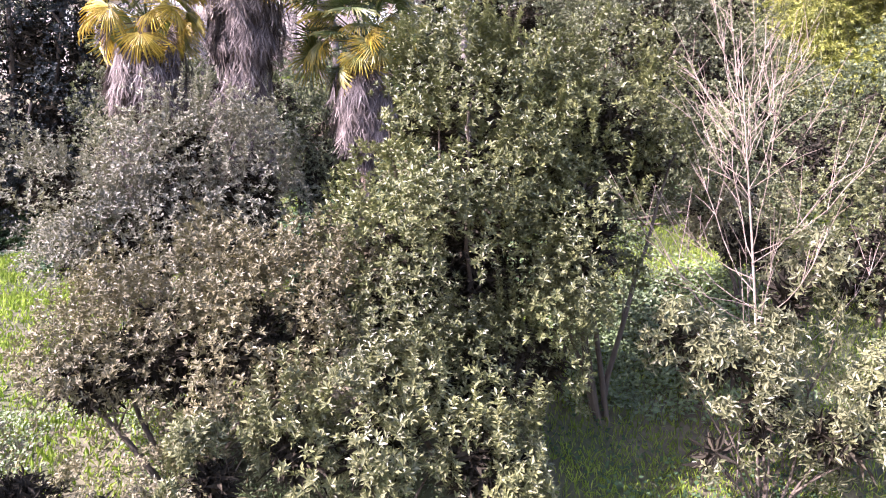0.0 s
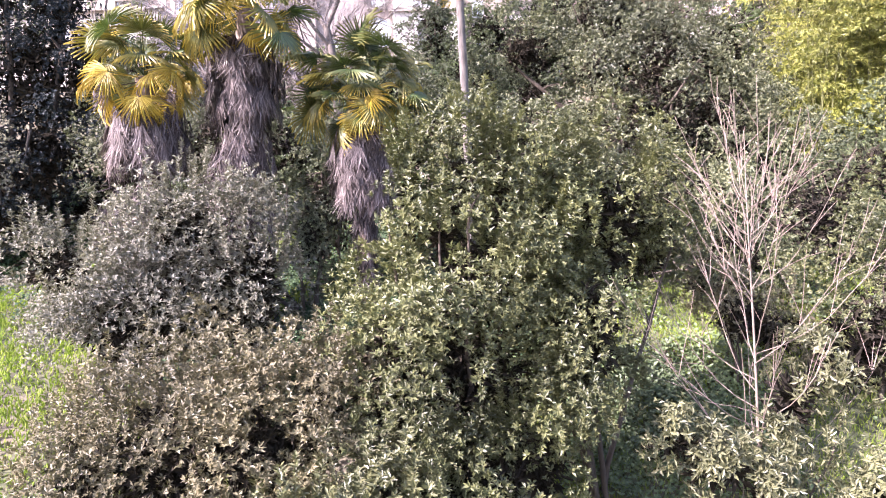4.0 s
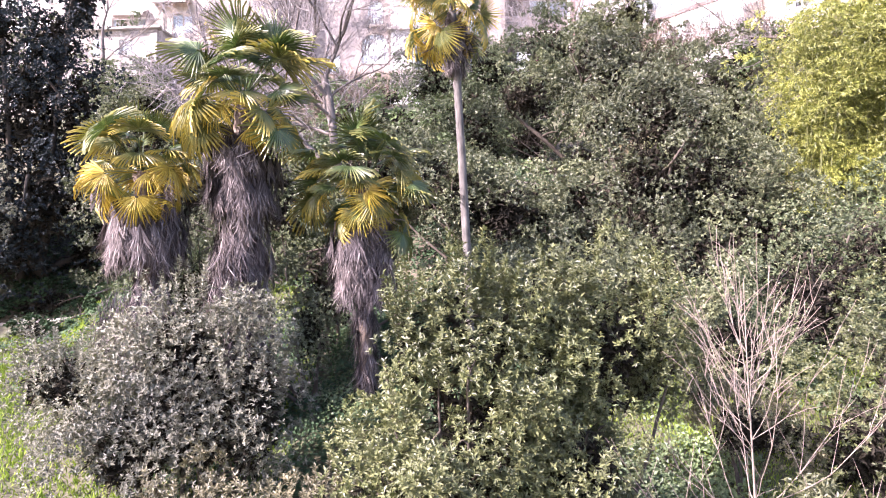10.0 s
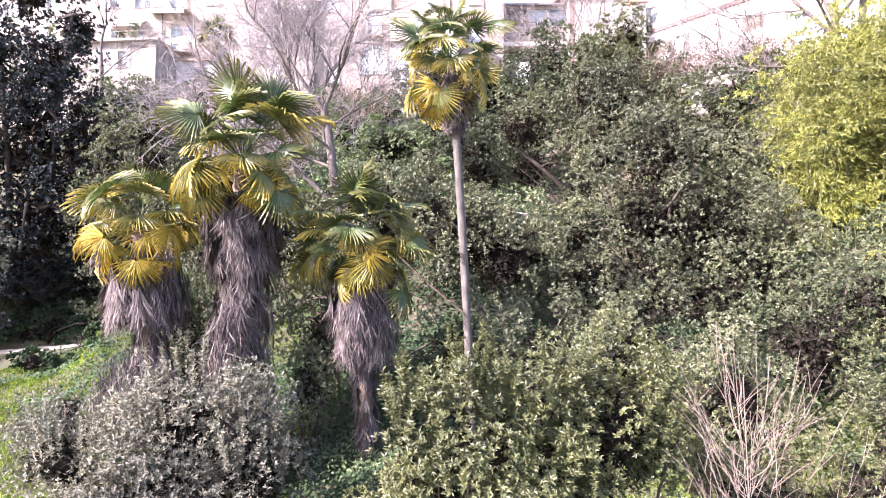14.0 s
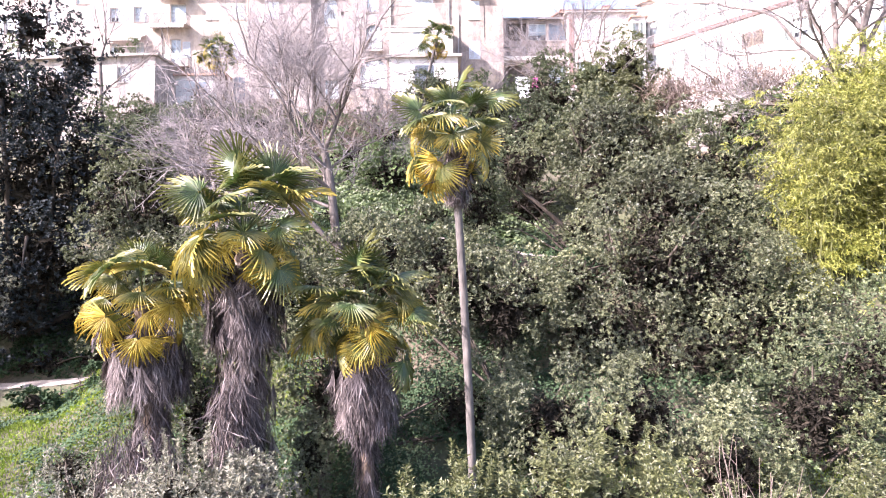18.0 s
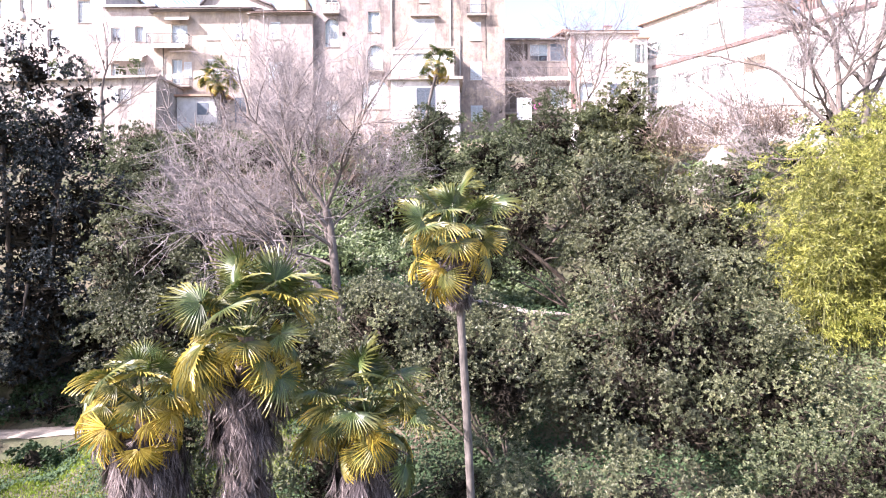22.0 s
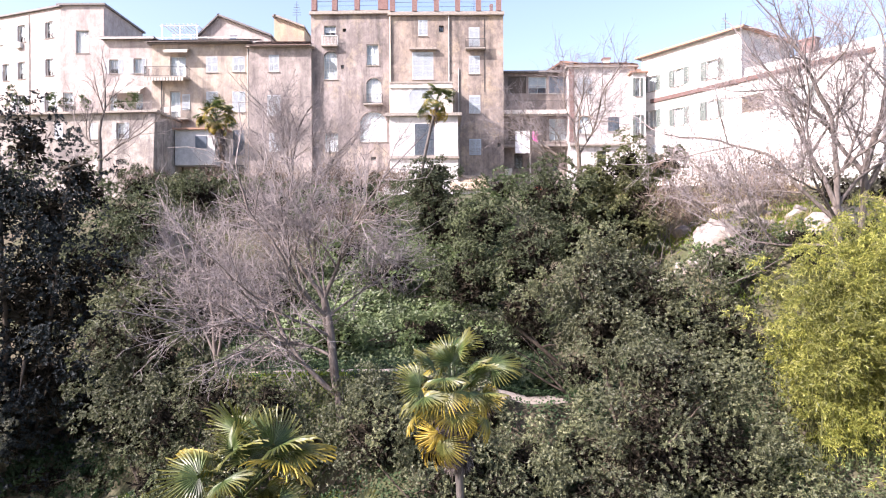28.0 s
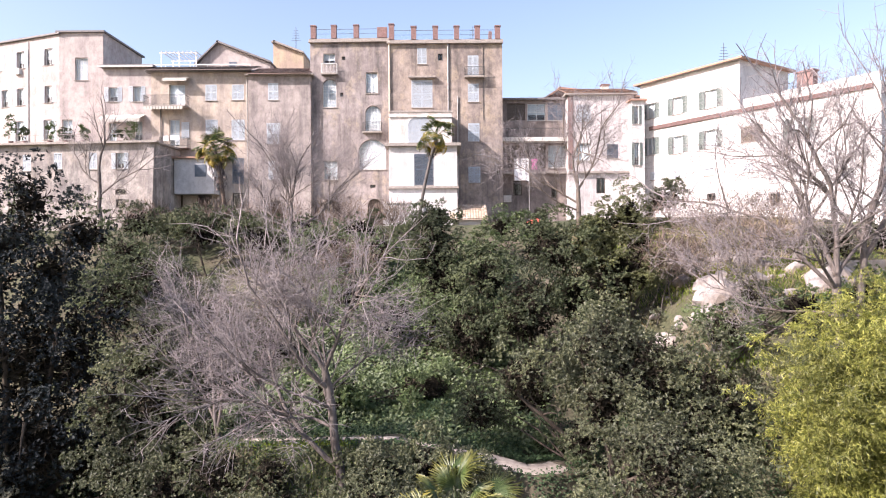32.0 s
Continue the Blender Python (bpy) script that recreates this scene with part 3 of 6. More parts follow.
grass_patch("hilltop_straw", "dry grass and scrub below the white house", 30000, (8, 30, 28, 54), 0.45, 0.025, STRAW, -0.3, 0.4, 1.0, 0.7)


# ---- fan palms ----
def fan_mesh(name, material, radius, n=34, arc=150.0, stalk=0.75, bend=34.0, droop=0.25, ragged=0.06):
    """One fan leaf: stalk along +x, then a pleated blade cut into narrow tips."""
    V, F = [], []

    def add(vs, fs):
        o = len(V)
        V.extend(vs)
        F.extend([[o + i for i in f] for f in fs])

    # stalk, a slim three-sided bar
    for k in range(3):
        a, b = k * 2.09, (k + 1) * 2.09
        add([(0, 0.018 * math.cos(a), 0.018 * math.sin(a)), (0, 0.018 * math.cos(b), 0.018 * math.sin(b)),
             (stalk, 0.009 * math.cos(b), 0.009 * math.sin(b)), (stalk, 0.009 * math.cos(a), 0.009 * math.sin(a))], [(0, 1, 2, 3)])
    cb, sb = math.cos(radians(bend)), math.sin(radians(bend))
    half = radians(arc) / n

    def at(r, ang, lift):
        x, y = r * math.cos(ang), r * math.sin(ang)
        z = lift - droop * (r / radius) ** 2.6 * radius * 0.9
        return (stalk + x * cb + z * sb, y, -x * sb + z * cb)

    for i in range(n):
        ang = radians(-arc) + (2 * i + 1) * half
        R = radius * (0.82 + 0.18 * math.cos(ang * 0.6)) * (1 + rng.normal() * ragged)
        cut = R * rng.uniform(0.4, 0.54)
        jig = rng.normal() * 0.028
        rows = []
        for r, w in ((0.04, 1.0), (cut, 0.99), (R * 0.8, 0.5), (R, 0.06)):
            hw = half * w if r <= cut else half * w * cut / r * 1.5
            d = rng.normal() * 0.03 * (r > cut) * r
            rows.append([at(r, ang - hw + jig * (r > cut), -0.0 + d), at(r, ang + jig * (r > cut), r * half * 0.75 + d), at(r, ang + hw + jig * (r > cut), d)])
        vs = [p for row in rows for p in row]
        fs = []
        for k in range(3):
            for s in range(2):
                a = k * 3 + s
                fs.append((a, a + 1, a + 4, a + 3))
        add(vs, fs)
    me = raw_mesh(name, V, F, material)
    me.attributes.new("along", "FLOAT", "POINT").data.foreach_set("value", [0.0] * 12 + [a for _ in range(n) for a in (0.0, 0.5, 0.8, 1.0) for _ in range(3)])
    return me


FANS = {
    "green": [fan_mesh("fan_green", FAN_GREEN, r, 28, 112, s, b, d) for r, s, b, d in ((0.70, 1.2, 14, 0.2), (0.76, 1.35, 26, 0.32), (0.64, 1.05, 8, 0.16), (0.72, 1.25, 38, 0.36))],
    "olive": [fan_mesh("fan_olive", FAN_OLIVE, r, 27, 108, s, b, d) for r, s, b, d in ((0.70, 1.15, 26, 0.36), (0.74, 1.05, 38, 0.46))],
    "yellow": [fan_mesh("fan_yellow", FAN_YELLOW, r, 25, 92, s, b, d, 0.1) for r, s, b, d in ((0.64, 1.0, 36, 0.45), (0.6, 1.1, 48, 0.55))],
    "dead": [fan_mesh("fan_dead", FAN_DEAD, r, 26, 70, s, b, d, 0.16) for r, s, b, d in ((0.62, 0.75, 14, 0.25), (0.58, 0.7, 8, 0.25))],
}


def dead_skirt(name, z_top, z_low, r_top, r_low, k, trunk, hang=1.0):
    """Dead leaves hanging round the trunk: bundles of long strips."""
    t = rng.random(k) ** 0.8
    z = z_top + (z_low - z_top) * t
    r = np.interp(t, [0, 0.3, 1], [r_top * 0.62, r_top, r_low]) * rng.uniform(0.5, 1.08, k)
    a = rng.uniform(0, 6.283, k)
    strips = 20
    i = np.repeat(np.arange(k), strips)
    L = hang * rng.uniform(0.35, 0.8, k)[i] * rng.uniform(0.7, 1.1, k * strips)
    foot = np.stack([np.cos(a) * r, np.sin(a) * r, z], 1)[i] + trunk(z)[i]
    out = np.stack([np.cos(a), np.sin(a), 0 * a], 1)[i]
    side = np.stack([-np.sin(a), np.cos(a), 0 * a], 1)[i]
    fan = rng.normal(size=(k * strips, 1)) * 0.26
    d1 = unit(out * rng.uniform(-0.1, 0.24, (k, 1))[i] + side * fan + [0, 0, -1.0])
    d2 = unit(d1 + side * rng.normal(size=(k * strips, 1)) * 0.5 + out * rng.normal(size=(k * strips, 1)) * 0.4 + [0, 0, -0.25])
    w = rng.uniform(0.004, 0.012, k * strips)[:, None] * side
    m = foot + d1 * (L * 0.55)[:, None]
    e = m + d2 * (L * 0.45)[:, None]
    v = np.stack([foot - w * 0.6, foot + w * 0.6, m - w, m + w, e - w * 0.25, e + w * 0.25], axis=1)
    b = np.arange(k * strips)[:, None] * 6
    f = np.concatenate([b + [0, 1, 3, 2], b + [2, 3, 5, 4]], axis=1).reshape(-1, 4)
    me = raw_mesh(name, v, f, FAN_DEAD)
    return me


def fan_palm(label, x, y, apex, r_trunk, crown, skirt, shift=(0.0, 0.0), smooth=False, plan=None, group="fan palms", foot=None, turn=0.0):
    """apex: height of the crown's heart; crown: leaf scale; skirt: rows of (top, bottom, radius top, radius bottom, bundles) in heights."""
    gz = float(ground_z(x, y)) if foot is None else foot
    th = tagged(empty("fan_palm", (x, y, gz)), label, "palm tree", group)
    H = apex - gz

    def trunk(z):
        t = np.clip(np.asarray(z) / H, 0, 1)
        return np.stack([shift[0] * t ** 1.5, shift[1] * t ** 1.5, 0 * t], axis=-1)

    k = int(H / 0.11) + 2
    zs = np.linspace(-0.2, H, k)
    pts = trunk(zs) + np.stack([0 * zs, 0 * zs, zs], axis=1)
    rad = r_trunk * (1.0 + (0.035 if smooth else 0.09) * ((np.arange(k) % 2) * 2 - 1)) * np.interp(zs, [0, 0.4, H], [1.2, 1.0, 0.92]) + rng.normal(size=k) * r_trunk * 0.02
    part("trunk", tubes("trunk", [(pts, rad)], PALM_SMOOTH if smooth else PALM_BARK, 12), None, th, "slim grey ringed trunk" if smooth else "fibrous brown trunk")
    top = trunk(H) + np.array([0, 0, H])
    if skirt:
        for top_z, low_z, r_top, r_low, k in skirt:
            sk = part("dead_leaf_skirt", dead_skirt("dead_leaf_skirt", top_z - gz, low_z - gz, r_top, r_low, k, trunk, 0.5 if smooth else 1.0), None, th, "hanging skirt of dead greyish-brown leaves")
            sk["kind"] = "stuff"
    number = 0
    for kind, count, lo, hi in plan:
        for i in range(count):
            el = lo + (hi - lo) * ((i + 0.5) / count) + rng.normal() * 16
            az = turn + number * 137.5 + rng.normal() * 16
            number += 1
            me = FANS[kind][i % len(FANS[kind])]
            drop = -0.0 if el > 0 else -0.18 * min(1.0, -el / 60)
            ob = part("frond", me, None, th, {"green": "", "olive": "olive-green drooping fan leaf", "yellow": "yellowed fan leaf", "dead": "dead withered fan leaf"}[kind])
            s = crown * rng.uniform(0.72, 1.16)
            e = radians(el)
            m = Matrix.Translation((top[0], top[1], top[2] + drop)) @ Matrix.Rotation(radians(az), 4, "Z") @ Matrix.Rotation(-e, 4, "Y") @ Matrix.Rotation(radians(rng.normal() * 31), 4, "X") @ Matrix.Scale(s, 4)
            ob.matrix_basis = m
    return th


LEAFY = [("green", 9, 84, 56), ("green", 13, 58, 16), ("olive", 9, 32, 0), ("green", 7, 10, -24), ("olive", 8, 0, -38), ("yellow", 6, -16, -54), ("dead", 8, -46, -76)]
GOLDEN = [("green", 8, 82, 52), ("olive", 10, 56, 18), ("olive", 7, 30, -4), ("yellow", 8, 14, -24), ("yellow", 8, -14, -54), ("dead", 9, -40, -76)]
HIGH = [("green", 8, 82, 48), ("green", 11, 50, 4), ("olive", 10, 20, -26), ("yellow", 7, -14, -54), ("dead", 7, -50, -78)]
fan_palm("fan palm with many yellowed leaves and a thick dead skirt", -5.95, 13.5, 7.75, 0.2, 0.84, [(7.3, 6.1, 0.86, 0.74, 260), (6.0, 3.4, 0.42, 0.34, 150)], shift=(-0.3, 0.0), plan=GOLDEN)
fan_palm("tall fan palm with a broad green crown and long dead skirt", -4.2, 13.6, 9.2, 0.2, 1.0, [(8.6, 7.2, 0.8, 0.66, 240), (7.4, 3.4, 0.62, 0.52, 420)], plan=LEAFY, turn=40)
fan_palm("low fan palm with drooping green leaves and a grey skirt", -1.75, 14.0, 7.4, 0.15, 0.86, [(7.0, 5.4, 0.74, 0.68, 240), (5.4, 3.4, 0.24, 0.18, 70)], plan=LEAFY, turn=75)
fan_palm("tall slim fan palm with bare grey trunk and small crown", 0.5, 13.7, 11.2, 0.088, 0.76, [(11.0, 9.9, 0.42, 0.2, 130)], shift=(-0.36, 0.0), smooth=True, plan=HIGH, turn=20)
fan_palm("distant fan palm leaning beside the white annex", -2.2, 56.0, 26.6, 0.14, 0.95, [(26.2, 24.9, 0.5, 0.3, 40)], shift=(1.6, 0.0), smooth=True, plan=HIGH, group="distant palms", turn=10)
fan_palm("distant fan palm in front of the ochre house", -18.6, 56.0, 25.4, 0.18, 0.95, [(25.0, 22.5, 0.7, 0.4, 60)], shift=(-1.0, 0.0), smooth=False, plan=LEAFY, group="distant palms", turn=60)


# ---- near bushes ----
bush("laurel_bush", "large glossy evergreen bush with upright pale shoots",
     [(0.2, 8.7, 2.6, 1.5, 1.1, 1.9), (0.35, 8.5, 3.7, 1.05, 0.85, 1.25), (-0.75, 8.5, 2.6, 0.9, 0.8, 1.3), (1.75, 8.6, 3.1, 0.75, 0.75, 1.35),
      (-0.45, 8.4, 4.8, 0.22, 0.2, 0.9), (0.2, 8.4, 5.0, 0.22, 0.2, 0.9), (-0.05, 8.4, 4.4, 0.3, 0.25, 0.6), (0.65, 8.5, 4.8, 0.25, 0.22, 0.85), (1.3, 8.8, 4.3, 0.5, 0.4, 0.8), (0.75, 8.2, 1.5, 0.7, 0.6, 0.9), (0.2, 8.1, 1.1, 0.8, 0.6, 0.9), (1.25, 8.7, 1.4, 0.55, 0.5, 0.9)],
     LAUREL, 640, 13, 0.3, 0.085, 0.03, 9, 9, up=0.7, candles=260)
bush("grey_bush", "loose grey-green evergreen shrub below the palms",
     [(-4.2, 10.9, 3.4, 1.6, 1.2, 1.5), (-5.2, 10.8, 2.9, 1.2, 1.0, 1.1), (-3.2, 10.7, 3.5, 0.75, 0.8, 1.7), (-4.4, 10.9, 4.5, 1.0, 0.8, 0.9), (-6.4, 10.8, 3.9, 0.85, 0.7, 0.6)],
     GREY_LEAF, 560, 12, 0.33, 0.085, 0.03, 8, 9, up=0.6, inner=0.26, candles=170)
bush("bronze_bush", "broad bronze-green evergreen bush on the near slope",
     [(-3.5, 8.3, 1.6, 1.3, 0.9, 1.15), (-4.5, 8.3, 1.35, 0.8, 0.8, 0.95), (-2.4, 8.2, 1.7, 0.85, 0.8, 1.1), (-1.6, 8.2, 2.0, 0.6, 0.7, 0.9)],
     BROWN_LEAF, 430, 12, 0.28, 0.08, 0.028, 9, 9, up=0.6, candles=150)
bush("young_bush", "young pale-tipped laurel shrub on the near slope",
     [(-0.85, 7.5, 0.75, 0.75, 0.5, 0.85), (0.25, 7.5, 0.5, 0.65, 0.5, 0.7), (-1.75, 7.4, 0.6, 0.55, 0.4, 0.6), (-0.6, 7.5, 1.35, 0.4, 0.3, 0.3), (0.75, 7.6, 0.4, 0.3, 0.35, 0.5)], LAUREL_LIGHT, 210, 9, 0.22, 0.105, 0.036, 9, 8, up=0.6, trunk_r=0.025, candles=60)
bush("side_bush", "small pale shrub at the bush's edge", [(-2.6, 7.2, 0.35, 0.5, 0.4, 0.4)], LAUREL_LIGHT, 60, 9, 0.22, 0.085, 0.03, 9, 4, up=0.6, trunk_r=0.02)
bush("scrub_bush", "small dry shrub among weeds on the slope", [(-4.6, 7.0, 0.3, 0.9, 0.5, 0.45), (-3.6, 6.8, 0.1, 0.8, 0.5, 0.4)], BROWN_LEAF, 150, 9, 0.22, 0.06, 0.022, 8, 5, up=0.4, trunk_r=0.02)
bush("sapling_leaves", "pale broad-leaved shrub at the foot of the bare sapling",
     [(3.95, 8.3, 0.9, 0.45, 0.4, 1.0), (4.7, 8.1, 0.5, 0.7, 0.5, 0.6), (3.4, 8.3, 1.4, 0.75, 0.4, 0.35), (2.75, 8.2, 1.75, 0.45, 0.3, 0.25), (4.3, 8.4, 2.2, 0.55, 0.4, 0.7), (4.9, 8.3, 2.6, 0.5, 0.4, 0.4), (5.4, 8.2, 0.9, 0.5, 0.4, 0.45), (3.2, 8.0, 0.4, 0.4, 0.3, 0.4)],
     PALE_LEAF, 240, 7, 0.24, 0.115, 0.036, 6, 10, up=-0.1, spread=(45, 100), trunk_r=0.02, inner=0.12)
bush("right_laurel", "tall evergreen bush with light shoots beside the clearing",
     [(2.2, 9.7, 4.5, 0.95, 0.8, 1.4), (1.4, 9.5, 4.9, 0.6, 0.6, 0.95), (3.0, 10.4, 4.4, 0.75, 0.8, 1.2), (1.7, 9.6, 2.8, 0.6, 0.7, 1.3)], LAUREL, 340, 12, 0.3, 0.085, 0.03, 9, 6, up=0.7, candles=90)
bush("clearing_bush", "dense green bush at the clearing's edge", [(7.3, 11.5, 2.6, 1.3, 1.1, 1.5), (8.9, 12.5, 3.6, 1.5, 1.2, 2.0), (6.2, 12.5, 2.4, 1.2, 1.0, 1.2)],
     LAUREL, 330, 12, 0.34, 0.085, 0.032, 9, 7, up=0.5)
bush("vine_bush", "mounded creeper-covered shrub on the steep bank", [(8.6, 15.5, 4.8, 2.2, 1.6, 2.2), (10.8, 16.5, 5.8, 2.2, 1.6, 2.2), (6.5, 15.2, 3.7, 1.3, 1.2, 1.3)],
     DEEP_GREEN, 460, 13, 0.42, 0.09, 0.04, 8, 8, up=0.4)
bush("shade_bush", "dark shrub in the shade behind the palms", [(-2.9, 16.5, 5.2, 1.6, 1.2, 1.9), (0.4, 17.0, 4.6, 1.4, 1.0, 1.4)], DEEP_GREEN, 260, 13, 0.4, 0.095, 0.036, 8, 7, up=0.4)
bush("hollow_shrub", "evergreen shrub in the hollow beside the slim palm", [(2.3, 14.9, 4.6, 1.4, 1.0, 1.7), (4.5, 15.6, 4.7, 1.5, 1.1, 1.6), (5.9, 14.2, 3.9, 1.2, 1.0, 1.2)], HEDGE, 330, 13, 0.4, 0.09, 0.036, 8, 8, up=0.45)
bush("palm_foot_bush", "small glossy shrub between the palm trunks", [(-3.0, 14.4, 4.4, 0.7, 0.6, 1.2), (-5.5, 14.5, 4.9, 0.7, 0.6, 1.6)], HEDGE, 120, 11, 0.3, 0.08, 0.03, 8, 5, up=0.5)

# ---- the wooded slope ----
bush("evergreen_oak", "broad dense evergreen oak with small olive leaves",
     [(6.6, 20.5, 8.2, 2.8, 2.4, 3.0), (8.6, 20.8, 7.4, 2.4, 2.2, 3.0), (4.7, 20.2, 6.3, 1.8, 1.8, 1.8), (7.0, 19.6, 5.6, 3.4, 1.8, 2.2), (9.6, 19.5, 6.0, 2.0, 1.6, 2.4), (6.8, 21.0, 10.2, 1.8, 1.6, 1.6)],
     HEDGE, 1500, 14, 0.5, 0.10, 0.042, 8, 9, category="tree", group="evergreen trees", up=0.45, trunk_r=0.12)
bush("evergreen_oak", "tall evergreen tree with lumpy dark crown",
     [(7.6, 25.0, 12.2, 2.9, 2.4, 2.2), (5.9, 24.8, 11.4, 1.9, 2.0, 2.2), (9.8, 24.6, 11.2, 2.2, 2.0, 2.0), (6.0, 25.2, 13.2, 1.8, 1.6, 1.5), (9.2, 24.4, 9.0, 2.4, 1.8, 2.0), (2.9, 25.4, 12.0, 1.4, 1.3, 1.3)],
     HEDGE, 1300, 14, 0.52, 0.115, 0.048, 8, 9, category="tree", group="evergreen trees", up=0.45, trunk_r=0.14, base=(6.5, 25.6))
bush("evergreen_shrub", "rounded olive-green shrub beside the tall palm",
     [(1.6, 18.8, 7.0, 1.6, 1.2, 1.5), (0.2, 19.2, 7.6, 1.4, 1.2, 1.5), (-2.2, 20.4, 8.4, 1.7, 1.3, 1.7), (-0.4, 20.6, 8.1, 1.5, 1.2, 1.5)],
     HEDGE, 720, 13, 0.45, 0.1, 0.042, 8, 8, up=0.4)
# Lobes beyond x = -27 lie out of view, added to shade the rest.
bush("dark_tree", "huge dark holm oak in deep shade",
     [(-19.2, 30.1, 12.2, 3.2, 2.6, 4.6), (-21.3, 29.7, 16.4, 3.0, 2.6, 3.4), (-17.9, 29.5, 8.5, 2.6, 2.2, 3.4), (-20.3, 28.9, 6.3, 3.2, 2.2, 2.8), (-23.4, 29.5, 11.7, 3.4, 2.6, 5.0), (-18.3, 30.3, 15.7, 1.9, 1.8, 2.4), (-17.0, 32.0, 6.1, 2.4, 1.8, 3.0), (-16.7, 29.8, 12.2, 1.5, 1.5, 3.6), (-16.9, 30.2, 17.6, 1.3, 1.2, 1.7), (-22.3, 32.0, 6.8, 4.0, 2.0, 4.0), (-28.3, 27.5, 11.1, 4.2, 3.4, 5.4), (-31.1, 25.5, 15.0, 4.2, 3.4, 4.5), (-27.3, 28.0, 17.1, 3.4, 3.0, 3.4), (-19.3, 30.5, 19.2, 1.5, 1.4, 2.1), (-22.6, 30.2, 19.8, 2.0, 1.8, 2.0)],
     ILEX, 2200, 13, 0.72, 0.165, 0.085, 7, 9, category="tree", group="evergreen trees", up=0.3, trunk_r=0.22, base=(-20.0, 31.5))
# Added tree, out of view, that blocks the sun from the holm oak.
bush("dark_tree", "unseen dense evergreen, added to shade the holm oak",
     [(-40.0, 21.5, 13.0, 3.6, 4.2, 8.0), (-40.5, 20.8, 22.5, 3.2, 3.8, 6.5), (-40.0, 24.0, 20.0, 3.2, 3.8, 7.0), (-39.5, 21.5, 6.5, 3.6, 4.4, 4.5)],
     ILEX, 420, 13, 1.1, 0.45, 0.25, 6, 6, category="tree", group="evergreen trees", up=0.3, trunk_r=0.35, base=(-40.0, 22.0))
bush("ivy_mound", "dark ivy heaped at the foot of the holm oak", [(-18.6, 29.9, 3.7, 2.2, 0.9, 1.0), (-15.6, 29.4, 3.8, 1.5, 0.8, 0.9), (-21.8, 29.9, 3.6, 2.2, 0.9, 1.1)], IVY, 260, 12, 0.4, 0.12, 0.1, 7, 5, up=0.4)
bush("ivy_mound", "dark ivy mound beside the lower path", [(-13.2, 25.0, 3.6, 1.1, 0.7, 0.75), (-15.4, 24.6, 3.1, 0.9, 0.6, 0.5), (-11.6, 23.6, 3.6, 0.9, 0.7, 0.6)], IVY, 170, 12, 0.3, 0.12, 0.1, 7, 4, up=0.4)
bush("meadow_shrub", "grey-green shrub at the edge of the meadow", [(-8.6, 15.4, 3.1, 1.3, 0.9, 0.7), (-10.2, 17.6, 3.0, 1.2, 0.8, 0.6), (-7.4, 13.2, 2.7, 1.0, 0.8, 0.6)], GREY_LEAF, 200, 11, 0.3, 0.08, 0.03, 7, 5, up=0.5)
bush("left_shrub", "silvery shrub in front of the dark tree", [(-17.6, 24.8, 7.6, 1.0, 0.9, 2.0)], GREY_LEAF, 130, 12, 0.35, 0.1, 0.04, 8, 5, up=0.3)
bush("slope_tree", "grey-green evergreen tree on the middle slope",
     [(-12.4, 27.6, 9.8, 1.8, 1.5, 2.6), (-10.6, 27.4, 8.4, 2.0, 1.5, 2.2), (-13.0, 26.6, 7.4, 1.7, 1.4, 2.6), (-12.8, 27.8, 12.2, 1.3, 1.2, 1.7), (-14.0, 27.0, 10.4, 1.2, 1.1, 1.8)],
     HEDGE, 720, 13, 0.52, 0.12, 0.05, 8, 8, category="tree", group="evergreen trees", up=0.4, trunk_r=0.11)
bush("slope_tree", "dark evergreen tree on the upper bank", [(-16.4, 37.0, 11.8, 2.6, 2.0, 3.0), (-13.8, 37.6, 13.0, 2.2, 1.8, 2.2), (-19.4, 38.0, 13.6, 2.6, 2.0, 3.0), (-17.0, 38.5, 15.2, 2.2, 1.8, 1.8)], DEEP_GREEN, 560, 13, 0.55, 0.15, 0.062, 8, 8, category="tree", group="evergreen trees", up=0.4, trunk_r=0.12)
bush("slope_shrub", "dense shrub below the bare tree", [(-5.6, 23.0, 7.4, 1.9, 1.3, 1.5), (-2.4, 23.5, 8.0, 1.8, 1.3, 1.3), (-7.6, 23.4, 6.6, 1.5, 1.2, 1.4)],
     HEDGE, 380, 13, 0.45, 0.11, 0.046, 8, 7, up=0.4)
bush("cedar_shrub", "dark conical evergreen near the top of the slope",
     [(-0.6, 41.0, 16.6, 2.2, 1.7, 2.4), (-0.8, 41.0, 18.5, 1.5, 1.3, 1.4), (0.2, 40.6, 14.8, 2.4, 1.7, 2.2)], DEEP_GREEN, 950, 13, 0.45, 0.13, 0.055, 8, 6, category="tree", group="evergreen trees", up=0.5, trunk_r=0.1)
bush("dark_evergreen", "deep green evergreen thicket on the upper slope",
     [(4.2, 33.0, 13.8, 2.6, 2.0, 2.6), (1.4, 33.5, 12.6, 2.2, 1.9, 2.6), (7.0, 34.0, 14.4, 2.4, 2.0, 2.8), (5.6, 35.0, 16.6, 2.2, 1.9, 2.0), (2.2, 34.0, 15.4, 1.8, 1.6, 1.8)],
     DEEP_GREEN, 1250, 13, 0.5, 0.13, 0.055, 8, 8, category="tree", group="evergreen trees", up=0.55, trunk_r=0.12)
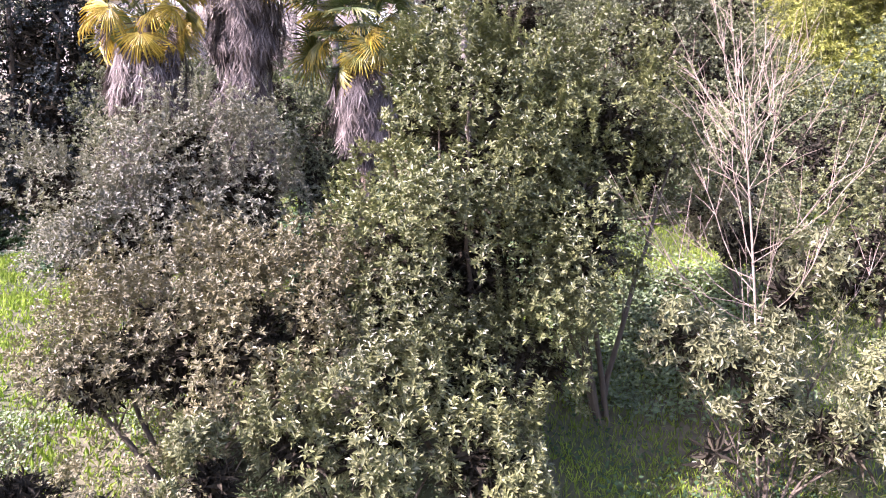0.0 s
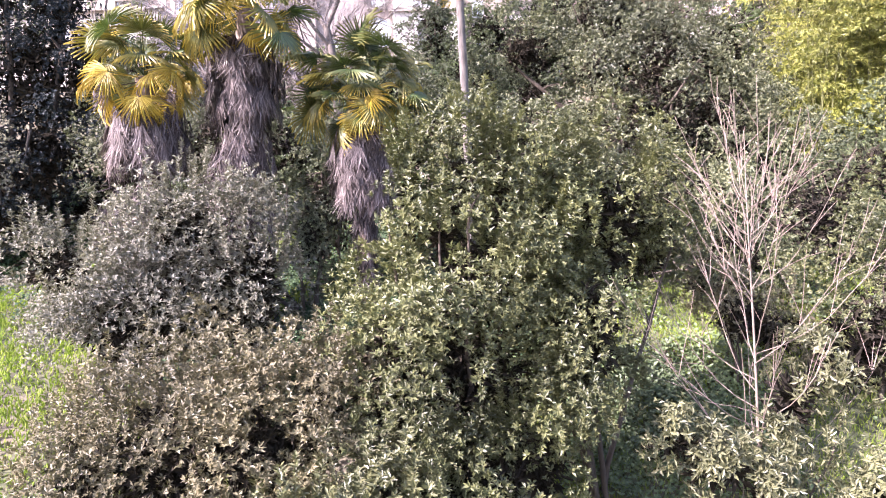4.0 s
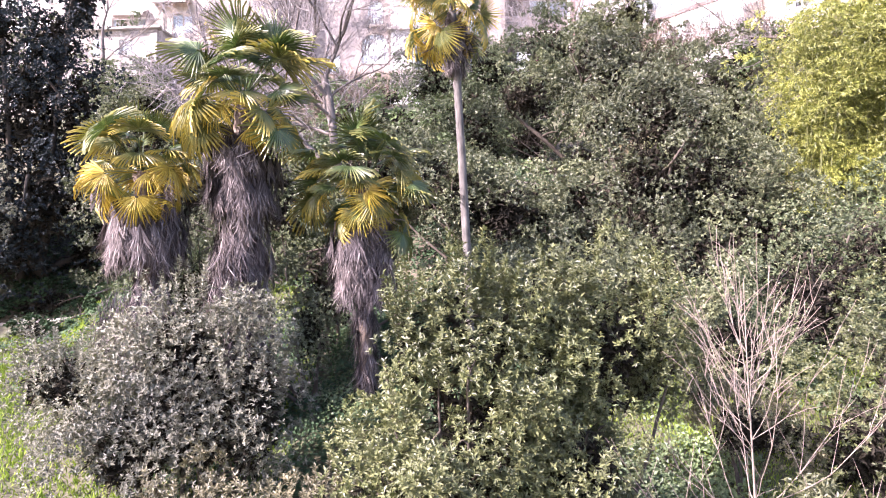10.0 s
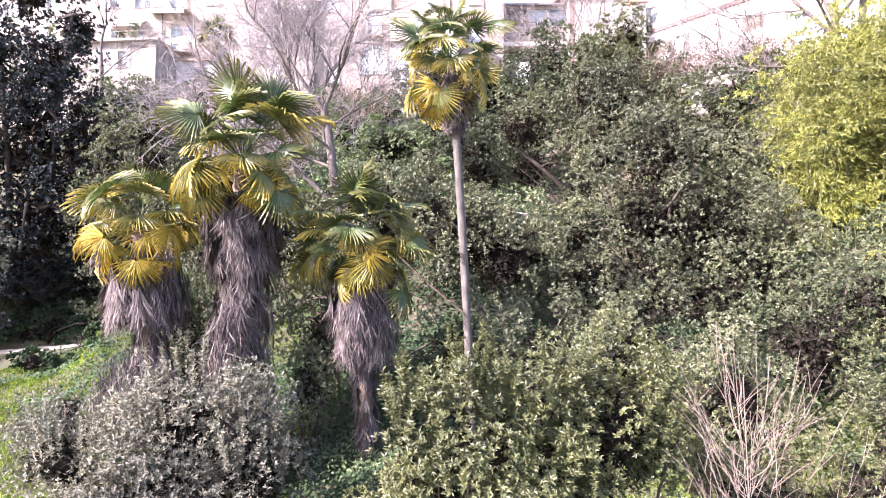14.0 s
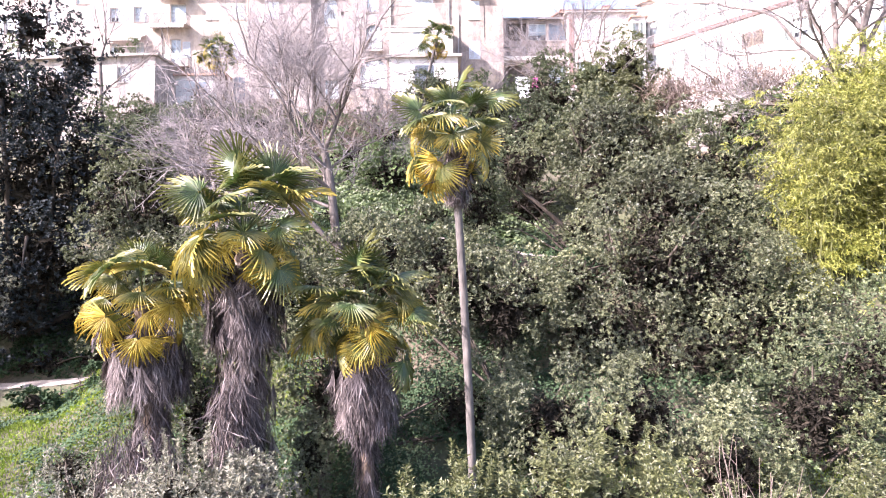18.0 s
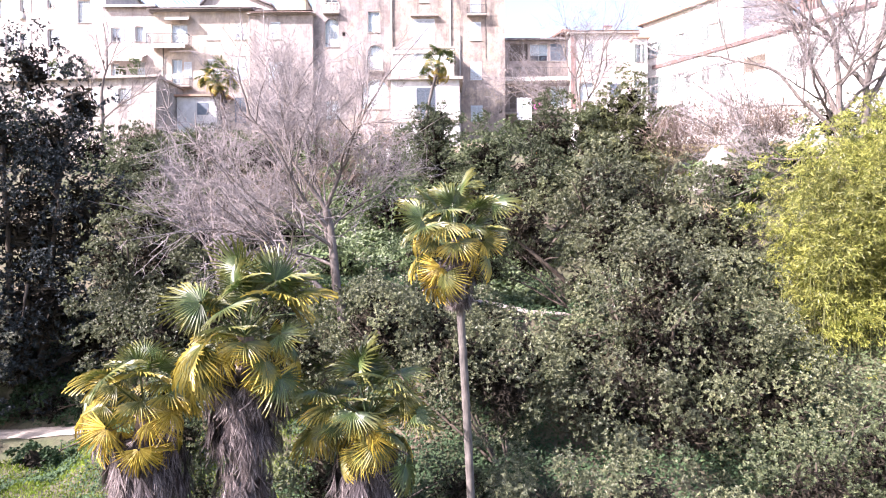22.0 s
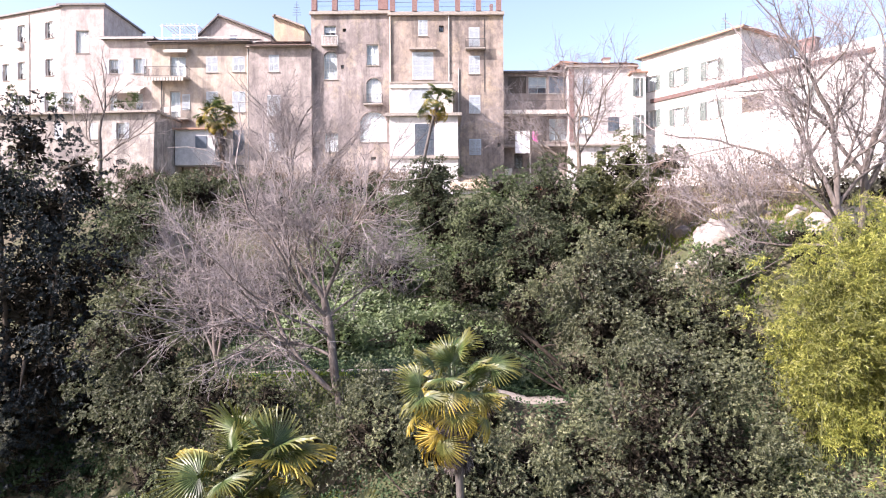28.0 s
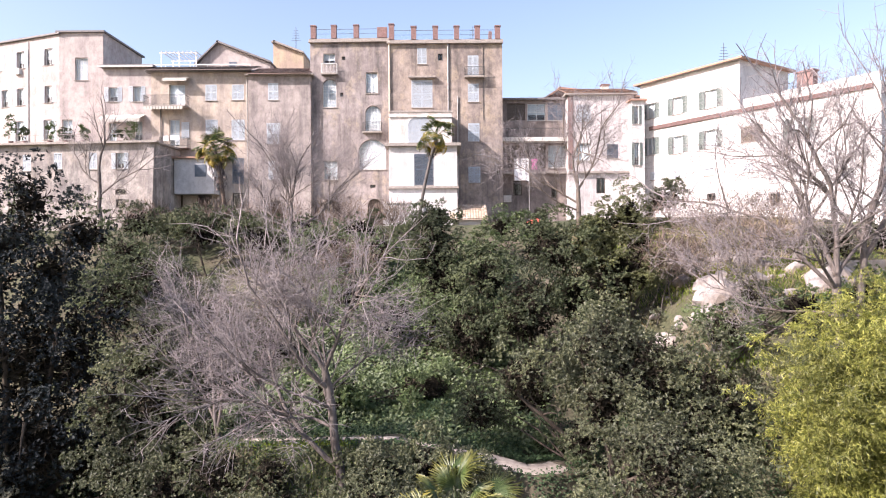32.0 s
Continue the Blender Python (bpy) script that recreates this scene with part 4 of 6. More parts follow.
bush("cypress_tree", "tall pointed olive-green evergreen before the white house",
     [(9.9, 35.4, 18.3, 1.1, 0.9, 2.0), (8.7, 35.6, 17.6, 1.1, 0.9, 1.8), (7.9, 35.4, 16.8, 1.2, 1.0, 1.9), (10.6, 35.6, 16.4, 1.3, 1.1, 2.2), (9.2, 34.8, 15.6, 2.2, 1.3, 2.0)], LAUREL, 1350, 13, 0.36, 0.12, 0.05, 8, 6, category="tree", group="evergreen trees", up=1.1, trunk_r=0.1)
bush("upper_shrub", "green shrub at the foot of the houses", [(4.2, 48.0, 18.4, 1.6, 1.4, 1.4), (6.6, 48.5, 18.2, 1.8, 1.4, 1.3), (2.6, 46.0, 16.8, 1.7, 1.2, 1.2), (1.4, 44.0, 15.8, 1.6, 1.2, 1.2)], HERB, 330, 12, 0.5, 0.16, 0.07, 8, 5, up=0.5)
bush("upper_hedge", "mixed hedge below the ochre houses", [(-17.5, 48.0, 18.2, 2.6, 1.6, 1.6), (-13.4, 48.0, 17.6, 2.8, 1.6, 1.5), (-22.0, 46.0, 16.6, 3.0, 1.8, 2.0), (-20.0, 43.0, 14.2, 3.2, 2.0, 2.4), (-25.5, 47.0, 18.0, 2.4, 1.6, 2.0), (-29.5, 45.0, 18.0, 3.0, 2.0, 3.2)],
     DEEP_GREEN, 600, 13, 0.55, 0.18, 0.075, 8, 8, up=0.4)
bush("house_bush", "round evergreen bush before the white house", [(19.0, 55.0, 21.0, 1.4, 1.2, 1.2), (17.9, 54.6, 20.6, 1.0, 1.0, 1.0)], HEDGE, 200, 12, 0.45, 0.18, 0.07, 8, 5, up=0.4)
bush("terrace_bush", "grey shrub on the rocky terrace", [(13.2, 28.8, 14.6, 0.8, 0.7, 1.0)], GREY_LEAF, 70, 11, 0.32, 0.11, 0.045, 8, 4, up=0.4)


bush("path_shrub", "evergreen shrub hiding the path's edge", [(-8.4, 24.4, 8.6, 1.6, 1.0, 1.5), (-10.6, 24.8, 7.6, 1.6, 1.2, 1.8), (-6.4, 24.0, 8.65, 1.3, 0.8, 1.2)], HEDGE, 260, 13, 0.45, 0.11, 0.046, 8, 6, up=0.4)
bush("path_shrub", "leafy shrub between the path and the bare tree", [(-2.4, 23.6, 8.85, 1.3, 0.7, 0.95), (-0.6, 24.0, 8.9, 1.4, 0.8, 1.2), (0.8, 24.0, 8.4, 1.0, 0.7, 1.0)], HEDGE, 240, 13, 0.42, 0.11, 0.046, 8, 6, up=0.4)
bush("path_shrub", "dark shrub on the shaded bank", [(-10.6, 24.0, 5.6, 1.5, 1.2, 1.6), (-9.0, 21.5, 5.0, 1.5, 1.3, 1.6)], DEEP_GREEN, 260, 13, 0.45, 0.11, 0.046, 8, 6, up=0.4)


bush("path_shrub", "evergreen shrub overhanging the dusty path", [(5.2, 25.6, 9.4, 1.2, 0.8, 1.2), (1.4, 26.8, 10.2, 1.3, 1.0, 1.5), (3.6, 28.0, 10.6, 1.6, 1.0, 1.4)], DEEP_GREEN, 260, 13, 0.42, 0.11, 0.046, 8, 6, up=0.4)
bush("path_shrub", "small shrub beside the dusty path", [(1.5, 23.5, 8.4, 0.75, 0.6, 0.8), (0.6, 23.6, 8.6, 0.8, 0.6, 0.9), (2.6, 20.9, 7.3, 1.3, 0.9, 1.4), (4.3, 21.3, 7.5, 1.3, 0.9, 1.4), (1.0, 21.0, 7.4, 1.2, 0.9, 1.3)], HEDGE, 360, 13, 0.4, 0.11, 0.046, 8, 7, up=0.4)


# ---- bamboo ----
def bamboo_clump(label, x0, x1, y0, y1, k, height):
    """Canes that arch over at the tip, each hung with flat drooping sprays of narrow leaves."""
    gx0, gy0 = (x0 + x1) / 2, (y0 + y1) / 2
    gz0 = float(ground_z(gx0, gy0))
    th = tagged(empty("bamboo_clump", (gx0, gy0, gz0)), label, "bamboo", "bamboo clumps")
    lines, tips, ways = [], [], []
    for _ in range(k):
        x, y = rng.uniform(x0, x1), rng.uniform(y0, y1)
        z = float(ground_z(x, y))
        h = height * rng.uniform(0.62, 1.1)
        lean = rng.normal(size=2) * 0.8 + [-0.2, -0.6]
        t = np.linspace(0, 1, 9)
        p = np.stack([x - gx0 + lean[0] * t ** 2.4, y - gy0 + lean[1] * t ** 2.4, z - gz0 + h * (t - 0.1 * t ** 5)], axis=1)
        lines.append((p, np.linspace(0.017, 0.004, 9)))
        for f in rng.uniform(0.03, 1.0, 11) ** 0.8:
            q = np.array([np.interp(f, t, p[:, i]) for i in range(3)])
            az = rng.uniform(0, 6.283)
            out = unit(np.array([math.cos(az) - 0.15, math.sin(az) - 0.55, 0.0]))
            m = rng.integers(9, 17)
            u = rng.random(m)[:, None] ** 0.7
            reach = rng.uniform(0.45, 0.95)
            side = np.array([-out[1], out[0], 0])
            tips.append(q + out * reach * u + np.array([0, 0, 1.0]) * (0.22 * u - 0.5 * u ** 2) + side * rng.normal(size=(m, 1)) * 0.17 + rng.normal(size=(m, 3)) * 0.04)
            ways.append(unit(out + rng.normal(size=(m, 3)) * 0.35 + np.array([0, 0, -0.35]) - np.array([0, 0, 0.5]) * u))
    part("cane_stand", tubes("cane_stand", lines, BAMBOO_CULM, 5), None, th, "slender yellow-green canes")["kind"] = "stuff"
    a = shoot_leaves(np.concatenate(tips), np.concatenate(ways), 5, 0.165, 0.032, (12, 62), 1.1)
    part("foliage", leaves("foliage", *a[:5], BAMBOO), None, th)["kind"] = "stuff"


BAMBOO_CULM = plain_mat("bamboo_cane", (0.09, 0.10, 0.035), (0.18, 0.18, 0.07), 6.0, 0.45)
bamboo_clump("tall yellow-green bamboo thicket in full sun", 11.5, 13.2, 20.6, 23.0, 62, 6.4)
bamboo_clump("tall yellow-green bamboo thicket in full sun", 13.2, 15.6, 20.0, 23.0, 84, 6.8)
bamboo_clump("bright bamboo thicket at the slope's edge", 15.6, 18.5, 20.0, 23.0, 60, 6.6)


# ---- bare trees ----
def bare_tree(name, label, x, y, seedling, trunk_way, trunk_len, trunk_r, forks, depth, spread, ratio, kids, up, twigs, reach=0.7, bark=None, group="bare trees", lean=(0, 0, 0.12)):
    """A trunk, main limbs from its head (way, length, radius), then ever finer boughs and a haze of thin twigs."""
    gz = float(ground_z(x, y))
    th = tagged(empty(name, (x, y, gz)), label, "tree", group)
    global rng
    keep, rng = rng, np.random.default_rng(seedling)
    bark = bark or BARK_GREY
    head = np.array(trunk_way, float) / np.linalg.norm(trunk_way) * trunk_len
    trunk = bent((0, 0, -0.2), head, 0.0, 8, 0.12)
    part("trunk", tubes("trunk", [(trunk, np.linspace(trunk_r * 1.15, trunk_r * 0.85, 8))], bark, 10), None, th)
    mid, fine, ends = [], [], []
    for at, way, length, r in forks:
        s = trunk[-1] if at >= 1 else trunk[int(at * 7)]
        for lv, p, rad in limbs(s, way, length, r, depth, spread, ratio, kids, up):
            p = np.asarray(p)
            if lv == 0:
                part("limb", tubes("limb", [(p, rad)], bark, 8), None, th)
            elif lv <= 2:
                mid.append((p, rad))
            else:
                fine.append((p, rad))
            if lv >= 2:
                ends.append(p)
    a = np.array([e[0] for e in ends])
    b = np.array([e[-1] for e in ends])
    k = rng.integers(0, len(a), twigs)
    f = rng.random((twigs, 1))
    s = a[k] + (b[k] - a[k]) * f
    d = unit(unit(b[k] - a[k]) * 0.45 + rng.normal(size=(twigs, 3)) * 0.7 + np.array(lean) * 2.0)
    L = reach * rng.uniform(0.4, 1.2, (twigs, 1))
    e = s + d * L
    m = (s + e) / 2 + rng.normal(size=(twigs, 3)) * 0.06 * L
    fine += [(np.array(q), np.array([0.009, 0.0065, 0.004])) for q in np.stack([s, m, e], axis=1)]
    # twiglets on the twigs
    g = rng.integers(0, twigs, twigs)
    d2 = unit(d[g] + rng.normal(size=(twigs, 3)) * 0.6)
    t0 = m[g]
    t1 = t0 + d2 * L[g] * 0.55
    fine += [(np.array(q), np.array([0.006, 0.0035])) for q in np.stack([t0, t1], axis=1)]
    rng = keep
    part("bough_work", tubes("bough_work", mid, bark, 6), None, th)["kind"] = "stuff"
    part("twig_haze", tubes("twig_haze", fine, TWIG, 3), None, th, "fine bare grey twigs")["kind"] = "stuff"
    return th


UPRIGHT = [(1, (0.05, 0.0, 1), 2.7, 0.08), (0.8, (-0.5, 0.1, 0.9), 2.4, 0.06), (0.7, (0.5, -0.1, 0.9), 2.0, 0.07), (1, (0.1, 0.5, 0.9), 1.8, 0.06)]
bare_tree("bare_tree", "wide leafless tree with a tangle of grey twigs", -3.75, 24.1, 11, (-0.13, 0, 1), 4.9, 0.16,
          [(1, (-0.35, 0.1, 1), 2.3, 0.095), (0.36, (-0.85, -0.1, 0.7), 2.9, 0.11), (0.6, (-0.95, 0.2, 0.4), 2.1, 0.07), (1, (0.25, 0.1, 1), 2.3, 0.085), (0.9, (0.8, 0.1, 0.65), 1.7, 0.05), (0.95, (-0.75, -0.35, 0.7), 2.9, 0.085), (0.9, (-0.2, 0.7, 0.7), 2.4, 0.065), (0.8, (-0.6, -0.5, 0.6), 2.4, 0.06), (0.5, (-0.25, 0.15, 1), 2.6, 0.08)],
          4, 0.74, 0.77, (3, 4), 0.05, 3300, 0.7)
bare_tree("bare_tree", "tall leafless tree on the rocky terrace", 15.0, 25.0, 5, (-0.02, 0, 1), 3.6, 0.18,
          [(1, (0.0, 0, 1), 3.5, 0.12), (0.9, (-0.8, 0.0, 0.6), 3.2, 0.085), (1, (-0.4, 0.2, 0.9), 3.2, 0.1), (0.6, (-0.9, 0.2, 0.4), 2.9, 0.065), (1, (0.5, 0.1, 0.8), 2.4, 0.08), (0.95, (-0.6, -0.4, 0.7), 2.4, 0.07)],
          4, 0.68, 0.78, (3, 4), 0.04, 3000, 0.75)
bare_tree("bare_tree", "second leafless trunk on the rocky terrace", 15.9, 25.4, 15, (0.06, 0, 1), 4.4, 0.15,
          [(1, (0.1, 0, 1), 3.8, 0.14), (0.9, (0.6, 0.0, 0.8), 3.2, 0.11), (1, (-0.3, 0.3, 0.9), 2.6, 0.1)], 4, 0.62, 0.77, (3, 4), 0.06, 1500, 0.9)
bare_tree("bare_tree", "leafless shrubby tree on the upper bank", -13.0, 34.0, 41, (0.0, 0, 1), 1.6, 0.1, UPRIGHT, 4, 0.65, 0.74, (3, 4), 0.05, 1200, 0.8)
bare_tree("bare_tree", "low leafless tree full of purplish twigs", -9.0, 26.0, 31, (-0.1, 0, 1), 1.4, 0.1, UPRIGHT, 3, 0.65, 0.72, (3, 4), 0.05, 900, 0.7)
bare_tree("bare_tree", "slim leafless tree before the ochre houses", -27.6, 52.5, 21, (-0.02, 0, 1), 6.2, 0.17,
          [(1, (0.0, 0, 1), 2.4, 0.11), (0.9, (-0.8, 0.1, 0.6), 2.2, 0.08), (0.8, (0.75, 0.0, 0.7), 2.4, 0.08), (0.6, (-0.8, 0.1, 0.3), 1.8, 0.06), (0.5, (0.8, 0.1, 0.4), 1.6, 0.06)], 3, 0.6, 0.8, (3, 4), 0.06, 900, 1.1)
bare_tree("bare_tree", "pale leafless tree before the small houses", 10.6, 51.5, 8, (-0.03, 0, 1), 3.6, 0.19,
          [(1, (-0.25, 0, 1), 3.1, 0.11), (1, (0.6, 0.1, 0.8), 3.1, 0.1), (0.8, (-0.85, 0.1, 0.7), 3.3, 0.09), (1, (0.1, -0.3, 0.9), 2.6, 0.08), (0.6, (-0.9, -0.1, 0.5), 2.8, 0.07)], 4, 0.7, 0.8, (3, 4), 0.03, 2000, 1.0, bark=BARK_PALE)
bare_tree("bare_tree", "leafless tree in front of the old tower house", -11.6, 49.0, 4, (0.02, 0, 1), 2.6, 0.17,
          [(1, (0.0, 0, 1), 2.8, 0.12), (0.8, (-0.6, 0.1, 0.8), 2.6, 0.1), (0.8, (0.6, 0.1, 0.8), 2.6, 0.1), (1, (0.1, -0.4, 0.9), 2.2, 0.08), (1, (-0.2, 0.4, 0.9), 2.2, 0.08)], 4, 0.58, 0.8, (3, 4), 0.1, 2000, 1.1)


def sapling(label, x, y, height, seedling):
    """A young tree without leaves: a straight pale stem and a thinner one, long low side shoots that sweep up, a broom of shoots at the head."""
    global rng
    keep, rng = rng, np.random.default_rng(seedling)
    gz = float(ground_z(x, y))
    th = tagged(empty("bare_sapling", (x, y, gz)), label, "tree", "saplings")
    t = np.linspace(0, 1, 14)
    fine = []
    for dx, hh, r in ((0.0, height, 0.027), (-0.22, height * 0.55, 0.011)):
        main = np.stack([dx * (1 - 0.6 * t) + 0.04 * np.sin(t * 5 + dx * 9) - 0.16 * t, 0.04 * np.cos(t * 4), t * hh - 0.15], axis=1)
        part("stem", tubes("stem", [(main, r * (1 - t * 0.82))], BARK_PALE, 8), None, th)
        if dx:
            continue
        shoots = [(rng.uniform(0.26, 0.55), rng.uniform(1.8, 3.2), rng.uniform(0.55, 0.95), 0.0072) for _ in range(13)]
        shoots += [(rng.uniform(0.62, 0.86), rng.uniform(0.9, 1.9), rng.uniform(0.25, 0.85), 0.0055) for _ in range(30)]
        for i, (f, L, flat, r0) in enumerate(shoots):
            s = np.array([np.interp(f, t, main[:, k]) for k in range(3)])
            az = i * 2.39996 + rng.normal() * 0.3
            out = np.array([math.cos(az), math.sin(az) * 0.7, 0])
            u = np.linspace(0, 1, 8)[:, None]
            p = s + out * L * flat * u ** 0.8 + np.array([0, 0, 1.0]) * L * ((0.9 - 0.55 * flat) * u + 0.3 * u ** 2) + np.cumsum(rng.normal(size=(8, 3)) * 0.014, axis=0)
            part("branch", tubes("branch", [(p, np.linspace(r0, 0.0026, 8))], BARK_PALE, 6), None, th)
            for _ in range(7 if i < 12 else 4):
                j = rng.integers(2, 7)
                w = unit(out * rng.uniform(0.1, 0.9) + rng.normal(size=3) * 0.35 + [0, 0, 0.85])
                fine.append((bent(p[j], p[j] + w * L * rng.uniform(0.15, 0.42), 0.02, 5, 0.1), np.linspace(0.0038, 0.002, 5)))
    part("twig_haze", tubes("twig_haze", fine, TWIG_RED, 4), None, th, "thin reddish twigs")["kind"] = "stuff"
    rng = keep


TWIG_RED = bark_mat("reddish_twig", (0.20, 0.145, 0.13), (0.34, 0.27, 0.245), 18.0)
sapling("slender pale sapling with upright bare branches", 3.98, 8.5, 6.2, 3)


# ---- scrub, rocks, upper bank ----
def scrub(name, label, lobes, k, length, width, material, way=(0, 0, 0.6)):
    """Leafless scrub: a haze of thin crossing twigs."""
    lobes = np.asarray(lobes, float)
    o = np.array([lobes[0, 0], lobes[0, 1], float(ground_z(lobes[0, 0], lobes[0, 1]))])
    pick = rng.integers(0, len(lobes), k)
    p = lobes[pick, :3] + sphere_ways(k) * lobes[pick, 3:] * (rng.random(k) ** 0.4)[:, None] - o
    d = rng.normal(size=(k, 3)) * 0.6 + np.array(way)
    th = tagged(empty(name, tuple(o)), label, "scrub", "dry scrub")
    for i in range(6):
        lo = lobes[i % len(lobes)]
        foot = np.array([lo[0], lo[1], 0.0]) + rng.normal(size=3) * [lo[3] * 0.35, lo[4] * 0.35, 0]
        foot[2] = float(ground_z(foot[0], foot[1])) - 0.1
        part("stem", tubes("stem", [(bent(foot - o, lo[:3] + rng.normal(size=3) * lo[3:] * 0.4 - o, 0.1, 7, 0.15), np.linspace(width * 1.4, width * 0.4, 7))], BARK_GREY, 5), None, th)
    part("twig_tangle", leaves("twig_tangle", p, d, rng.normal(size=(k, 3)), length * rng.uniform(0.5, 1.3, k), np.full(k, width), material), None, th)["kind"] = "stuff"


scrub("dry_scrub", "reddish-brown leafless scrub below the villa", [(14.5, 40, 18.2, 3.0, 2.5, 1.6), (18.5, 41, 18.6, 3.2, 2.5, 1.7), (22.0, 43, 19.0, 3.0, 2.5, 1.5)], 3000, 0.9, 0.018, DRY_TWIG)
scrub("dry_scrub", "brown brambles on the rocky terrace", [(12.0, 34, 16.3, 2.2, 2.0, 1.1), (16.5, 34.5, 17.0, 2.6, 2.0, 1.0)], 2400, 0.8, 0.02, DRY_TWIG)
scrub("dry_scrub", "grey leafless scrub on the upper bank", [(-9.5, 40, 13.8, 2.6, 2.0, 1.8), (-12.5, 38, 12.4, 2.4, 2.0, 1.8), (-6.5, 43, 15.8, 2.6, 1.8, 1.6)], 4500, 0.9, 0.02, DRY_TWIG)
scrub("dry_scrub", "grey leafless scrub at the foot of the old houses", [(-14, 54, 19.6, 2.6, 1.5, 1.5), (-9, 55, 19.8, 2.6, 1.5, 1.6), (-19, 54, 19.6, 2.4, 1.5, 1.3), (-4.5, 55, 19.6, 2.0, 1.5, 1.2), (-24, 53, 19.4, 2.4, 1.5, 1.2)], 5200, 0.9, 0.022, DRY_TWIG, (0, 0, 1.0))
bush("foot_shrub", "mixed evergreen shrub at the foot of the old houses", [(-16.5, 52.5, 18.8, 2.0, 1.4, 1.2), (-11.6, 52.0, 18.6, 2.2, 1.4, 1.1), (-6.6, 52.0, 18.6, 2.0, 1.4, 1.1), (-21.5, 52.5, 18.8, 2.0, 1.4, 1.3), (-1.8, 53.0, 18.8, 1.6, 1.2, 1.0)], DEEP_GREEN, 420, 13, 0.5, 0.16, 0.07, 8, 6, up=0.4)
bush("foot_shrub", "olive-green shrub growing against the old houses", [(-23.5, 50.5, 18.9, 2.2, 1.3, 1.4), (-19.4, 50.5, 18.9, 2.0, 1.2, 1.2), (-15.2, 50.2, 18.5, 1.8, 1.2, 1.1)], HEDGE, 420, 13, 0.45, 0.15, 0.065, 8, 6, up=0.4)
scrub("far_wood", "brownish leafless wood on the hill behind the villa", [(50, 88, 28, 9, 5, 10), (61, 90, 30, 9, 5, 11), (43, 90, 27, 7, 5, 8)], 6400, 2.2, 0.06, DRY_TWIG, (0, 0, 0.9))
scrub("vine_tangle", "dead vine stems hanging under the palms", [(-6.0, 12.7, 4.6, 0.9, 0.5, 1.0), (-4.3, 12.9, 5.0, 0.5, 0.4, 1.6)], 4200, 0.45, 0.007, FAN_DEAD, (0, 0, -1.6))
bush("bramble_mound", "brown half-dead brambles mounded behind the sapling", [(5.0, 11.2, 3.0, 0.9, 0.6, 0.7), (4.4, 11.4, 3.6, 0.5, 0.4, 0.5)], BROWN_LEAF, 110, 11, 0.24, 0.06, 0.025, 7, 5, up=0.4, trunk_r=0.02)
bush("bank_shrub", "bright green shrub on the sunny bank", [(-3.0, 36.5, 13.0, 2.6, 1.6, 1.5), (0.2, 36.0, 12.4, 2.2, 1.5, 1.6), (-5.4, 38.5, 14.0, 2.0, 1.6, 1.4)], HERB, 420, 12, 0.5, 0.14, 0.08, 8, 6, up=0.4)
bush("bank_shrub", "olive-green shrub on the upper slope", [(-9.0, 35.0, 11.6, 2.4, 1.8, 1.6), (-12.4, 34.0, 10.8, 2.2, 1.8, 2.0)], HEDGE, 330, 12, 0.5, 0.13, 0.055, 8, 6, up=0.4)
bush("bank_shrub", "sunlit green shrub above the upper path", [(-5.0, 30.8, 10.2, 1.8, 1.2, 0.9), (-1.0, 31.2, 10.3, 2.0, 1.3, 1.0)], HERB, 260, 12, 0.5, 0.13, 0.055, 8, 6, up=0.4)
bush("bank_shrub", "mixed green shrub near the old houses", [(-8.5, 47.0, 17.2, 2.4, 1.6, 1.3), (-4.6, 46.0, 16.8, 2.2, 1.6, 1.2)], HERB, 260, 12, 0.5, 0.15, 0.08, 8, 5, up=0.4)
bush("terrace_shrub", "yellow-green shrub at the edge of the terrace", [(11.6, 27.4, 13.4, 1.6, 1.2, 1.0), (14.4, 26.6, 14.4, 1.4, 1.0, 0.9), (17.4, 27.0, 14.8, 1.6, 1.2, 0.9)], HERB, 240, 12, 0.42, 0.12, 0.06, 8, 5, up=0.4)
bush("terrace_shrub", "grey-green shrub on the dry terrace", [(19.5, 33.0, 17.0, 1.8, 1.4, 1.2), (22.5, 34.0, 17.4, 1.8, 1.4, 1.3)], GREY_LEAF, 170, 12, 0.42, 0.14, 0.06, 8, 5, up=0.4)


def rock(label, x, y, sx, sy, sz, seedling, z=None):
    bm = bmesh.new()
    bmesh.ops.create_icosphere(bm, subdivisions=2, radius=1.0)
    for v in bm.verts:
        n = noise.noise(v.co * 1.4 + Vector((seedling * 3.1, 0, 0))) * 0.35 + noise.noise(v.co * 4.0 + Vector((0, seedling, 0))) * 0.12
        c = v.co.copy()
        for k in range(7):
            a = Vector((math.sin(k * 2.1 + seedling), math.cos(k * 1.3 + seedling * 2.0), math.sin(k * 0.9 + seedling * 1.7))).normalized()
            over = c.dot(a) - 0.62
            if over > 0:
                c -= a * over
        v.co = Vector((c.x * sx, c.y * sy, max(c.z, -0.5) * sz)) * (1 + n * 0.6)
    me = bpy.data.meshes.new("rock")
    bm.to_mesh(me)
    bm.free()
    me.materials.append(ROCK)
    ob = new("rock", me)
    ob.location = (x, y, float(ground_z(x, y)) + sz * 0.3)
    tagged(ob, label, "rock", "rocks")


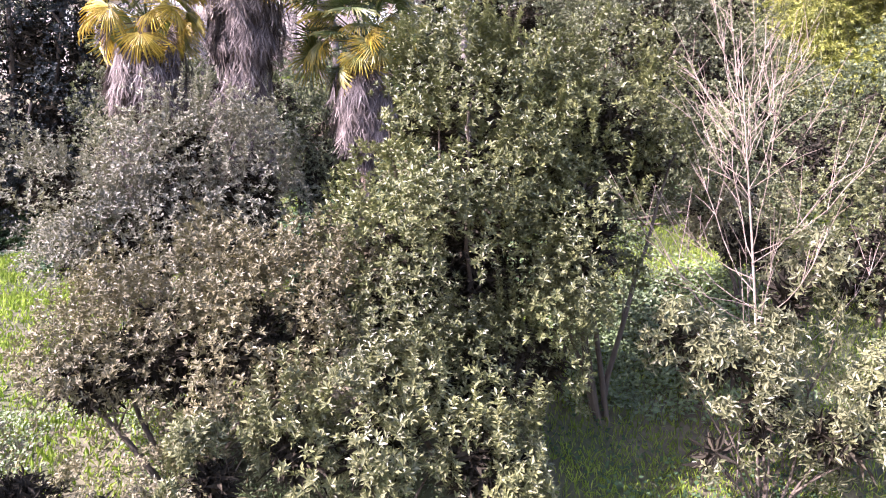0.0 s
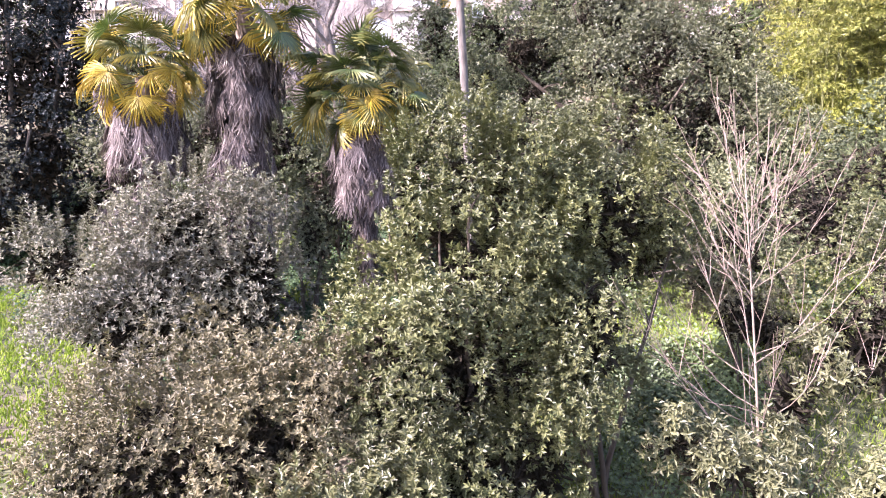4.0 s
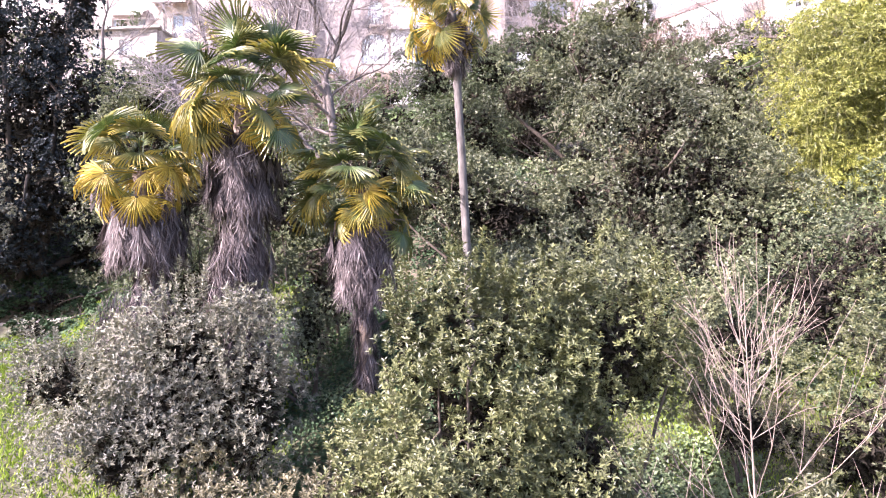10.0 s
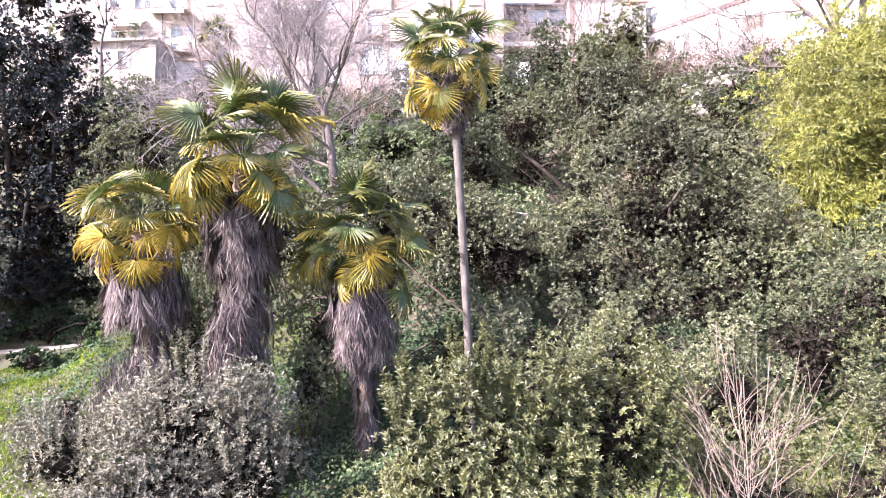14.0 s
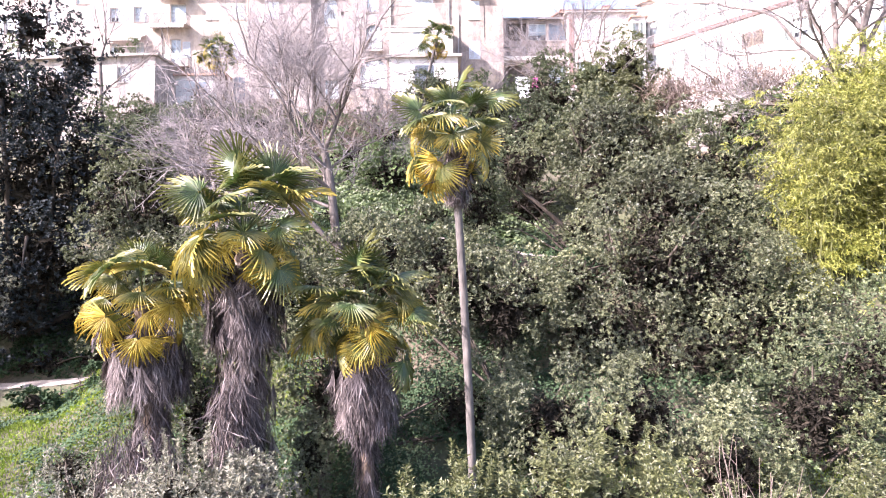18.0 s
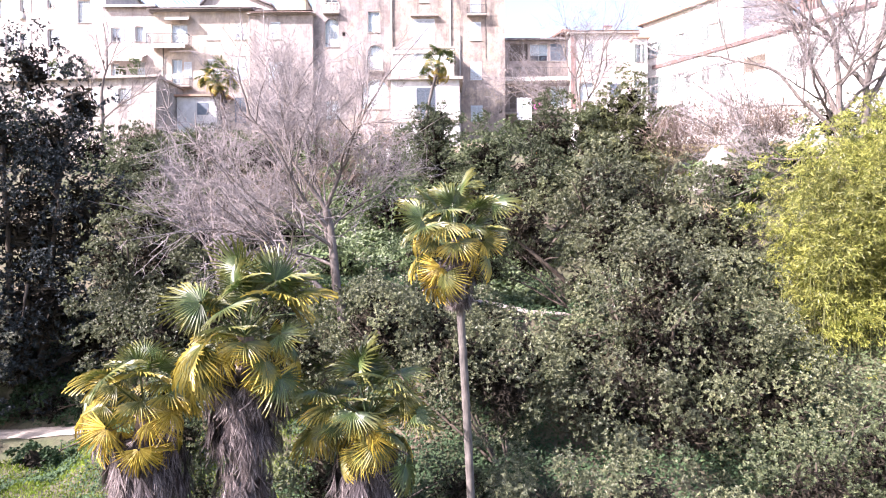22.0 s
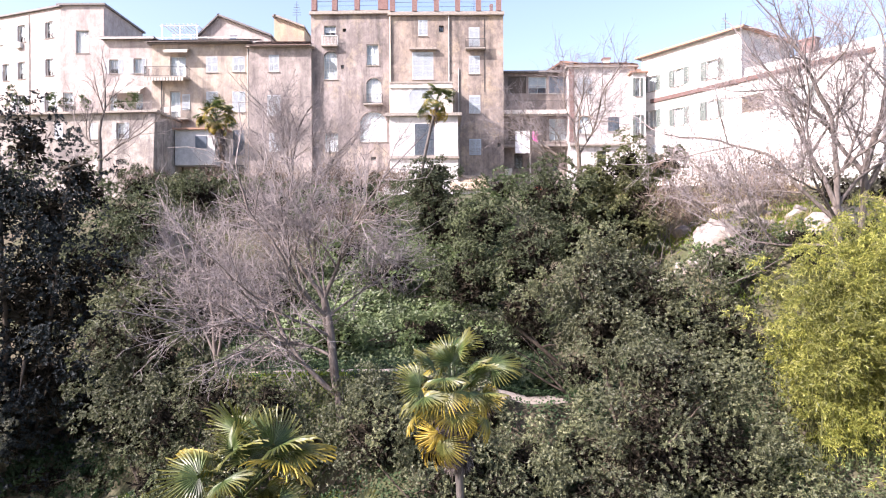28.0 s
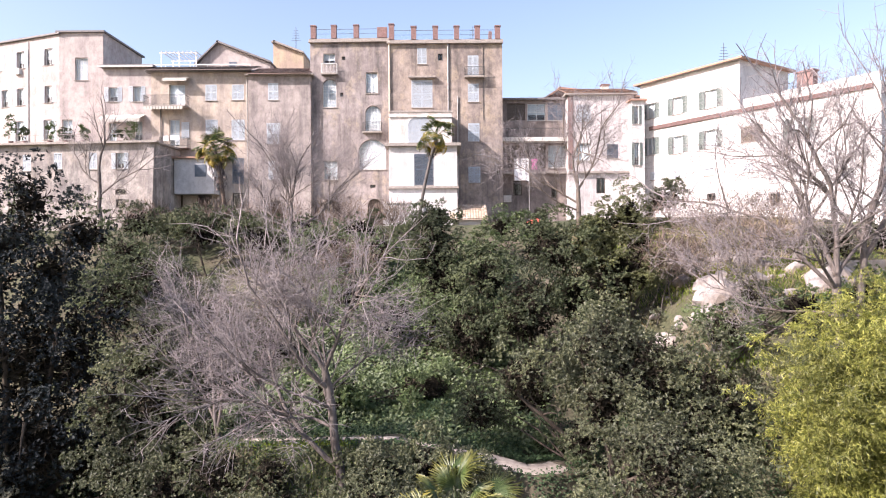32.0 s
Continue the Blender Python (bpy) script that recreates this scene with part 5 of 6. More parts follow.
ROCK = plaster_mat("pale_limestone", (0.37, 0.335, 0.315), (0.27, 0.235, 0.21), (0.18, 0.15, 0.13), (0.26, 0.2, 0.15), 0.8, 0.9)
for i in range(44):
    rx, ry, s = 10.6 + 10.0 * ((i * 0.618) % 1.0), 29.2 + 7.5 * ((i * 0.414 + 0.3) % 1.0), 0.16 + 0.62 * ((i * 0.732) % 1.0) ** 3
    rock("pale weathered limestone block on the terrace", rx, ry, s * 1.4, s, s * (0.7 + 0.5 * ((i * 0.29) % 1.0)), i + 1)
for i, (rx, ry, s) in enumerate(((12.2, 30.6, 0.8), (13.1, 30.9, 1.05), (12.7, 31.6, 0.9), (17.6, 30.4, 0.9), (18.5, 30.9, 0.8))):
    rock("large bare outcrop of white limestone", rx, ry, s * 1.2, s * 0.8, s, i + 60)
wl = tagged(empty("garden_wall", (18.6, 31.5, float(ground_z(18.6, 31.5)) - 0.2)), "low white garden wall on the terrace", "wall")
part("masonry", raw_mesh("masonry", [(0, 0, 0), (7, 1, 0), (7, 1.3, 0), (0, 0.3, 0), (0, 0, 1.1), (7, 1, 1.2), (7, 1.3, 1.2), (0, 0.3, 1.1)], [(0, 1, 5, 4), (1, 2, 6, 5), (2, 3, 7, 6), (3, 0, 4, 7), (4, 5, 6, 7)], ROCK), None, wl)


# ---- houses ----
PLASTER_WHITE = plaster_mat("white_render", (0.66, 0.64, 0.63), (0.58, 0.56, 0.545), (0.43, 0.405, 0.39), None, 0.45)
PLASTER_FLAKED = plaster_mat("flaking_white_plaster", (0.70, 0.68, 0.66), (0.58, 0.55, 0.52), (0.40, 0.36, 0.33), (0.46, 0.38, 0.31), 0.7, 0.6)
PLASTER_CREAM = plaster_mat("cream_plaster", (0.49, 0.43, 0.405), (0.41, 0.355, 0.335), (0.25, 0.215, 0.207), (0.43, 0.40, 0.375), 0.7)
PLASTER_OCHRE = plaster_mat("ochre_plaster", (0.50, 0.415, 0.335), (0.40, 0.34, 0.295), (0.20, 0.175, 0.165), (0.36, 0.32, 0.3), 0.75)
PLASTER_GREY = plaster_mat("grey_pink_plaster", (0.39, 0.335, 0.31), (0.29, 0.25, 0.235), (0.14, 0.125, 0.125), (0.43, 0.38, 0.34), 0.85)
PLASTER_TOWER = plaster_mat("weathered_brown_plaster", (0.34, 0.295, 0.28), (0.235, 0.20, 0.19), (0.095, 0.085, 0.085), (0.44, 0.365, 0.28), 1.0, 0.32)
PLASTER_TOWER2 = plaster_mat("weathered_ochre_plaster", (0.385, 0.315, 0.265), (0.235, 0.195, 0.175), (0.105, 0.092, 0.09), (0.47, 0.375, 0.27), 1.0, 0.28)
PLASTER_TERRACE = plaster_mat("stained_cream_plaster", (0.45, 0.41, 0.375), (0.27, 0.24, 0.225), (0.11, 0.1, 0.098), (0.38, 0.325, 0.28), 0.95, 0.5)
PLASTER_PINK = plaster_mat("faded_white_plaster", (0.66, 0.625, 0.615), (0.54, 0.5, 0.49), (0.30, 0.27, 0.265), None, 0.7)
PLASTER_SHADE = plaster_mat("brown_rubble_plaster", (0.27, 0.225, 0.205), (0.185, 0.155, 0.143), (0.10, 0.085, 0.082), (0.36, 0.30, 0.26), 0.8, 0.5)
CURTAIN = plain_mat("pale_curtain", (0.50, 0.545, 0.59), (0.66, 0.69, 0.72), 2.5, 0.9)
TILE_BROWN = piece_mat("grey_brown_roof_tile", (0.13, 0.105, 0.1), (0.22, 0.18, 0.165), (0.33, 0.28, 0.255))
BRICK_RED = plain_mat("red_brick", (0.155, 0.09, 0.082), (0.29, 0.185, 0.168), 9.0, 0.9, 0, 0.4)
STONE_LEDGE = plain_mat("grey_stone_ledge", (0.24, 0.21, 0.19), (0.40, 0.36, 0.32), 6.0, 0.9, 0, 0.3)
WHITE_STONE = plain_mat("pale_stone", (0.55, 0.51, 0.46), (0.72, 0.68, 0.62), 5.0, 0.85, 0, 0.3)
TILE = piece_mat("clay_roof_tile", (0.26, 0.13, 0.09), (0.38, 0.22, 0.155), (0.52, 0.36, 0.27))
TILE_PALE = piece_mat("pale_clay_roof_tile", (0.38, 0.29, 0.21), (0.54, 0.43, 0.33), (0.66, 0.56, 0.45))
SLATE = plain_mat("dark_roof_sheet", (0.13, 0.12, 0.12), (0.23, 0.21, 0.205), 4.0, 0.7)
SHUTTER_PALE = plain_mat("faded_pale_shutter", (0.42, 0.475, 0.53), (0.56, 0.61, 0.65), 3.0, 0.6)
SHUTTER_GREEN = plain_mat("grey_green_shutter", (0.10, 0.135, 0.125), (0.165, 0.20, 0.185), 3.0, 0.6)
SHUTTER_DARK = plain_mat("dark_blue_shutter", (0.075, 0.10, 0.135), (0.13, 0.155, 0.19), 3.0, 0.55)
SHUTTER_BROWN = plain_mat("brown_shutter", (0.10, 0.075, 0.055), (0.17, 0.13, 0.10), 3.0, 0.6)
FRAME_WHITE = plain_mat("white_painted_wood", (0.66, 0.66, 0.64), (0.78, 0.78, 0.76), 6.0, 0.5)
FRAME_DARK = plain_mat("dark_wood", (0.06, 0.045, 0.035), (0.11, 0.085, 0.065), 6.0, 0.6)
IRON = plain_mat("painted_iron", (0.05, 0.05, 0.052), (0.10, 0.095, 0.09), 9.0, 0.5, 0.4)
ZINC = plain_mat("zinc_pipe", (0.34, 0.33, 0.32), (0.48, 0.46, 0.44), 3.0, 0.5, 0.5)
CLOTH_WHITE = plain_mat("white_cloth", (0.74, 0.74, 0.76), (0.82, 0.82, 0.82), 2.0, 0.9)
CLOTH_PINK = plain_mat("magenta_cloth", (0.62, 0.06, 0.34), (0.74, 0.12, 0.42), 2.0, 0.9)
AWNING = plain_mat("cream_awning", (0.46, 0.43, 0.38), (0.58, 0.55, 0.50), 2.0, 0.85)


def glass_mat():
    m, nt, b = nodes_of("window_glass")
    b.inputs["Base Color"].default_value = (0.92, 0.95, 0.95, 1)
    b.inputs["Roughness"].default_value = 0.03
    b.inputs["Transmission Weight"].default_value = 1.0
    b.inputs["IOR"].default_value = 1.45
    return m


GLASS = glass_mat()


def boxes(name, spans, material):
    """Blocks (x0, x1, y0, y1, z0, z1) joined into one mesh."""
    s = np.array(spans, dtype=float)
    ix = np.array([[0, 2, 4], [1, 2, 4], [1, 3, 4], [0, 3, 4], [0, 2, 5], [1, 2, 5], [1, 3, 5], [0, 3, 5]])
    v = s[:, ix]
    f = np.array([[0, 3, 2, 1], [4, 5, 6, 7], [0, 1, 5, 4], [1, 2, 6, 5], [2, 3, 7, 6], [3, 0, 4, 7]])
    F = (np.arange(len(s))[:, None, None] * 8 + f).reshape(-1, 4)
    return raw_mesh(name, v, F, material)


CACHE = {}


def once(key, make):
    if key not in CACHE:
        CACHE[key] = make()
    return CACHE[key]


def shutter_mesh(w, h, mat):
    def make():
        s = [(0, 0.05, 0, 0.04, 0, h), (w - 0.05, w, 0, 0.04, 0, h), (0.05, w - 0.05, 0, 0.04, 0, 0.07), (0.05, w - 0.05, 0, 0.04, h - 0.07, h), (0.05, w - 0.05, 0, 0.04, h * 0.48, h * 0.48 + 0.06)]
        z = 0.1
        while z < h - 0.12:
            s.append((0.05, w - 0.05, 0.008, 0.03, z, z + 0.045))
            z += 0.075
        return boxes("shutter", s, mat)
    return once(("shutter", round(w, 2), round(h, 2), mat.name), make)


def frame_mesh(w, h, mat):
    """A window's outer frame: one closed ring with depth."""
    def make():
        t, d = 0.06, 0.07
        loops = [(0, 0, w, h, 0), (t, t, w - t, h - t, 0), (t, t, w - t, h - t, d), (0, 0, w, h, d)]
        V = [p for x0, z0, x1, z1, y in loops for p in ((x0, y, z0), (x1, y, z0), (x1, y, z1), (x0, y, z1))]
        F = [(a * 4 + k, a * 4 + (k + 1) % 4, (a + 1) % 4 * 4 + (k + 1) % 4, (a + 1) % 4 * 4 + k) for a in range(4) for k in range(4)]
        return raw_mesh("window_frame", V, F, mat)
    return once(("frame", round(w, 2), round(h, 2), mat.name), make)


def glazing_bars(win, w, h, bars, cross, mat):
    bw = 0.02 if max(bars, cross) < 3 else 0.012
    up = once(("upright", round(h, 2), bw, mat.name), lambda: boxes("glazing_bar", [(-bw, bw, 0.01, 0.06, 0.06, h - 0.06)], mat))
    level = once(("level", round(w, 2), bw, mat.name), lambda: boxes("glazing_bar", [(0.06, w - 0.06, 0.015, 0.055, -bw, bw)], mat))
    for i in range(1, bars):
        part("glazing_bar", up, None, win, loc=(w * i / bars, 0, 0))
    for i in range(1, cross):
        part("glazing_bar", level, None, win, loc=(0, 0, h * i / cross))


def wall_mesh(W, H, holes, thick=0.32):
    """A wall with openings cut through it; arched ones get rounded heads."""
    us = sorted({0.0, W, *[h[0] for h in holes], *[h[0] + h[2] for h in holes]})
    vs = sorted({0.0, H, *[h[1] for h in holes], *[h[1] + h[3] for h in holes]})
    V, F = [], []

    def quad(*p):
        o = len(V)
        V.extend(p)
        F.append([o, o + 1, o + 2, o + 3])

    for a, b in zip(us, us[1:]):
        for c, d in zip(vs, vs[1:]):
            mu, mv = (a + b) / 2, (c + d) / 2
            if any(h[0] < mu < h[0] + h[2] and h[1] < mv < h[1] + h[3] for h in holes):
                continue
            quad((a, 0, c), (b, 0, c), (b, 0, d), (a, 0, d))
            quad((b, thick, c), (a, thick, c), (a, thick, d), (b, thick, d))
    for u, v, w, h, arch in holes:
        quad((u, 0, v), (u, 0, v + h), (u, thick, v + h), (u, thick, v))
        quad((u + w, 0, v), (u + w, thick, v), (u + w, thick, v + h), (u + w, 0, v + h))
        quad((u, 0, v), (u, thick, v), (u + w, thick, v), (u + w, 0, v))
        quad((u, 0, v + h), (u + w, 0, v + h), (u + w, thick, v + h), (u, thick, v + h))
    for a, b, c, d in (((0, 0, 0), (0, thick, 0), (0, thick, H), (0, 0, H)), ((W, 0, 0), (W, 0, H), (W, thick, H), (W, thick, 0)), ((0, 0, H), (0, thick, H), (W, thick, H), (W, 0, H))):
        quad(a, b, c, d)
    return raw_mesh("wall", V, F)


def arch_mesh(w, h, thick=0.32):
    """The masonry that rounds the head of an opening w wide and h high: one piece with a round cut."""
    rise = min(w * 0.5, h * 0.4)
    V, F = [], []
    for k in range(17):
        a = math.pi * k / 16
        x, z = w / 2 * (1 - math.cos(a)), h - rise + rise * math.sin(a)
        V += [(x, -0.03, z), (x, -0.03, h + 0.06), (x, thick, z)]
        if k:
            o = 3 * k
            F += [(o - 3, o, o + 1, o - 2), (o - 3, o - 1, o + 2, o)]
    return raw_mesh("arch_head", V, F)


def curtain_mesh(w, h, lo):
    """A pleated curtain just behind the glass."""
    n = max(8, int(w / 0.07))
    V, F = [], []
    for i in range(n + 1):
        x, y = 0.05 + (w - 0.1) * i / n, 0.12 + 0.02 * (i % 2)
        V += [(x, y, lo), (x, y, h - 0.05)]
        if i:
            F.append((2 * i - 2, 2 * i, 2 * i + 1, 2 * i - 1))
    return raw_mesh("curtain", V, F, CURTAIN)


def fit_window(th, kind, u, v, w, h, thick=0.32, leaf=None):
    """kind: S pale shutters closed, G dark shutters closed, O glazed with shutters swung back, P glazed, L white lattice, D dark doorway."""
    arch = kind.endswith("a")
    k = kind[0]
    shades = {"S": SHUTTER_PALE, "G": SHUTTER_DARK, "O": leaf or SHUTTER_PALE, "B": SHUTTER_BROWN}
    bars, cross = {"L": (max(3, round(w / 0.3)), max(3, round(h / 0.38)))}.get(k, (2, 2 if h > 1.2 else 1))
    fm = FRAME_DARK if k in "DG" else FRAME_WHITE
    win = part("window" if k != "D" else "doorway", frame_mesh(w, h, fm), None, th, loc=(u, 0.16, v))
    if k in "LPO" or (k == "D" and h < 1.6):
        glazing_bars(win, w, h, bars, cross if k == "L" or (leaf is None and h > 1.6) else 1, fm)
    if k != "D" or h < 1.6:
        part("pane", once(("pane", round(w, 2), round(h, 2)), lambda: boxes("pane", [(0.04, w - 0.04, 0.03, 0.04, 0.04, h - 0.04)], GLASS)), None, win).visible_shadow = False
    else:
        part("door_leaf", once(("leaf", round(w, 2), round(h, 2)), lambda: boxes("door_leaf", [(0.06, w * 0.5 - 0.01, 0.03, 0.06, 0.05, h - 0.06), (w * 0.5 + 0.01, w - 0.06, 0.03, 0.06, 0.05, h - 0.06)], FRAME_DARK)), None, win)
    if k in "SGB":
        for i in (0, 1):
            part("shutter", shutter_mesh(w / 2 - 0.01, h - 0.02, shades[k]), None, win, loc=(i * (w / 2 + 0.005), -0.17, 0.01))
    if k == "O":
        for i in (0, 1):
            part("shutter", shutter_mesh(w / 2, h, shades[k]), None, win, loc=(-w / 2 - 0.03 if i == 0 else w + 0.03, -0.22, 0), rot=(0, 0, -4 if i == 0 else 4))
    if k in "LPO":
        lo = 0.06 if k == "L" else h * (0.35 if (u * 7 + v) % 1.0 < 0.5 else 0.08)
        part("curtain", once(("curtain", round(w, 2), round(h, 2), round(lo, 2)), lambda: curtain_mesh(w, h, lo)), None, win, "pale curtain behind the glass")
    if k != "D":
        part("window_sill", once(("sill", round(w, 2)), lambda: boxes("window_sill", [(-0.08, w + 0.08, -0.24, 0.1, -0.08, -0.01)], STONE_LEDGE)), None, win)
    return win


def house(name, label, a, b, z0, z1, depth, material, openings=(), leaf=None, roof=None, over=0.25, roof_t=0.18, category="house", group="hilltop houses", side=None):
    """A house whose front runs from a to b. openings: (kind, along, up, width, height), from the front's lower corner."""
    W, H = math.hypot(b[0] - a[0], b[1] - a[1]), z1 - z0
    th = tagged(empty(name, (a[0], a[1], z0), math.degrees(math.atan2(b[1] - a[1], b[0] - a[0]))), label, category, group)
    me = wall_mesh(W, H, [(u, v, w, h, k.endswith("a")) for k, u, v, w, h in openings])
    me.materials.append(material)
    part("wall", me, None, th)
    t = 0.3
    shell = [(0.001, t, 0.322, depth, 0, H), (W - t, W - 0.001, 0.322, depth, 0, H), (t, W - t, depth - t, depth, 0, H)]
    for i, s in enumerate(shell):
        part("wall", boxes("side_wall", [s], side or material), None, th)
    part("roof", boxes("roof", [(-over, W + over, -over, depth + over, H, H + roof_t)], roof or STONE_LEDGE), None, th)
    for k, u, v, w, h in openings:
        if k.endswith("a"):
            am = arch_mesh(w, h)
            am.materials.append(material)
            part("arch_head", am, None, th, loc=(u, 0, v))
        fit_window(th, k, u, v, w, h, leaf=leaf)
    return th


def railing(parent, w, d, h, loc, material=None, bar=0.11, sides=True):
    """A balcony: slab and iron railing."""
    slab = part("balcony", boxes("balcony", [(0, w, -d, 0.0, -0.14, 0.0)], STONE_LEDGE), None, parent, loc=loc)
    s = [(0, w, -d + 0.02, -d + 0.05, h - 0.04, h), (0, w, -d + 0.02, -d + 0.05, 0.06, 0.09)]
    x = 0.02
    while x < w:
        s.append((x, x + 0.02, -d + 0.025, -d + 0.045, 0, h))
        x += bar
    if sides:
        for e in (0, w - 0.03):
            s.append((e, e + 0.03, -d + 0.05, 0, h - 0.04, h))
            y = -d + bar
            while y < 0:
                s.append((e + 0.005, e + 0.025, y, y + 0.02, 0, h))
                y += bar
    part("railing", boxes("railing", s, material or IRON), None, slab)
    return slab


def tile_roof(parent, w, run, rise, loc, material, pitch=0.24, rot=0.0):
    """Rows of curved clay tiles, eave at y = 0 and ridge at y = run."""
    cols, rows = max(2, int(w / pitch)), max(2, int(math.hypot(run, rise) / 0.38))
    V, F = [], []
    arc = [(-0.5, 0.0), (-0.35, 0.05), (0, 0.085), (0.35, 0.05), (0.5, 0.0)]
    for c in range(cols):
        cx = (c + 0.5) * w / cols
        for r in range(rows):
            j = rng.normal() * 0.008
            y0, y1 = run * r / rows - 0.03, run * (r + 1) / rows
            za, zb = rise * r / rows + 0.03, rise * (r + 1) / rows + 0.005
            o = len(V)
            for ax, az in arc:
                V.append((cx + ax * w / cols * 1.02 + j, y0, za + az + j))
            for ax, az in arc:
                V.append((cx + ax * w / cols * 0.9 + j, y1, zb + az * 0.8 + j))
            for k in range(4):
                F.append((o + k, o + k + 1, o + 6 + k, o + 5 + k))
    ob = part("tile_covering", raw_mesh("tile_covering", V, F, material), None, parent, "rows of curved clay tiles", loc=loc, rot=(0, 0, rot))
    ob["kind"] = "stuff"
    base = raw_mesh("roof_slope", [(0, 0, -0.05), (w, 0, -0.05), (w, run, rise - 0.05), (0, run, rise - 0.05), (0, 0, 0.02), (w, 0, 0.02), (w, run, rise + 0.02), (0, run, rise + 0.02)],
                    [(0, 3, 2, 1), (4, 5, 6, 7), (0, 1, 5, 4), (1, 2, 6, 5), (2, 3, 7, 6), (3, 0, 4, 7)], material)
    part("roof_slope", base, None, parent, loc=loc, rot=(0, 0, rot))
    return ob


def pipe(parent, x, z0, z1, y=-0.09, r=0.055, material=None):
    part("drainpipe", tubes("drainpipe", [([(x, y, z0), (x, y, (z0 + z1) / 2), (x, y, z1)], [r, r, r])], material or ZINC, 6), None, parent)
left_house = house("cream_house", "tall cream apartment house with white shutters", (-41.15, 70.0), (-36.43, 70.0), 19.0, 40.41, 9.0, PLASTER_CREAM, [
    ("L", 1.69, 16.33, 1.39, 2.42), ("P", 0.30, 9.99, 1.09, 2.12)
], roof=SLATE)
left_wing = house("cream_house", "long pale wing of the cream apartment house", (-57.49, 76.0), (-41.15, 70.0), 19.0, 40.24, 9.0, PLASTER_CREAM, [
    ("O", 11.13, 18.15, 1.13, 1.87), ("O", 15.33, 18.14, 1.08, 1.77), ("O", 11.13, 14.11, 1.04, 1.87),
    ("O", 15.33, 14.06, 1.08, 1.83), ("O", 8.75, 14.12, 0.98, 1.89), ("O", 7.49, 18.21, 1.08, 1.90),
    ("O", 15.16, 10.11, 1.17, 2.13), ("O", 10.87, 10.20, 1.22, 2.18), ("O", 2.87, 18.49, 1.13, 1.94),
    ("O", 2.87, 14.28, 1.13, 1.94)
], roof=SLATE)
terrace_house = house("terrace_house", "lower terrace house with stained cream walls", (-46.01, 63.0), (-27.17, 61.5), 18.0, 27.11, 5.0, PLASTER_TERRACE, [
    ("S", 12.38, 6.74, 0.79, 1.55), ("O", 15.07, 6.74, 0.78, 1.49), ("Da", 14.96, 4.29, 1.11, 0.53),
    ("D", 15.01, 3.06, 0.95, 0.80), ("S", 5.75, 6.69, 0.80, 1.51), ("S", 8.88, 6.80, 0.79, 1.51)
])
mid_house = house("cream_house", "narrow cream house above the terrace", (-34.87, 67.0), (-29.95, 67.0), 19.0, 35.83, 8.0, PLASTER_CREAM, [
    ("O", 0.58, 13.31, 0.87, 1.45), ("O", 3.07, 13.29, 0.81, 1.56), ("P", 0.52, 9.14, 0.81, 1.97),
    ("P", 3.18, 9.12, 0.81, 2.14)
], roof=SLATE, over=0.35)
ochre_house = house("ochre_house", "ochre apartment house with two small balconies", (-29.73, 66.5), (-19.84, 66.5), 18.5, 35.11, 9.0, PLASTER_OCHRE, [
    ("P", 1.84, 13.07, 1.61, 2.30), ("P", 1.84, 9.05, 1.03, 2.76), ("S", 5.52, 13.73, 1.15, 1.61),
    ("S", 8.22, 13.77, 1.21, 1.55), ("S", 5.52, 10.28, 1.21, 1.49), ("S", 8.16, 9.69, 1.32, 2.07),
    ("G", 8.22, 5.26, 1.15, 2.59), ("D", 8.22, 2.79, 1.15, 1.49), ("L", 1.27, 5.32, 1.61, 2.59),
    ("D", 2.01, 2.73, 1.15, 1.72), ("D", 4.60, 2.93, 1.38, 1.21)
], roof=SLATE, over=0.45)
grey_house = house("grey_house", "grey-pink house with rain-stained walls and clay roof", (-19.78, 66.3), (-13.48, 66.3), 18.5, 34.65, 9.0, PLASTER_GREY, [
    ("S", 2.00, 13.69, 1.03, 1.72), ("S", 1.83, 9.22, 1.37, 2.12), ("S", 2.00, 5.61, 1.15, 1.89),
    ("Da", 1.83, 0.80, 1.78, 2.69)
], over=0.3)
tower_left = house("tower_house", "old brown tower house with arched windows", (-13.61, 66.9), (-5.61, 66.7), 18.0, 38.3, 10.0, PLASTER_TOWER, [
    ("P", 1.34, 18.03, 1.22, 0.98), ("La", 1.28, 13.52, 1.39, 2.89), ("P", 5.69, 14.91, 1.21, 2.13),
    ("La", 5.63, 10.98, 1.56, 2.65), ("La", 4.94, 7.12, 2.78, 3.06), ("L", 1.34, 6.13, 1.39, 1.91),
    ("Da", 5.80, 1.01, 1.39, 3.11), ("Da", 0.99, 2.89, 1.97, 1.10), ("D", 3.08, 14.60, 0.29, 0.40),
    ("D", 6.09, 5.22, 0.52, 0.35), ("D", 3.25, 18.35, 0.35, 0.35)
], over=0.1, roof_t=0.22)
tower_right = house("tower_house", "tall weathered ochre tower house with shuttered windows", (-5.57, 66.2), (5.98, 66.2), 18.0, 37.92, 10.5, PLASTER_TOWER2, [
    ("S", 2.97, 17.71, 0.92, 1.60), ("S", 8.06, 16.41, 1.09, 2.12), ("S", 2.34, 13.30, 2.12, 2.75),
    ("S", 8.06, 13.84, 1.09, 1.83), ("S", 8.06, 9.83, 1.14, 1.83), ("S", 8.06, 5.66, 1.20, 1.60),
    ("D", 5.03, 18.04, 0.51, 0.69), ("D", 10.92, 6.44, 0.29, 0.40)
], over=0.1, roof_t=0.22)
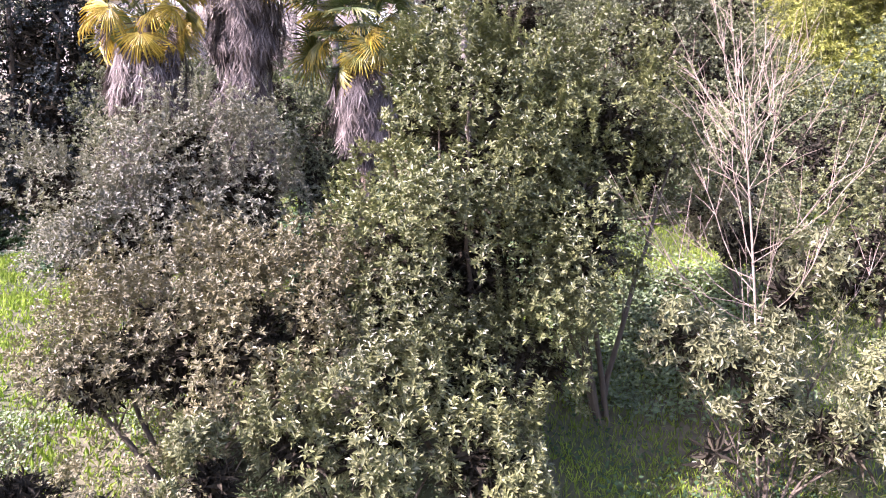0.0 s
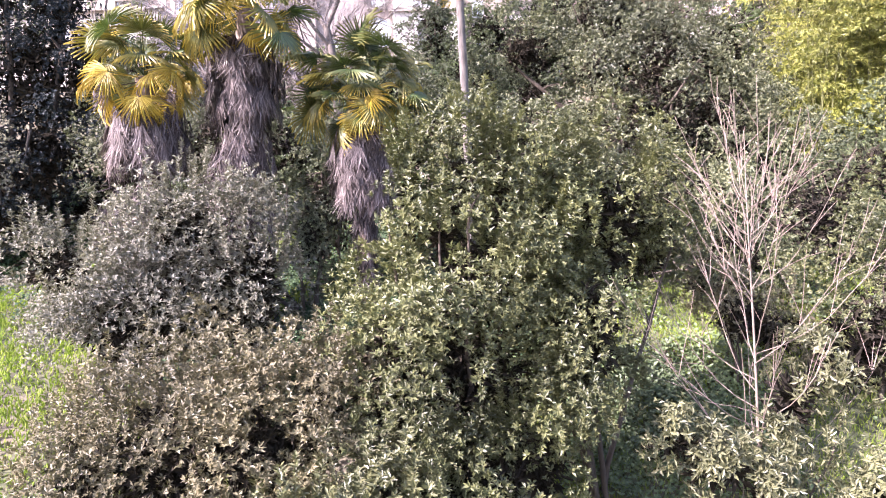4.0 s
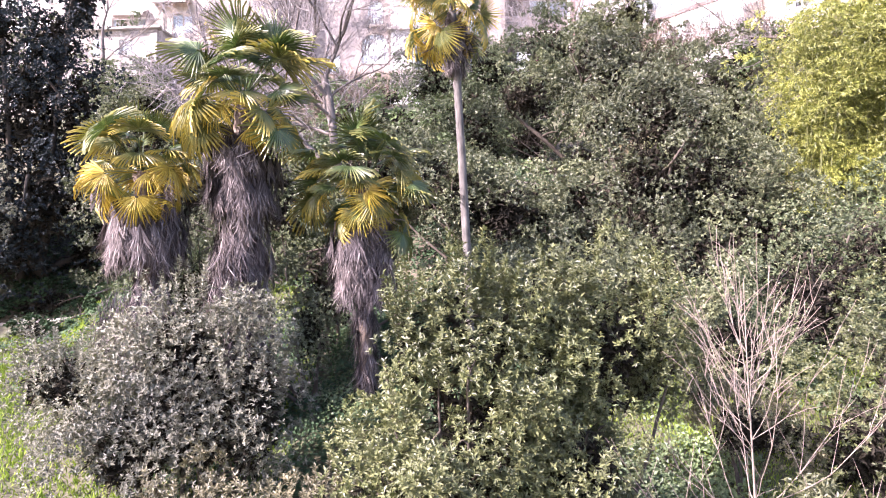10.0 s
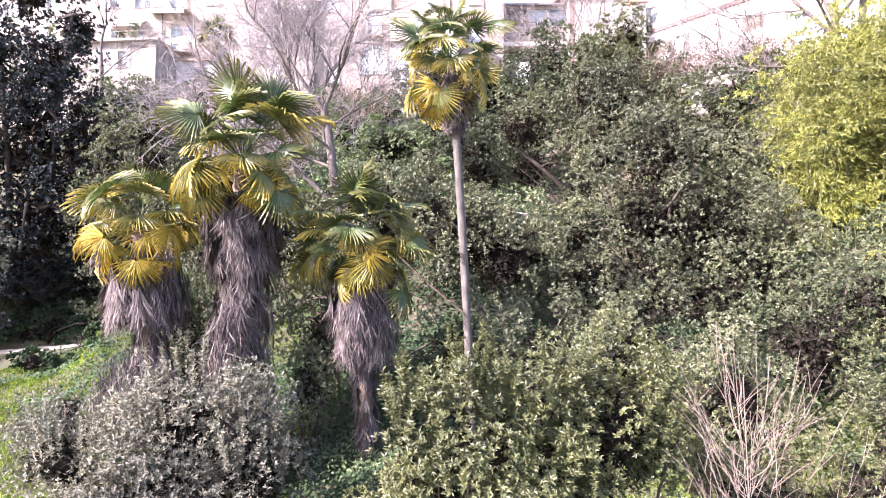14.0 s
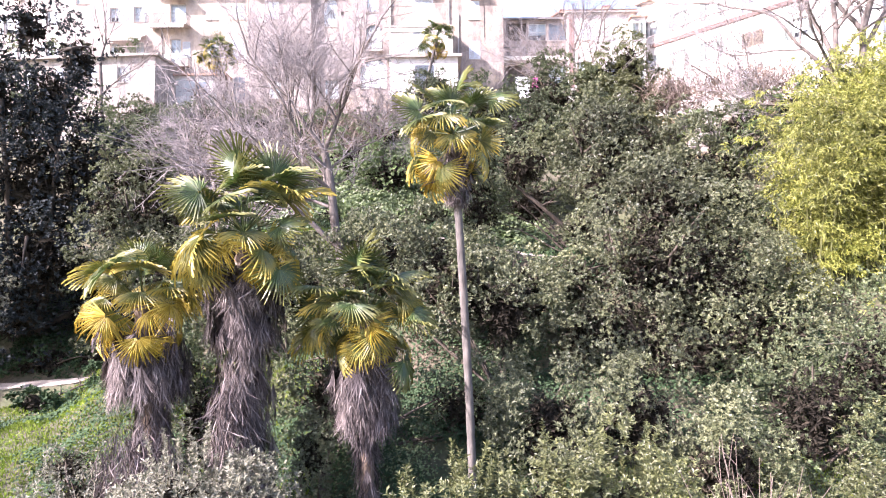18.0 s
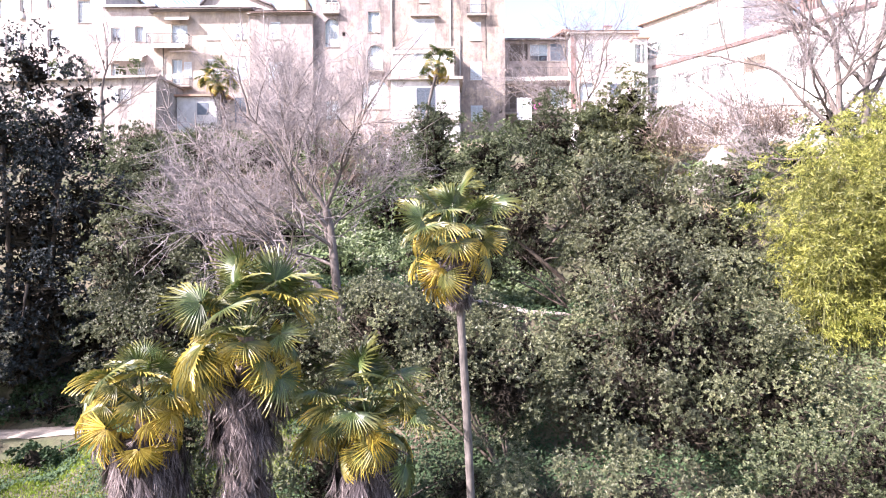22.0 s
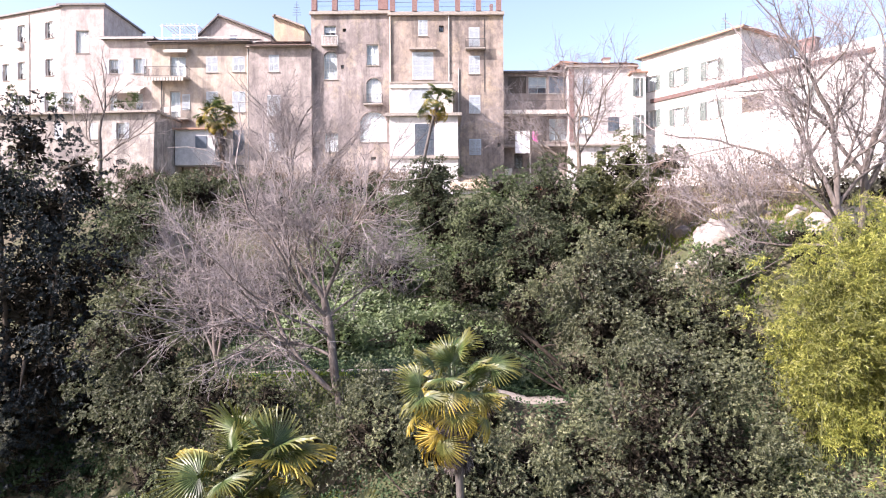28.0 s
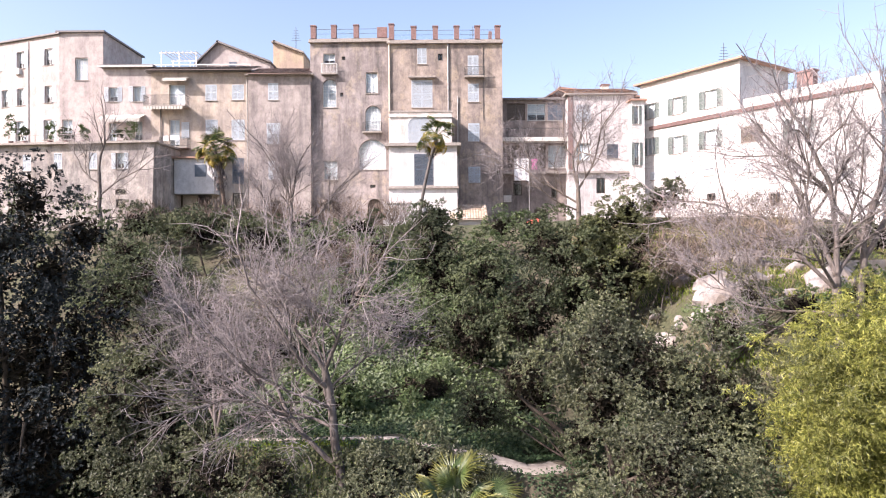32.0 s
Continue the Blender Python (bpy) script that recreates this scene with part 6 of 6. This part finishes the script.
annex_up = house("annex_upper", "white upper storey of the annex with a blind arch", (-5.24, 63.5), (0.8, 63.5), 24.0, 30.22, 2.65, PLASTER_FLAKED, [
    ("Sa", 1.76, 3.20, 2.41, 2.69)
], over=0.06, roof=STONE_LEDGE)
annex_low = house("annex", "white plastered annex projecting from the tower", (-5.14, 61.0), (1.24, 61.0), 17.5, 26.53, 5.1, PLASTER_WHITE, [
    ("G", 2.37, 5.39, 1.79, 2.95)
], over=0.35, roof=STONE_LEDGE, roof_t=0.28)
shed = house("garden_shed", "small white outbuilding with a pale clay roof", (0.59, 60.0), (3.86, 60.0), 17.0, 19.65, 3.0, PLASTER_WHITE, [
    ("D", 0.16, 1.42, 0.62, 1.14)
], over=0.05, roof_t=0.05)
low_house = house("low_house", "low brown house with two deep open galleries", (6.13, 68.5), (13.06, 68.5), 18.0, 32.48, 9.0, PLASTER_SHADE, [
    ("D", 1.13, 4.50, 0.89, 1.54), ("D", 1.37, 1.66, 0.53, 1.07), ("D", 3.32, 1.16, 1.24, 1.89),
    ("D", 5.10, 4.23, 0.59, 1.18), ("D", 0.54, 12.37, 1.89, 1.78), ("P", 2.67, 12.35, 1.89, 1.78),
    ("G", 4.80, 12.34, 1.89, 1.78), ("D", 0.54, 7.40, 1.89, 2.37), ("D", 2.67, 7.38, 1.89, 2.37),
    ("P", 4.80, 7.37, 1.89, 2.37)
], roof=SLATE, over=0.4)
pink_house = house("white_house", "faded white house with red brick edge and clay roof", (12.77, 67.0), (19.49, 67.0), 18.0, 32.61, 9.0, PLASTER_PINK, [
    ("S", 0.81, 11.90, 1.51, 1.74), ("P", 0.81, 7.85, 1.51, 1.85), ("G", 3.94, 8.12, 1.16, 1.45),
    ("D", 2.84, 4.54, 0.93, 1.56)
], over=0.35)
link_house = house("link_house", "narrow white link between two houses", (18.97, 66.0), (20.28, 66.0), 18.0, 31.77, 5.0, PLASTER_WHITE, [
    ("O", 0.28, 11.44, 0.46, 1.82), ("O", 0.28, 7.27, 0.51, 2.28)
], leaf=SHUTTER_GREEN, roof=TILE)
villa_low = house("white_villa", "large white villa with grey-green shutters and brick band", (20.48, 68.0), (32.87, 49.2), 18.5, 29.18, 9.0, PLASTER_WHITE, [
    ("O", 0.84, 7.92, 1.0, 1.75), ("O", 4.0, 7.68, 1.1, 1.7), ("O", 7.55, 7.69, 1.2, 1.7),
    ("B", 11.17, 7.74, 2.06, 1.40), ("O", 15.7, 7.47, 1.25, 1.6), ("S", 1.23, 5.35, 0.63, 0.81),
    ("S", 4.10, 5.19, 0.72, 0.83), ("S", 7.44, 5.17, 0.95, 0.85), ("S", 11.38, 5.08, 0.96, 0.80),
    ("D", 7.68, 2.77, 0.89, 0.69), ("D", 13.83, 1.92, 0.89, 1.07)
], leaf=SHUTTER_GREEN, roof=WHITE_STONE, over=0.02)

# -- top storey of the villa, brick band
villa_h = 4.37
villa_top = house("villa_top_storey", "white top storey of the villa under a low roof", (20.48, 68.0), (26.6, 58.72), 29.38, 33.75, 8.0, PLASTER_WHITE, [
    ("O", 0.84, 0.75, 1.0, 1.55), ("O", 4.0, 0.66, 1.1, 1.65), ("O", 7.6, 0.57, 1.2, 1.7)
], leaf=SHUTTER_GREEN, roof=TILE, over=0.5)
BRICK_DARK = plain_mat("dark_red_brick", (0.095, 0.06, 0.055), (0.17, 0.105, 0.095), 9.0, 0.9, 0, 0.4)
villa_band = part("brick_band", boxes("brick_band", [(1.2, 22.0, -0.16, 0.0, 10.42, 10.8)], BRICK_DARK), None, villa_low, "red brick string course")
part("cornice", boxes("cornice", [(-0.3, 11.3, -0.4, 0.0, villa_h - 0.02, villa_h + 0.16)], STONE_LEDGE), None, villa_top)
part("parapet", boxes("parapet", [(11.4, 22.4, 0.02, 0.25, 10.86, 11.6)], PLASTER_WHITE), None, villa_low)
part("chimney", boxes("chimney", [(14.6, 16.0, 3.0, 3.8, 10.8, 13.6), (14.5, 16.1, 2.9, 3.9, 13.6, 13.75)], BRICK_RED), None, villa_low, "red brick chimney stack")

# -- cream house and terrace
pipe(left_wing, 12.87, 9.0, 21.0)
ac = part("air_conditioner", boxes("air_conditioner", [(11.0, 11.8, -0.35, 0.0, 17.5, 18.1), (11.05, 11.5, -0.37, -0.35, 17.55, 18.05)], FRAME_WHITE), None, left_wing, "white air conditioner box")
part("buttress", raw_mesh("buttress", [(18.0, -0.8, 0), (18.9, -0.8, 0), (18.9, 0, 0), (18.0, 0, 0), (18.2, -0.1, 9.0), (18.88, -0.1, 9.0), (18.88, 0, 9.0), (18.2, 0, 9.0)],
     [(0, 1, 5, 4), (1, 2, 6, 5), (2, 3, 7, 6), (3, 0, 4, 7), (4, 5, 6, 7)], PLASTER_TERRACE), None, terrace_house, "sloping masonry buttress")
part("terrace_edge", boxes("terrace_edge", [(-0.3, 19.3, -0.45, 0.1, 9.12, 9.32), (-0.3, 19.3, -0.3, -0.26, 10.0, 10.04)] + [(i * 0.9, i * 0.9 + 0.03, -0.29, -0.265, 9.3, 10.0) for i in range(22)], STONE_LEDGE), None, terrace_house)
aw = part("awning", raw_mesh("awning", [(0.1, 0, 11.9), (4.3, 0, 11.95), (4.3, -1.3, 11.35), (0.1, -1.3, 11.3), (0.1, -1.3, 11.1), (4.3, -1.3, 11.15)], [(0, 1, 2, 3), (3, 2, 5, 4)], AWNING), None, mid_house, "cream fabric awning with a hanging edge")
for i in range(14):
    part("awning_scallop", once("scallop", lambda: raw_mesh("awning_scallop", [(0, 0, 0), (0.28, 0, 0), (0.24, 0, -0.14), (0.04, 0, -0.14)], [(0, 1, 2, 3)], AWNING)), None, aw, loc=(0.12 + i * 0.3, -1.302, 11.12))
part("gutter", boxes("gutter", [(-0.4, 5.3, -0.5, -0.34, 16.72, 16.9)], ZINC), None, mid_house)


def pot_plant(label, x, y, z, r, h, leaf):
    th = tagged(empty("potted_plant", (x, y, z)), label, "plant", "potted plants")
    t = np.linspace(0, 1, 4)
    part("pot", tubes("pot", [(np.stack([0 * t, 0 * t, t * 0.4], 1), [0.15, 0.19, 0.22, 0.23])], BRICK_RED, 10), None, th, "clay pot")
    p, ax, _, _ = crown_shoots([(0, 0, 0.4 + h / 2, r, r, h / 2)], 170, 0.2, 0.5)
    part("foliage", leaves("foliage", *shoot_leaves(p, ax, 8, 0.16, 0.07)[:5], leaf), None, th)["kind"] = "stuff"


for i, (px, ph) in enumerate(((-44.0, 1.6), (-42.0, 2.4), (-40.6, 1.3), (-38.2, 1.8), (-36.6, 1.2), (-34.9, 1.5), (-31.4, 1.0), (-30.2, 1.7))):
    pot_plant("leafy green plant in a clay pot on the terrace", px, 63.4, 27.29, 0.45, ph, HERB if i % 2 else DEEP_GREEN)

# -- ochre house
railing(ochre_house, 4.2, 1.2, 1.0, (-0.28, 0, 13.07))
railing(ochre_house, 2.8, 0.9, 0.95, (1.15, 0, 8.94))
railing(ochre_house, 1.7, 0.7, 1.0, (1.2, 0, 5.3))
part("balcony_fringe", boxes("balcony_fringe", [(i * 0.3 - 0.2, i * 0.3 + 0.04, -1.19, -1.17, 12.62, 12.93) for i in range(13)], AWNING), None, ochre_house, "scalloped awning edge under the balcony")
part("awning", raw_mesh("awning", [(1.5, 0, 16.1), (3.9, 0, 16.1), (3.9, -0.8, 15.8), (1.5, -0.8, 15.8), (1.5, -0.8, 15.55), (3.9, -0.8, 15.55)], [(0, 1, 2, 3), (3, 2, 5, 4)], AWNING), None, ochre_house)
part("shutter", shutter_mesh(0.75, 1.6, SHUTTER_PALE), None, ochre_house, loc=(3.1, -0.06, 9.9))
part("lean_to", boxes("lean_to", [(2.95, 6.9, -1.6, 0.0, 4.1, 7.6)], PLASTER_WHITE), None, ochre_house, "white lean-to room")
part("lean_to_roof", boxes("lean_to_roof", [(1.2, 8.1, -1.9, 0.0, 7.6, 7.78)], TILE), None, ochre_house, "thin red clay roof edge")
part("lean_to_window", boxes("lean_to_window", [(5.0, 6.1, -1.66, -1.6, 5.8, 7.0)], SHUTTER_DARK), None, ochre_house)
part("laundry", boxes("laundry", [(1.6, 2.1, -0.93, -0.9, 9.5, 10.0), (2.3, 3.2, -0.94, -0.91, 9.6, 10.05)], CLOTH_WHITE), None, ochre_house, "white laundry on the balcony rail")
pipe(ochre_house, 9.8, 0.5, 16.5)
pipe(ochre_house, 1.0, 5.0, 13.0, material=IRON)
tile_roof(grey_house, 6.3, 4.6, 1.7, (0.0, -0.6, 16.25), piece_mat('dull_clay_roof_tile', (0.17, 0.115, 0.1), (0.28, 0.2, 0.175), (0.40, 0.31, 0.275)))
tile_roof(ochre_house, 10.6, 4.6, 1.5, (-0.4, -0.75, 16.7), TILE_BROWN)

# -- roofs behind
def gable(name, label, x0, x1, y0, y1, z0, zl, zr, peak_x, peak, material, roof_mat):
    th = tagged(empty(name, (x0, y0, z0)), label, "house", "hilltop houses")
    w, d = x1 - x0, y1 - y0
    px = peak_x - x0
    pts = [(0, zl - z0), (px, peak - z0), (w, zr - z0)]
    V = [(0, 0, 0), (w, 0, 0)] + [(x, 0, z) for x, z in pts] + [(0, d, 0), (w, d, 0)] + [(x, d, z) for x, z in pts]
    bm = bmesh.new()
    v = [bm.verts.new(p) for p in V]
    for f in ((0, 1, 4, 3, 2), (5, 7, 8, 9, 6), (0, 2, 7, 5), (1, 6, 9, 4), (0, 5, 6, 1)):
        bm.faces.new([v[i] for i in f])
    part("wall", bm, material, th)
    for (xa, za), (xb, zb) in zip(pts, pts[1:]):
        s = raw_mesh("roof", [(xa - 0.1, -0.4, za), (xb + 0.1, -0.4, zb), (xb + 0.1, d + 0.4, zb), (xa - 0.1, d + 0.4, za), (xa - 0.1, -0.4, za + 0.2), (xb + 0.1, -0.4, zb + 0.2), (xb + 0.1, d + 0.4, zb + 0.2), (xa - 0.1, d + 0.4, za + 0.2)],
                     [(0, 3, 2, 1), (4, 5, 6, 7), (0, 1, 5, 4), (1, 2, 6, 5), (2, 3, 7, 6), (3, 0, 4, 7)], roof_mat)
        part("roof", s, None, th)
    return th


g1 = gable("roof_dormer", "grey gabled roof house behind the roof terrace", -27.0, -18.9, 71.5, 78.0, 34.5, 37.2, 37.4, -24.6, 39.7, PLASTER_CREAM, SLATE)
for i in range(3):
    part("window", boxes("window", [(3.6 + i * 1.1, 4.4 + i * 1.1, -0.05, 0.05, 2.0 - i * 0.35, 3.1 - i * 0.45)], SHUTTER_DARK), None, g1)
gable("yellow_house", "small yellow house rising behind the roofs", -19.1, -15.7, 73.5, 79.0, 34.0, 40.2, 39.0, -18.9, 40.3, plaster_mat("yellow_plaster", (0.50, 0.40, 0.28), (0.44, 0.33, 0.26), (0.28, 0.23, 0.19)), STONE_LEDGE)
gable("red_roof_house", "brick house with a red tiled roof", 10.9, 21.2, 71.0, 78.0, 28.0, 33.0, 33.2, 12.6, 34.2, BRICK_RED, TILE)
chim = tagged(empty("chimney_stack", (17.4, 70.5, 33.2)), "pale chimney on the red tiled roof", "chimney", "chimneys")
part("shaft", boxes("shaft", [(-0.35, 0.35, -0.3, 0.3, -1.2, 1.2)], WHITE_STONE), None, chim)
part("cap", boxes("cap", [(-0.45, 0.45, -0.4, 0.4, 1.2, 1.35)], BRICK_RED), None, chim)
tile_roof(pink_house, 7.2, 4.5, 1.4, (-0.25, -0.35, 14.8), TILE)
part("brick_edge", boxes("brick_edge", [(-0.02, 0.5, -0.06, 0.0, 7.0, 14.5)], BRICK_RED), None, pink_house, "strip of exposed red brick")
part("string_course", boxes("string_course", [(0.0, 7.0, -0.35, 0.0, 6.6, 6.8)], STONE_LEDGE), None, pink_house)

# roof terrace with pergola
perg = tagged(empty("pergola", (-30.0, 69.6, 35.9)), "white metal pergola on the roof terrace", "pergola")
for x in (0.0, 1.9, 3.7):
    for y in (0.0, 3.0):
        part("post", once("perg_post", lambda: boxes("post", [(-0.05, 0.05, -0.05, 0.05, 0, 2.1)], FRAME_WHITE)), None, perg, loc=(x, y, 0))
for y in (0.0, 3.0):
    part("beam", once("perg_beam", lambda: boxes("beam", [(-0.2, 3.9, -0.04, 0.04, 2.1, 2.2)], FRAME_WHITE)), None, perg, loc=(0, y, 0))
for i in range(9):
    part("rafter", once("perg_raft", lambda: boxes("rafter", [(-0.03, 0.03, -0.3, 3.3, 2.2, 2.28)], FRAME_WHITE)), None, perg, loc=(0.1 + i * 0.45, 0, 0))
part("parapet_rail", boxes("parapet_rail", [(-1.0, 9.5, -0.3, -0.24, 0.75, 0.85), (-1.0, 9.5, -0.3, -0.24, 0.4, 0.45)] + [(-1 + i * 1.5, -0.95 + i * 1.5, -0.3, -0.24, 0, 0.8) for i in range(8)], FRAME_WHITE), None, perg)
ant = tagged(empty("roof_antenna", (-16.6, 73.8, 39.3)), "thin metal television antenna on the roof", "antenna", "antennas")
part("mast", tubes("mast", [([(0, 0, 0), (0, 0, 1.4), (0, 0, 2.9)], [0.04, 0.035, 0.025])], IRON, 6), None, ant)
for i in range(5):
    part("crossbar", boxes("crossbar", [(-0.5 + i * 0.06, 0.5 - i * 0.06, -0.015, 0.015, 1.3 + i * 0.28, 1.33 + i * 0.28)], IRON), None, ant)
copy_thing(ant, pose(20.3, 73, 33.0))
copy_thing(ant, pose(3.2, 70, 37.9))
copy_thing(ant, pose(26.6, 62.0, 33.4))

# -- tower
for th, w, xs, base in ((tower_left, 8.0, (0.35, 2.45, 4.75), 20.55), (tower_right, 11.55, (0.35, 2.6, 4.8, 6.95, 9.05, 11.1), 20.17)):
    for x in xs:
        tall = 1.25 if x > 0.4 or th is tower_left else 1.5
        m = part("merlon", once(("merlon", tall), lambda: boxes("merlon", [(-0.26, 0.26, -0.26, 0.26, 0, tall), (-0.31, 0.31, -0.31, 0.31, tall, tall + 0.1)], BRICK_RED)), None, th, "red brick pillar", loc=(x, 0.1, base))
    part("roof_rail", boxes("roof_rail", [(0.2, w - 0.2, 0.08, 0.11, base + 0.95, base + 0.98), (0.2, w - 0.2, 0.08, 0.11, base + 0.5, base + 0.52)], IRON), None, th)
    part("cornice", boxes("cornice", [(-0.12, w + 0.1, -0.3, 0.0, base - 0.45, base - 0.28)], STONE_LEDGE), None, th)
    for x0, x1 in zip(xs, xs[1:]):
        part("balustrade_pane", boxes("balustrade_pane", [(x0 + 0.32, x1 - 0.32, 0.12, 0.135, base + 0.1, base + 0.92)], GLASS), None, th, "clear glass balustrade").visible_shadow = False
part("merlon", boxes("merlon", [(6.9, 7.9, -0.16, 0.4, 20.55, 21.6)], BRICK_RED), None, tower_left, "broad red brick pillar")
part("merlon", boxes("merlon", [(10.3, 10.65, 1.6, 2.0, 20.17, 21.5)], BRICK_RED), None, tower_right)
railing(tower_left, 1.62, 0.45, 0.95, (1.17, 0, 16.94), FRAME_WHITE, 0.14)
railing(tower_left, 1.95, 0.55, 0.95, (5.4, 0, 10.94))
railing(tower_right, 2.0, 0.6, 0.9, (7.72, 0, 16.36))
part("hood", boxes("hood", [(2.06, 4.8, -0.4, 0.0, 16.25, 16.42)], STONE_LEDGE), None, tower_right, "stone hood over the window")
pipe(tower_right, 0.12, 8.0, 20.0, material=plain_mat("pale_pipe", (0.62, 0.52, 0.40), (0.72, 0.62, 0.50), 3.0, 0.6), r=0.09)
pipe(tower_right, 6.06, 12.6, 20.0, r=0.07)
pipe(tower_right, 7.0, 4.0, 14.4)
part("conduit", boxes("conduit", [(7.0, 7.06, -0.06, 0, 6.0, 13.5), (9.6, 9.64, -0.05, 0, 12.0, 19.8)], IRON), None, tower_right)
# -- annex
part("ledge", boxes("ledge", [(-0.15, 6.5, -0.25, 0.0, 5.08, 5.3)], STONE_LEDGE), None, annex_low, "grey stone string course")
part("base_wall", boxes("base_wall", [(-0.4, 3.2, -1.6, -0.02, 0.0, 3.6), (-0.45, 3.3, -1.7, -0.02, 3.6, 3.72)], PLASTER_WHITE), None, annex_low, "projecting white base wall")
part("cornice", boxes("cornice", [(-0.05, 6.08, -0.12, 0, 5.75, 5.87)], PLASTER_FLAKED), None, annex_up)
tile_roof(shed, 3.5, 3.0, 1.5, (-0.1, -0.4, 2.62), TILE_PALE)
# -- low house
part("gallery_slab", boxes("gallery_slab", [(-0.1, 6.95, -1.2, 0.0, 10.0, 10.4)], WHITE_STONE), None, low_house, "white concrete gallery slab")
part("gallery_slab", boxes("gallery_slab", [(0.0, 6.9, -0.8, 0.0, 6.7, 6.9)], STONE_LEDGE), None, low_house)
part("gallery_rail", boxes("gallery_rail", [(0.0, 6.9, -1.18, -1.1, 11.3, 11.35)] + [(i * 0.2, i * 0.2 + 0.025, -1.16, -1.13, 10.4, 11.3) for i in range(35)], IRON), None, low_house)
part("meter_box", boxes("meter_box", [(0.1, 0.9, -0.3, 0, 3.8, 4.5)], WHITE_STONE), None, low_house)


def hanging(label, w, h, x, y, z, material):
    """A cloth on a line: gently rippled sheet with thickness."""
    nx, nz = 12, 8
    V = [(w * i / nx, 0.05 * math.sin(i * 1.3) * (1 - k / nz * 0.3) + s * 0.012, -h * k / nz + 0.015 * math.sin(i * 0.9) * k / nz) for s in (0, 1) for k in range(nz + 1) for i in range(nx + 1)]
    F, o = [], (nx + 1) * (nz + 1)
    for k in range(nz):
        for i in range(nx):
            a = k * (nx + 1) + i
            F.append((a, a + nx + 1, a + nx + 2, a + 1))
            F.append((o + a, o + a + 1, o + a + nx + 2, o + a + nx + 1))
    ob = new("hanging_cloth", raw_mesh("hanging_cloth", V, F, material, True))
    ob.location = (x, y, z)
    return tagged(ob, label, "laundry", "laundry on the line")


hanging("white sheet hung out to dry on the gallery", 1.5, 2.25, 7.22, 66.9, 26.15, CLOTH_WHITE)
hanging("magenta towel hung on the washing line", 0.6, 1.1, 8.95, 66.9, 26.1, CLOTH_PINK)
line = tagged(empty("washing_line", (6.3, 66.92, 26.2)), "washing line with its pole before the gallery", "washing line")
part("cord", tubes("cord", [([(0, 0, 0), (3.2, 0, -0.05), (6.4, 0, 0.02)], [0.012] * 3)], IRON, 4), None, line)
part("pole", tubes("pole", [([(2.4, 0, 0), (2.42, 0, -3.5), (2.45, 0, -7.2)], [0.035] * 3)], ZINC, 6), None, line)
umb = tagged(empty("red_parasol", (8.2, 58.5, 19.1)), "faded red parasol in the garden", "parasol")
part("canopy", raw_mesh("canopy", [(1.3 * math.cos(i * 1.0472), 1.3 * math.sin(i * 1.0472), 0.0) for i in range(6)] + [(0, 0, 0.55)], [(i, (i + 1) % 6, 6) for i in range(6)], plain_mat("red_canvas", (0.55, 0.07, 0.05), (0.66, 0.12, 0.08), 3.0, 0.85)), None, umb)
part("pole", tubes("pole", [([(0, 0, -0.3), (0, 0, 0.2), (0, 0, 0.5)], [0.03] * 3)], ZINC, 6), None, umb)
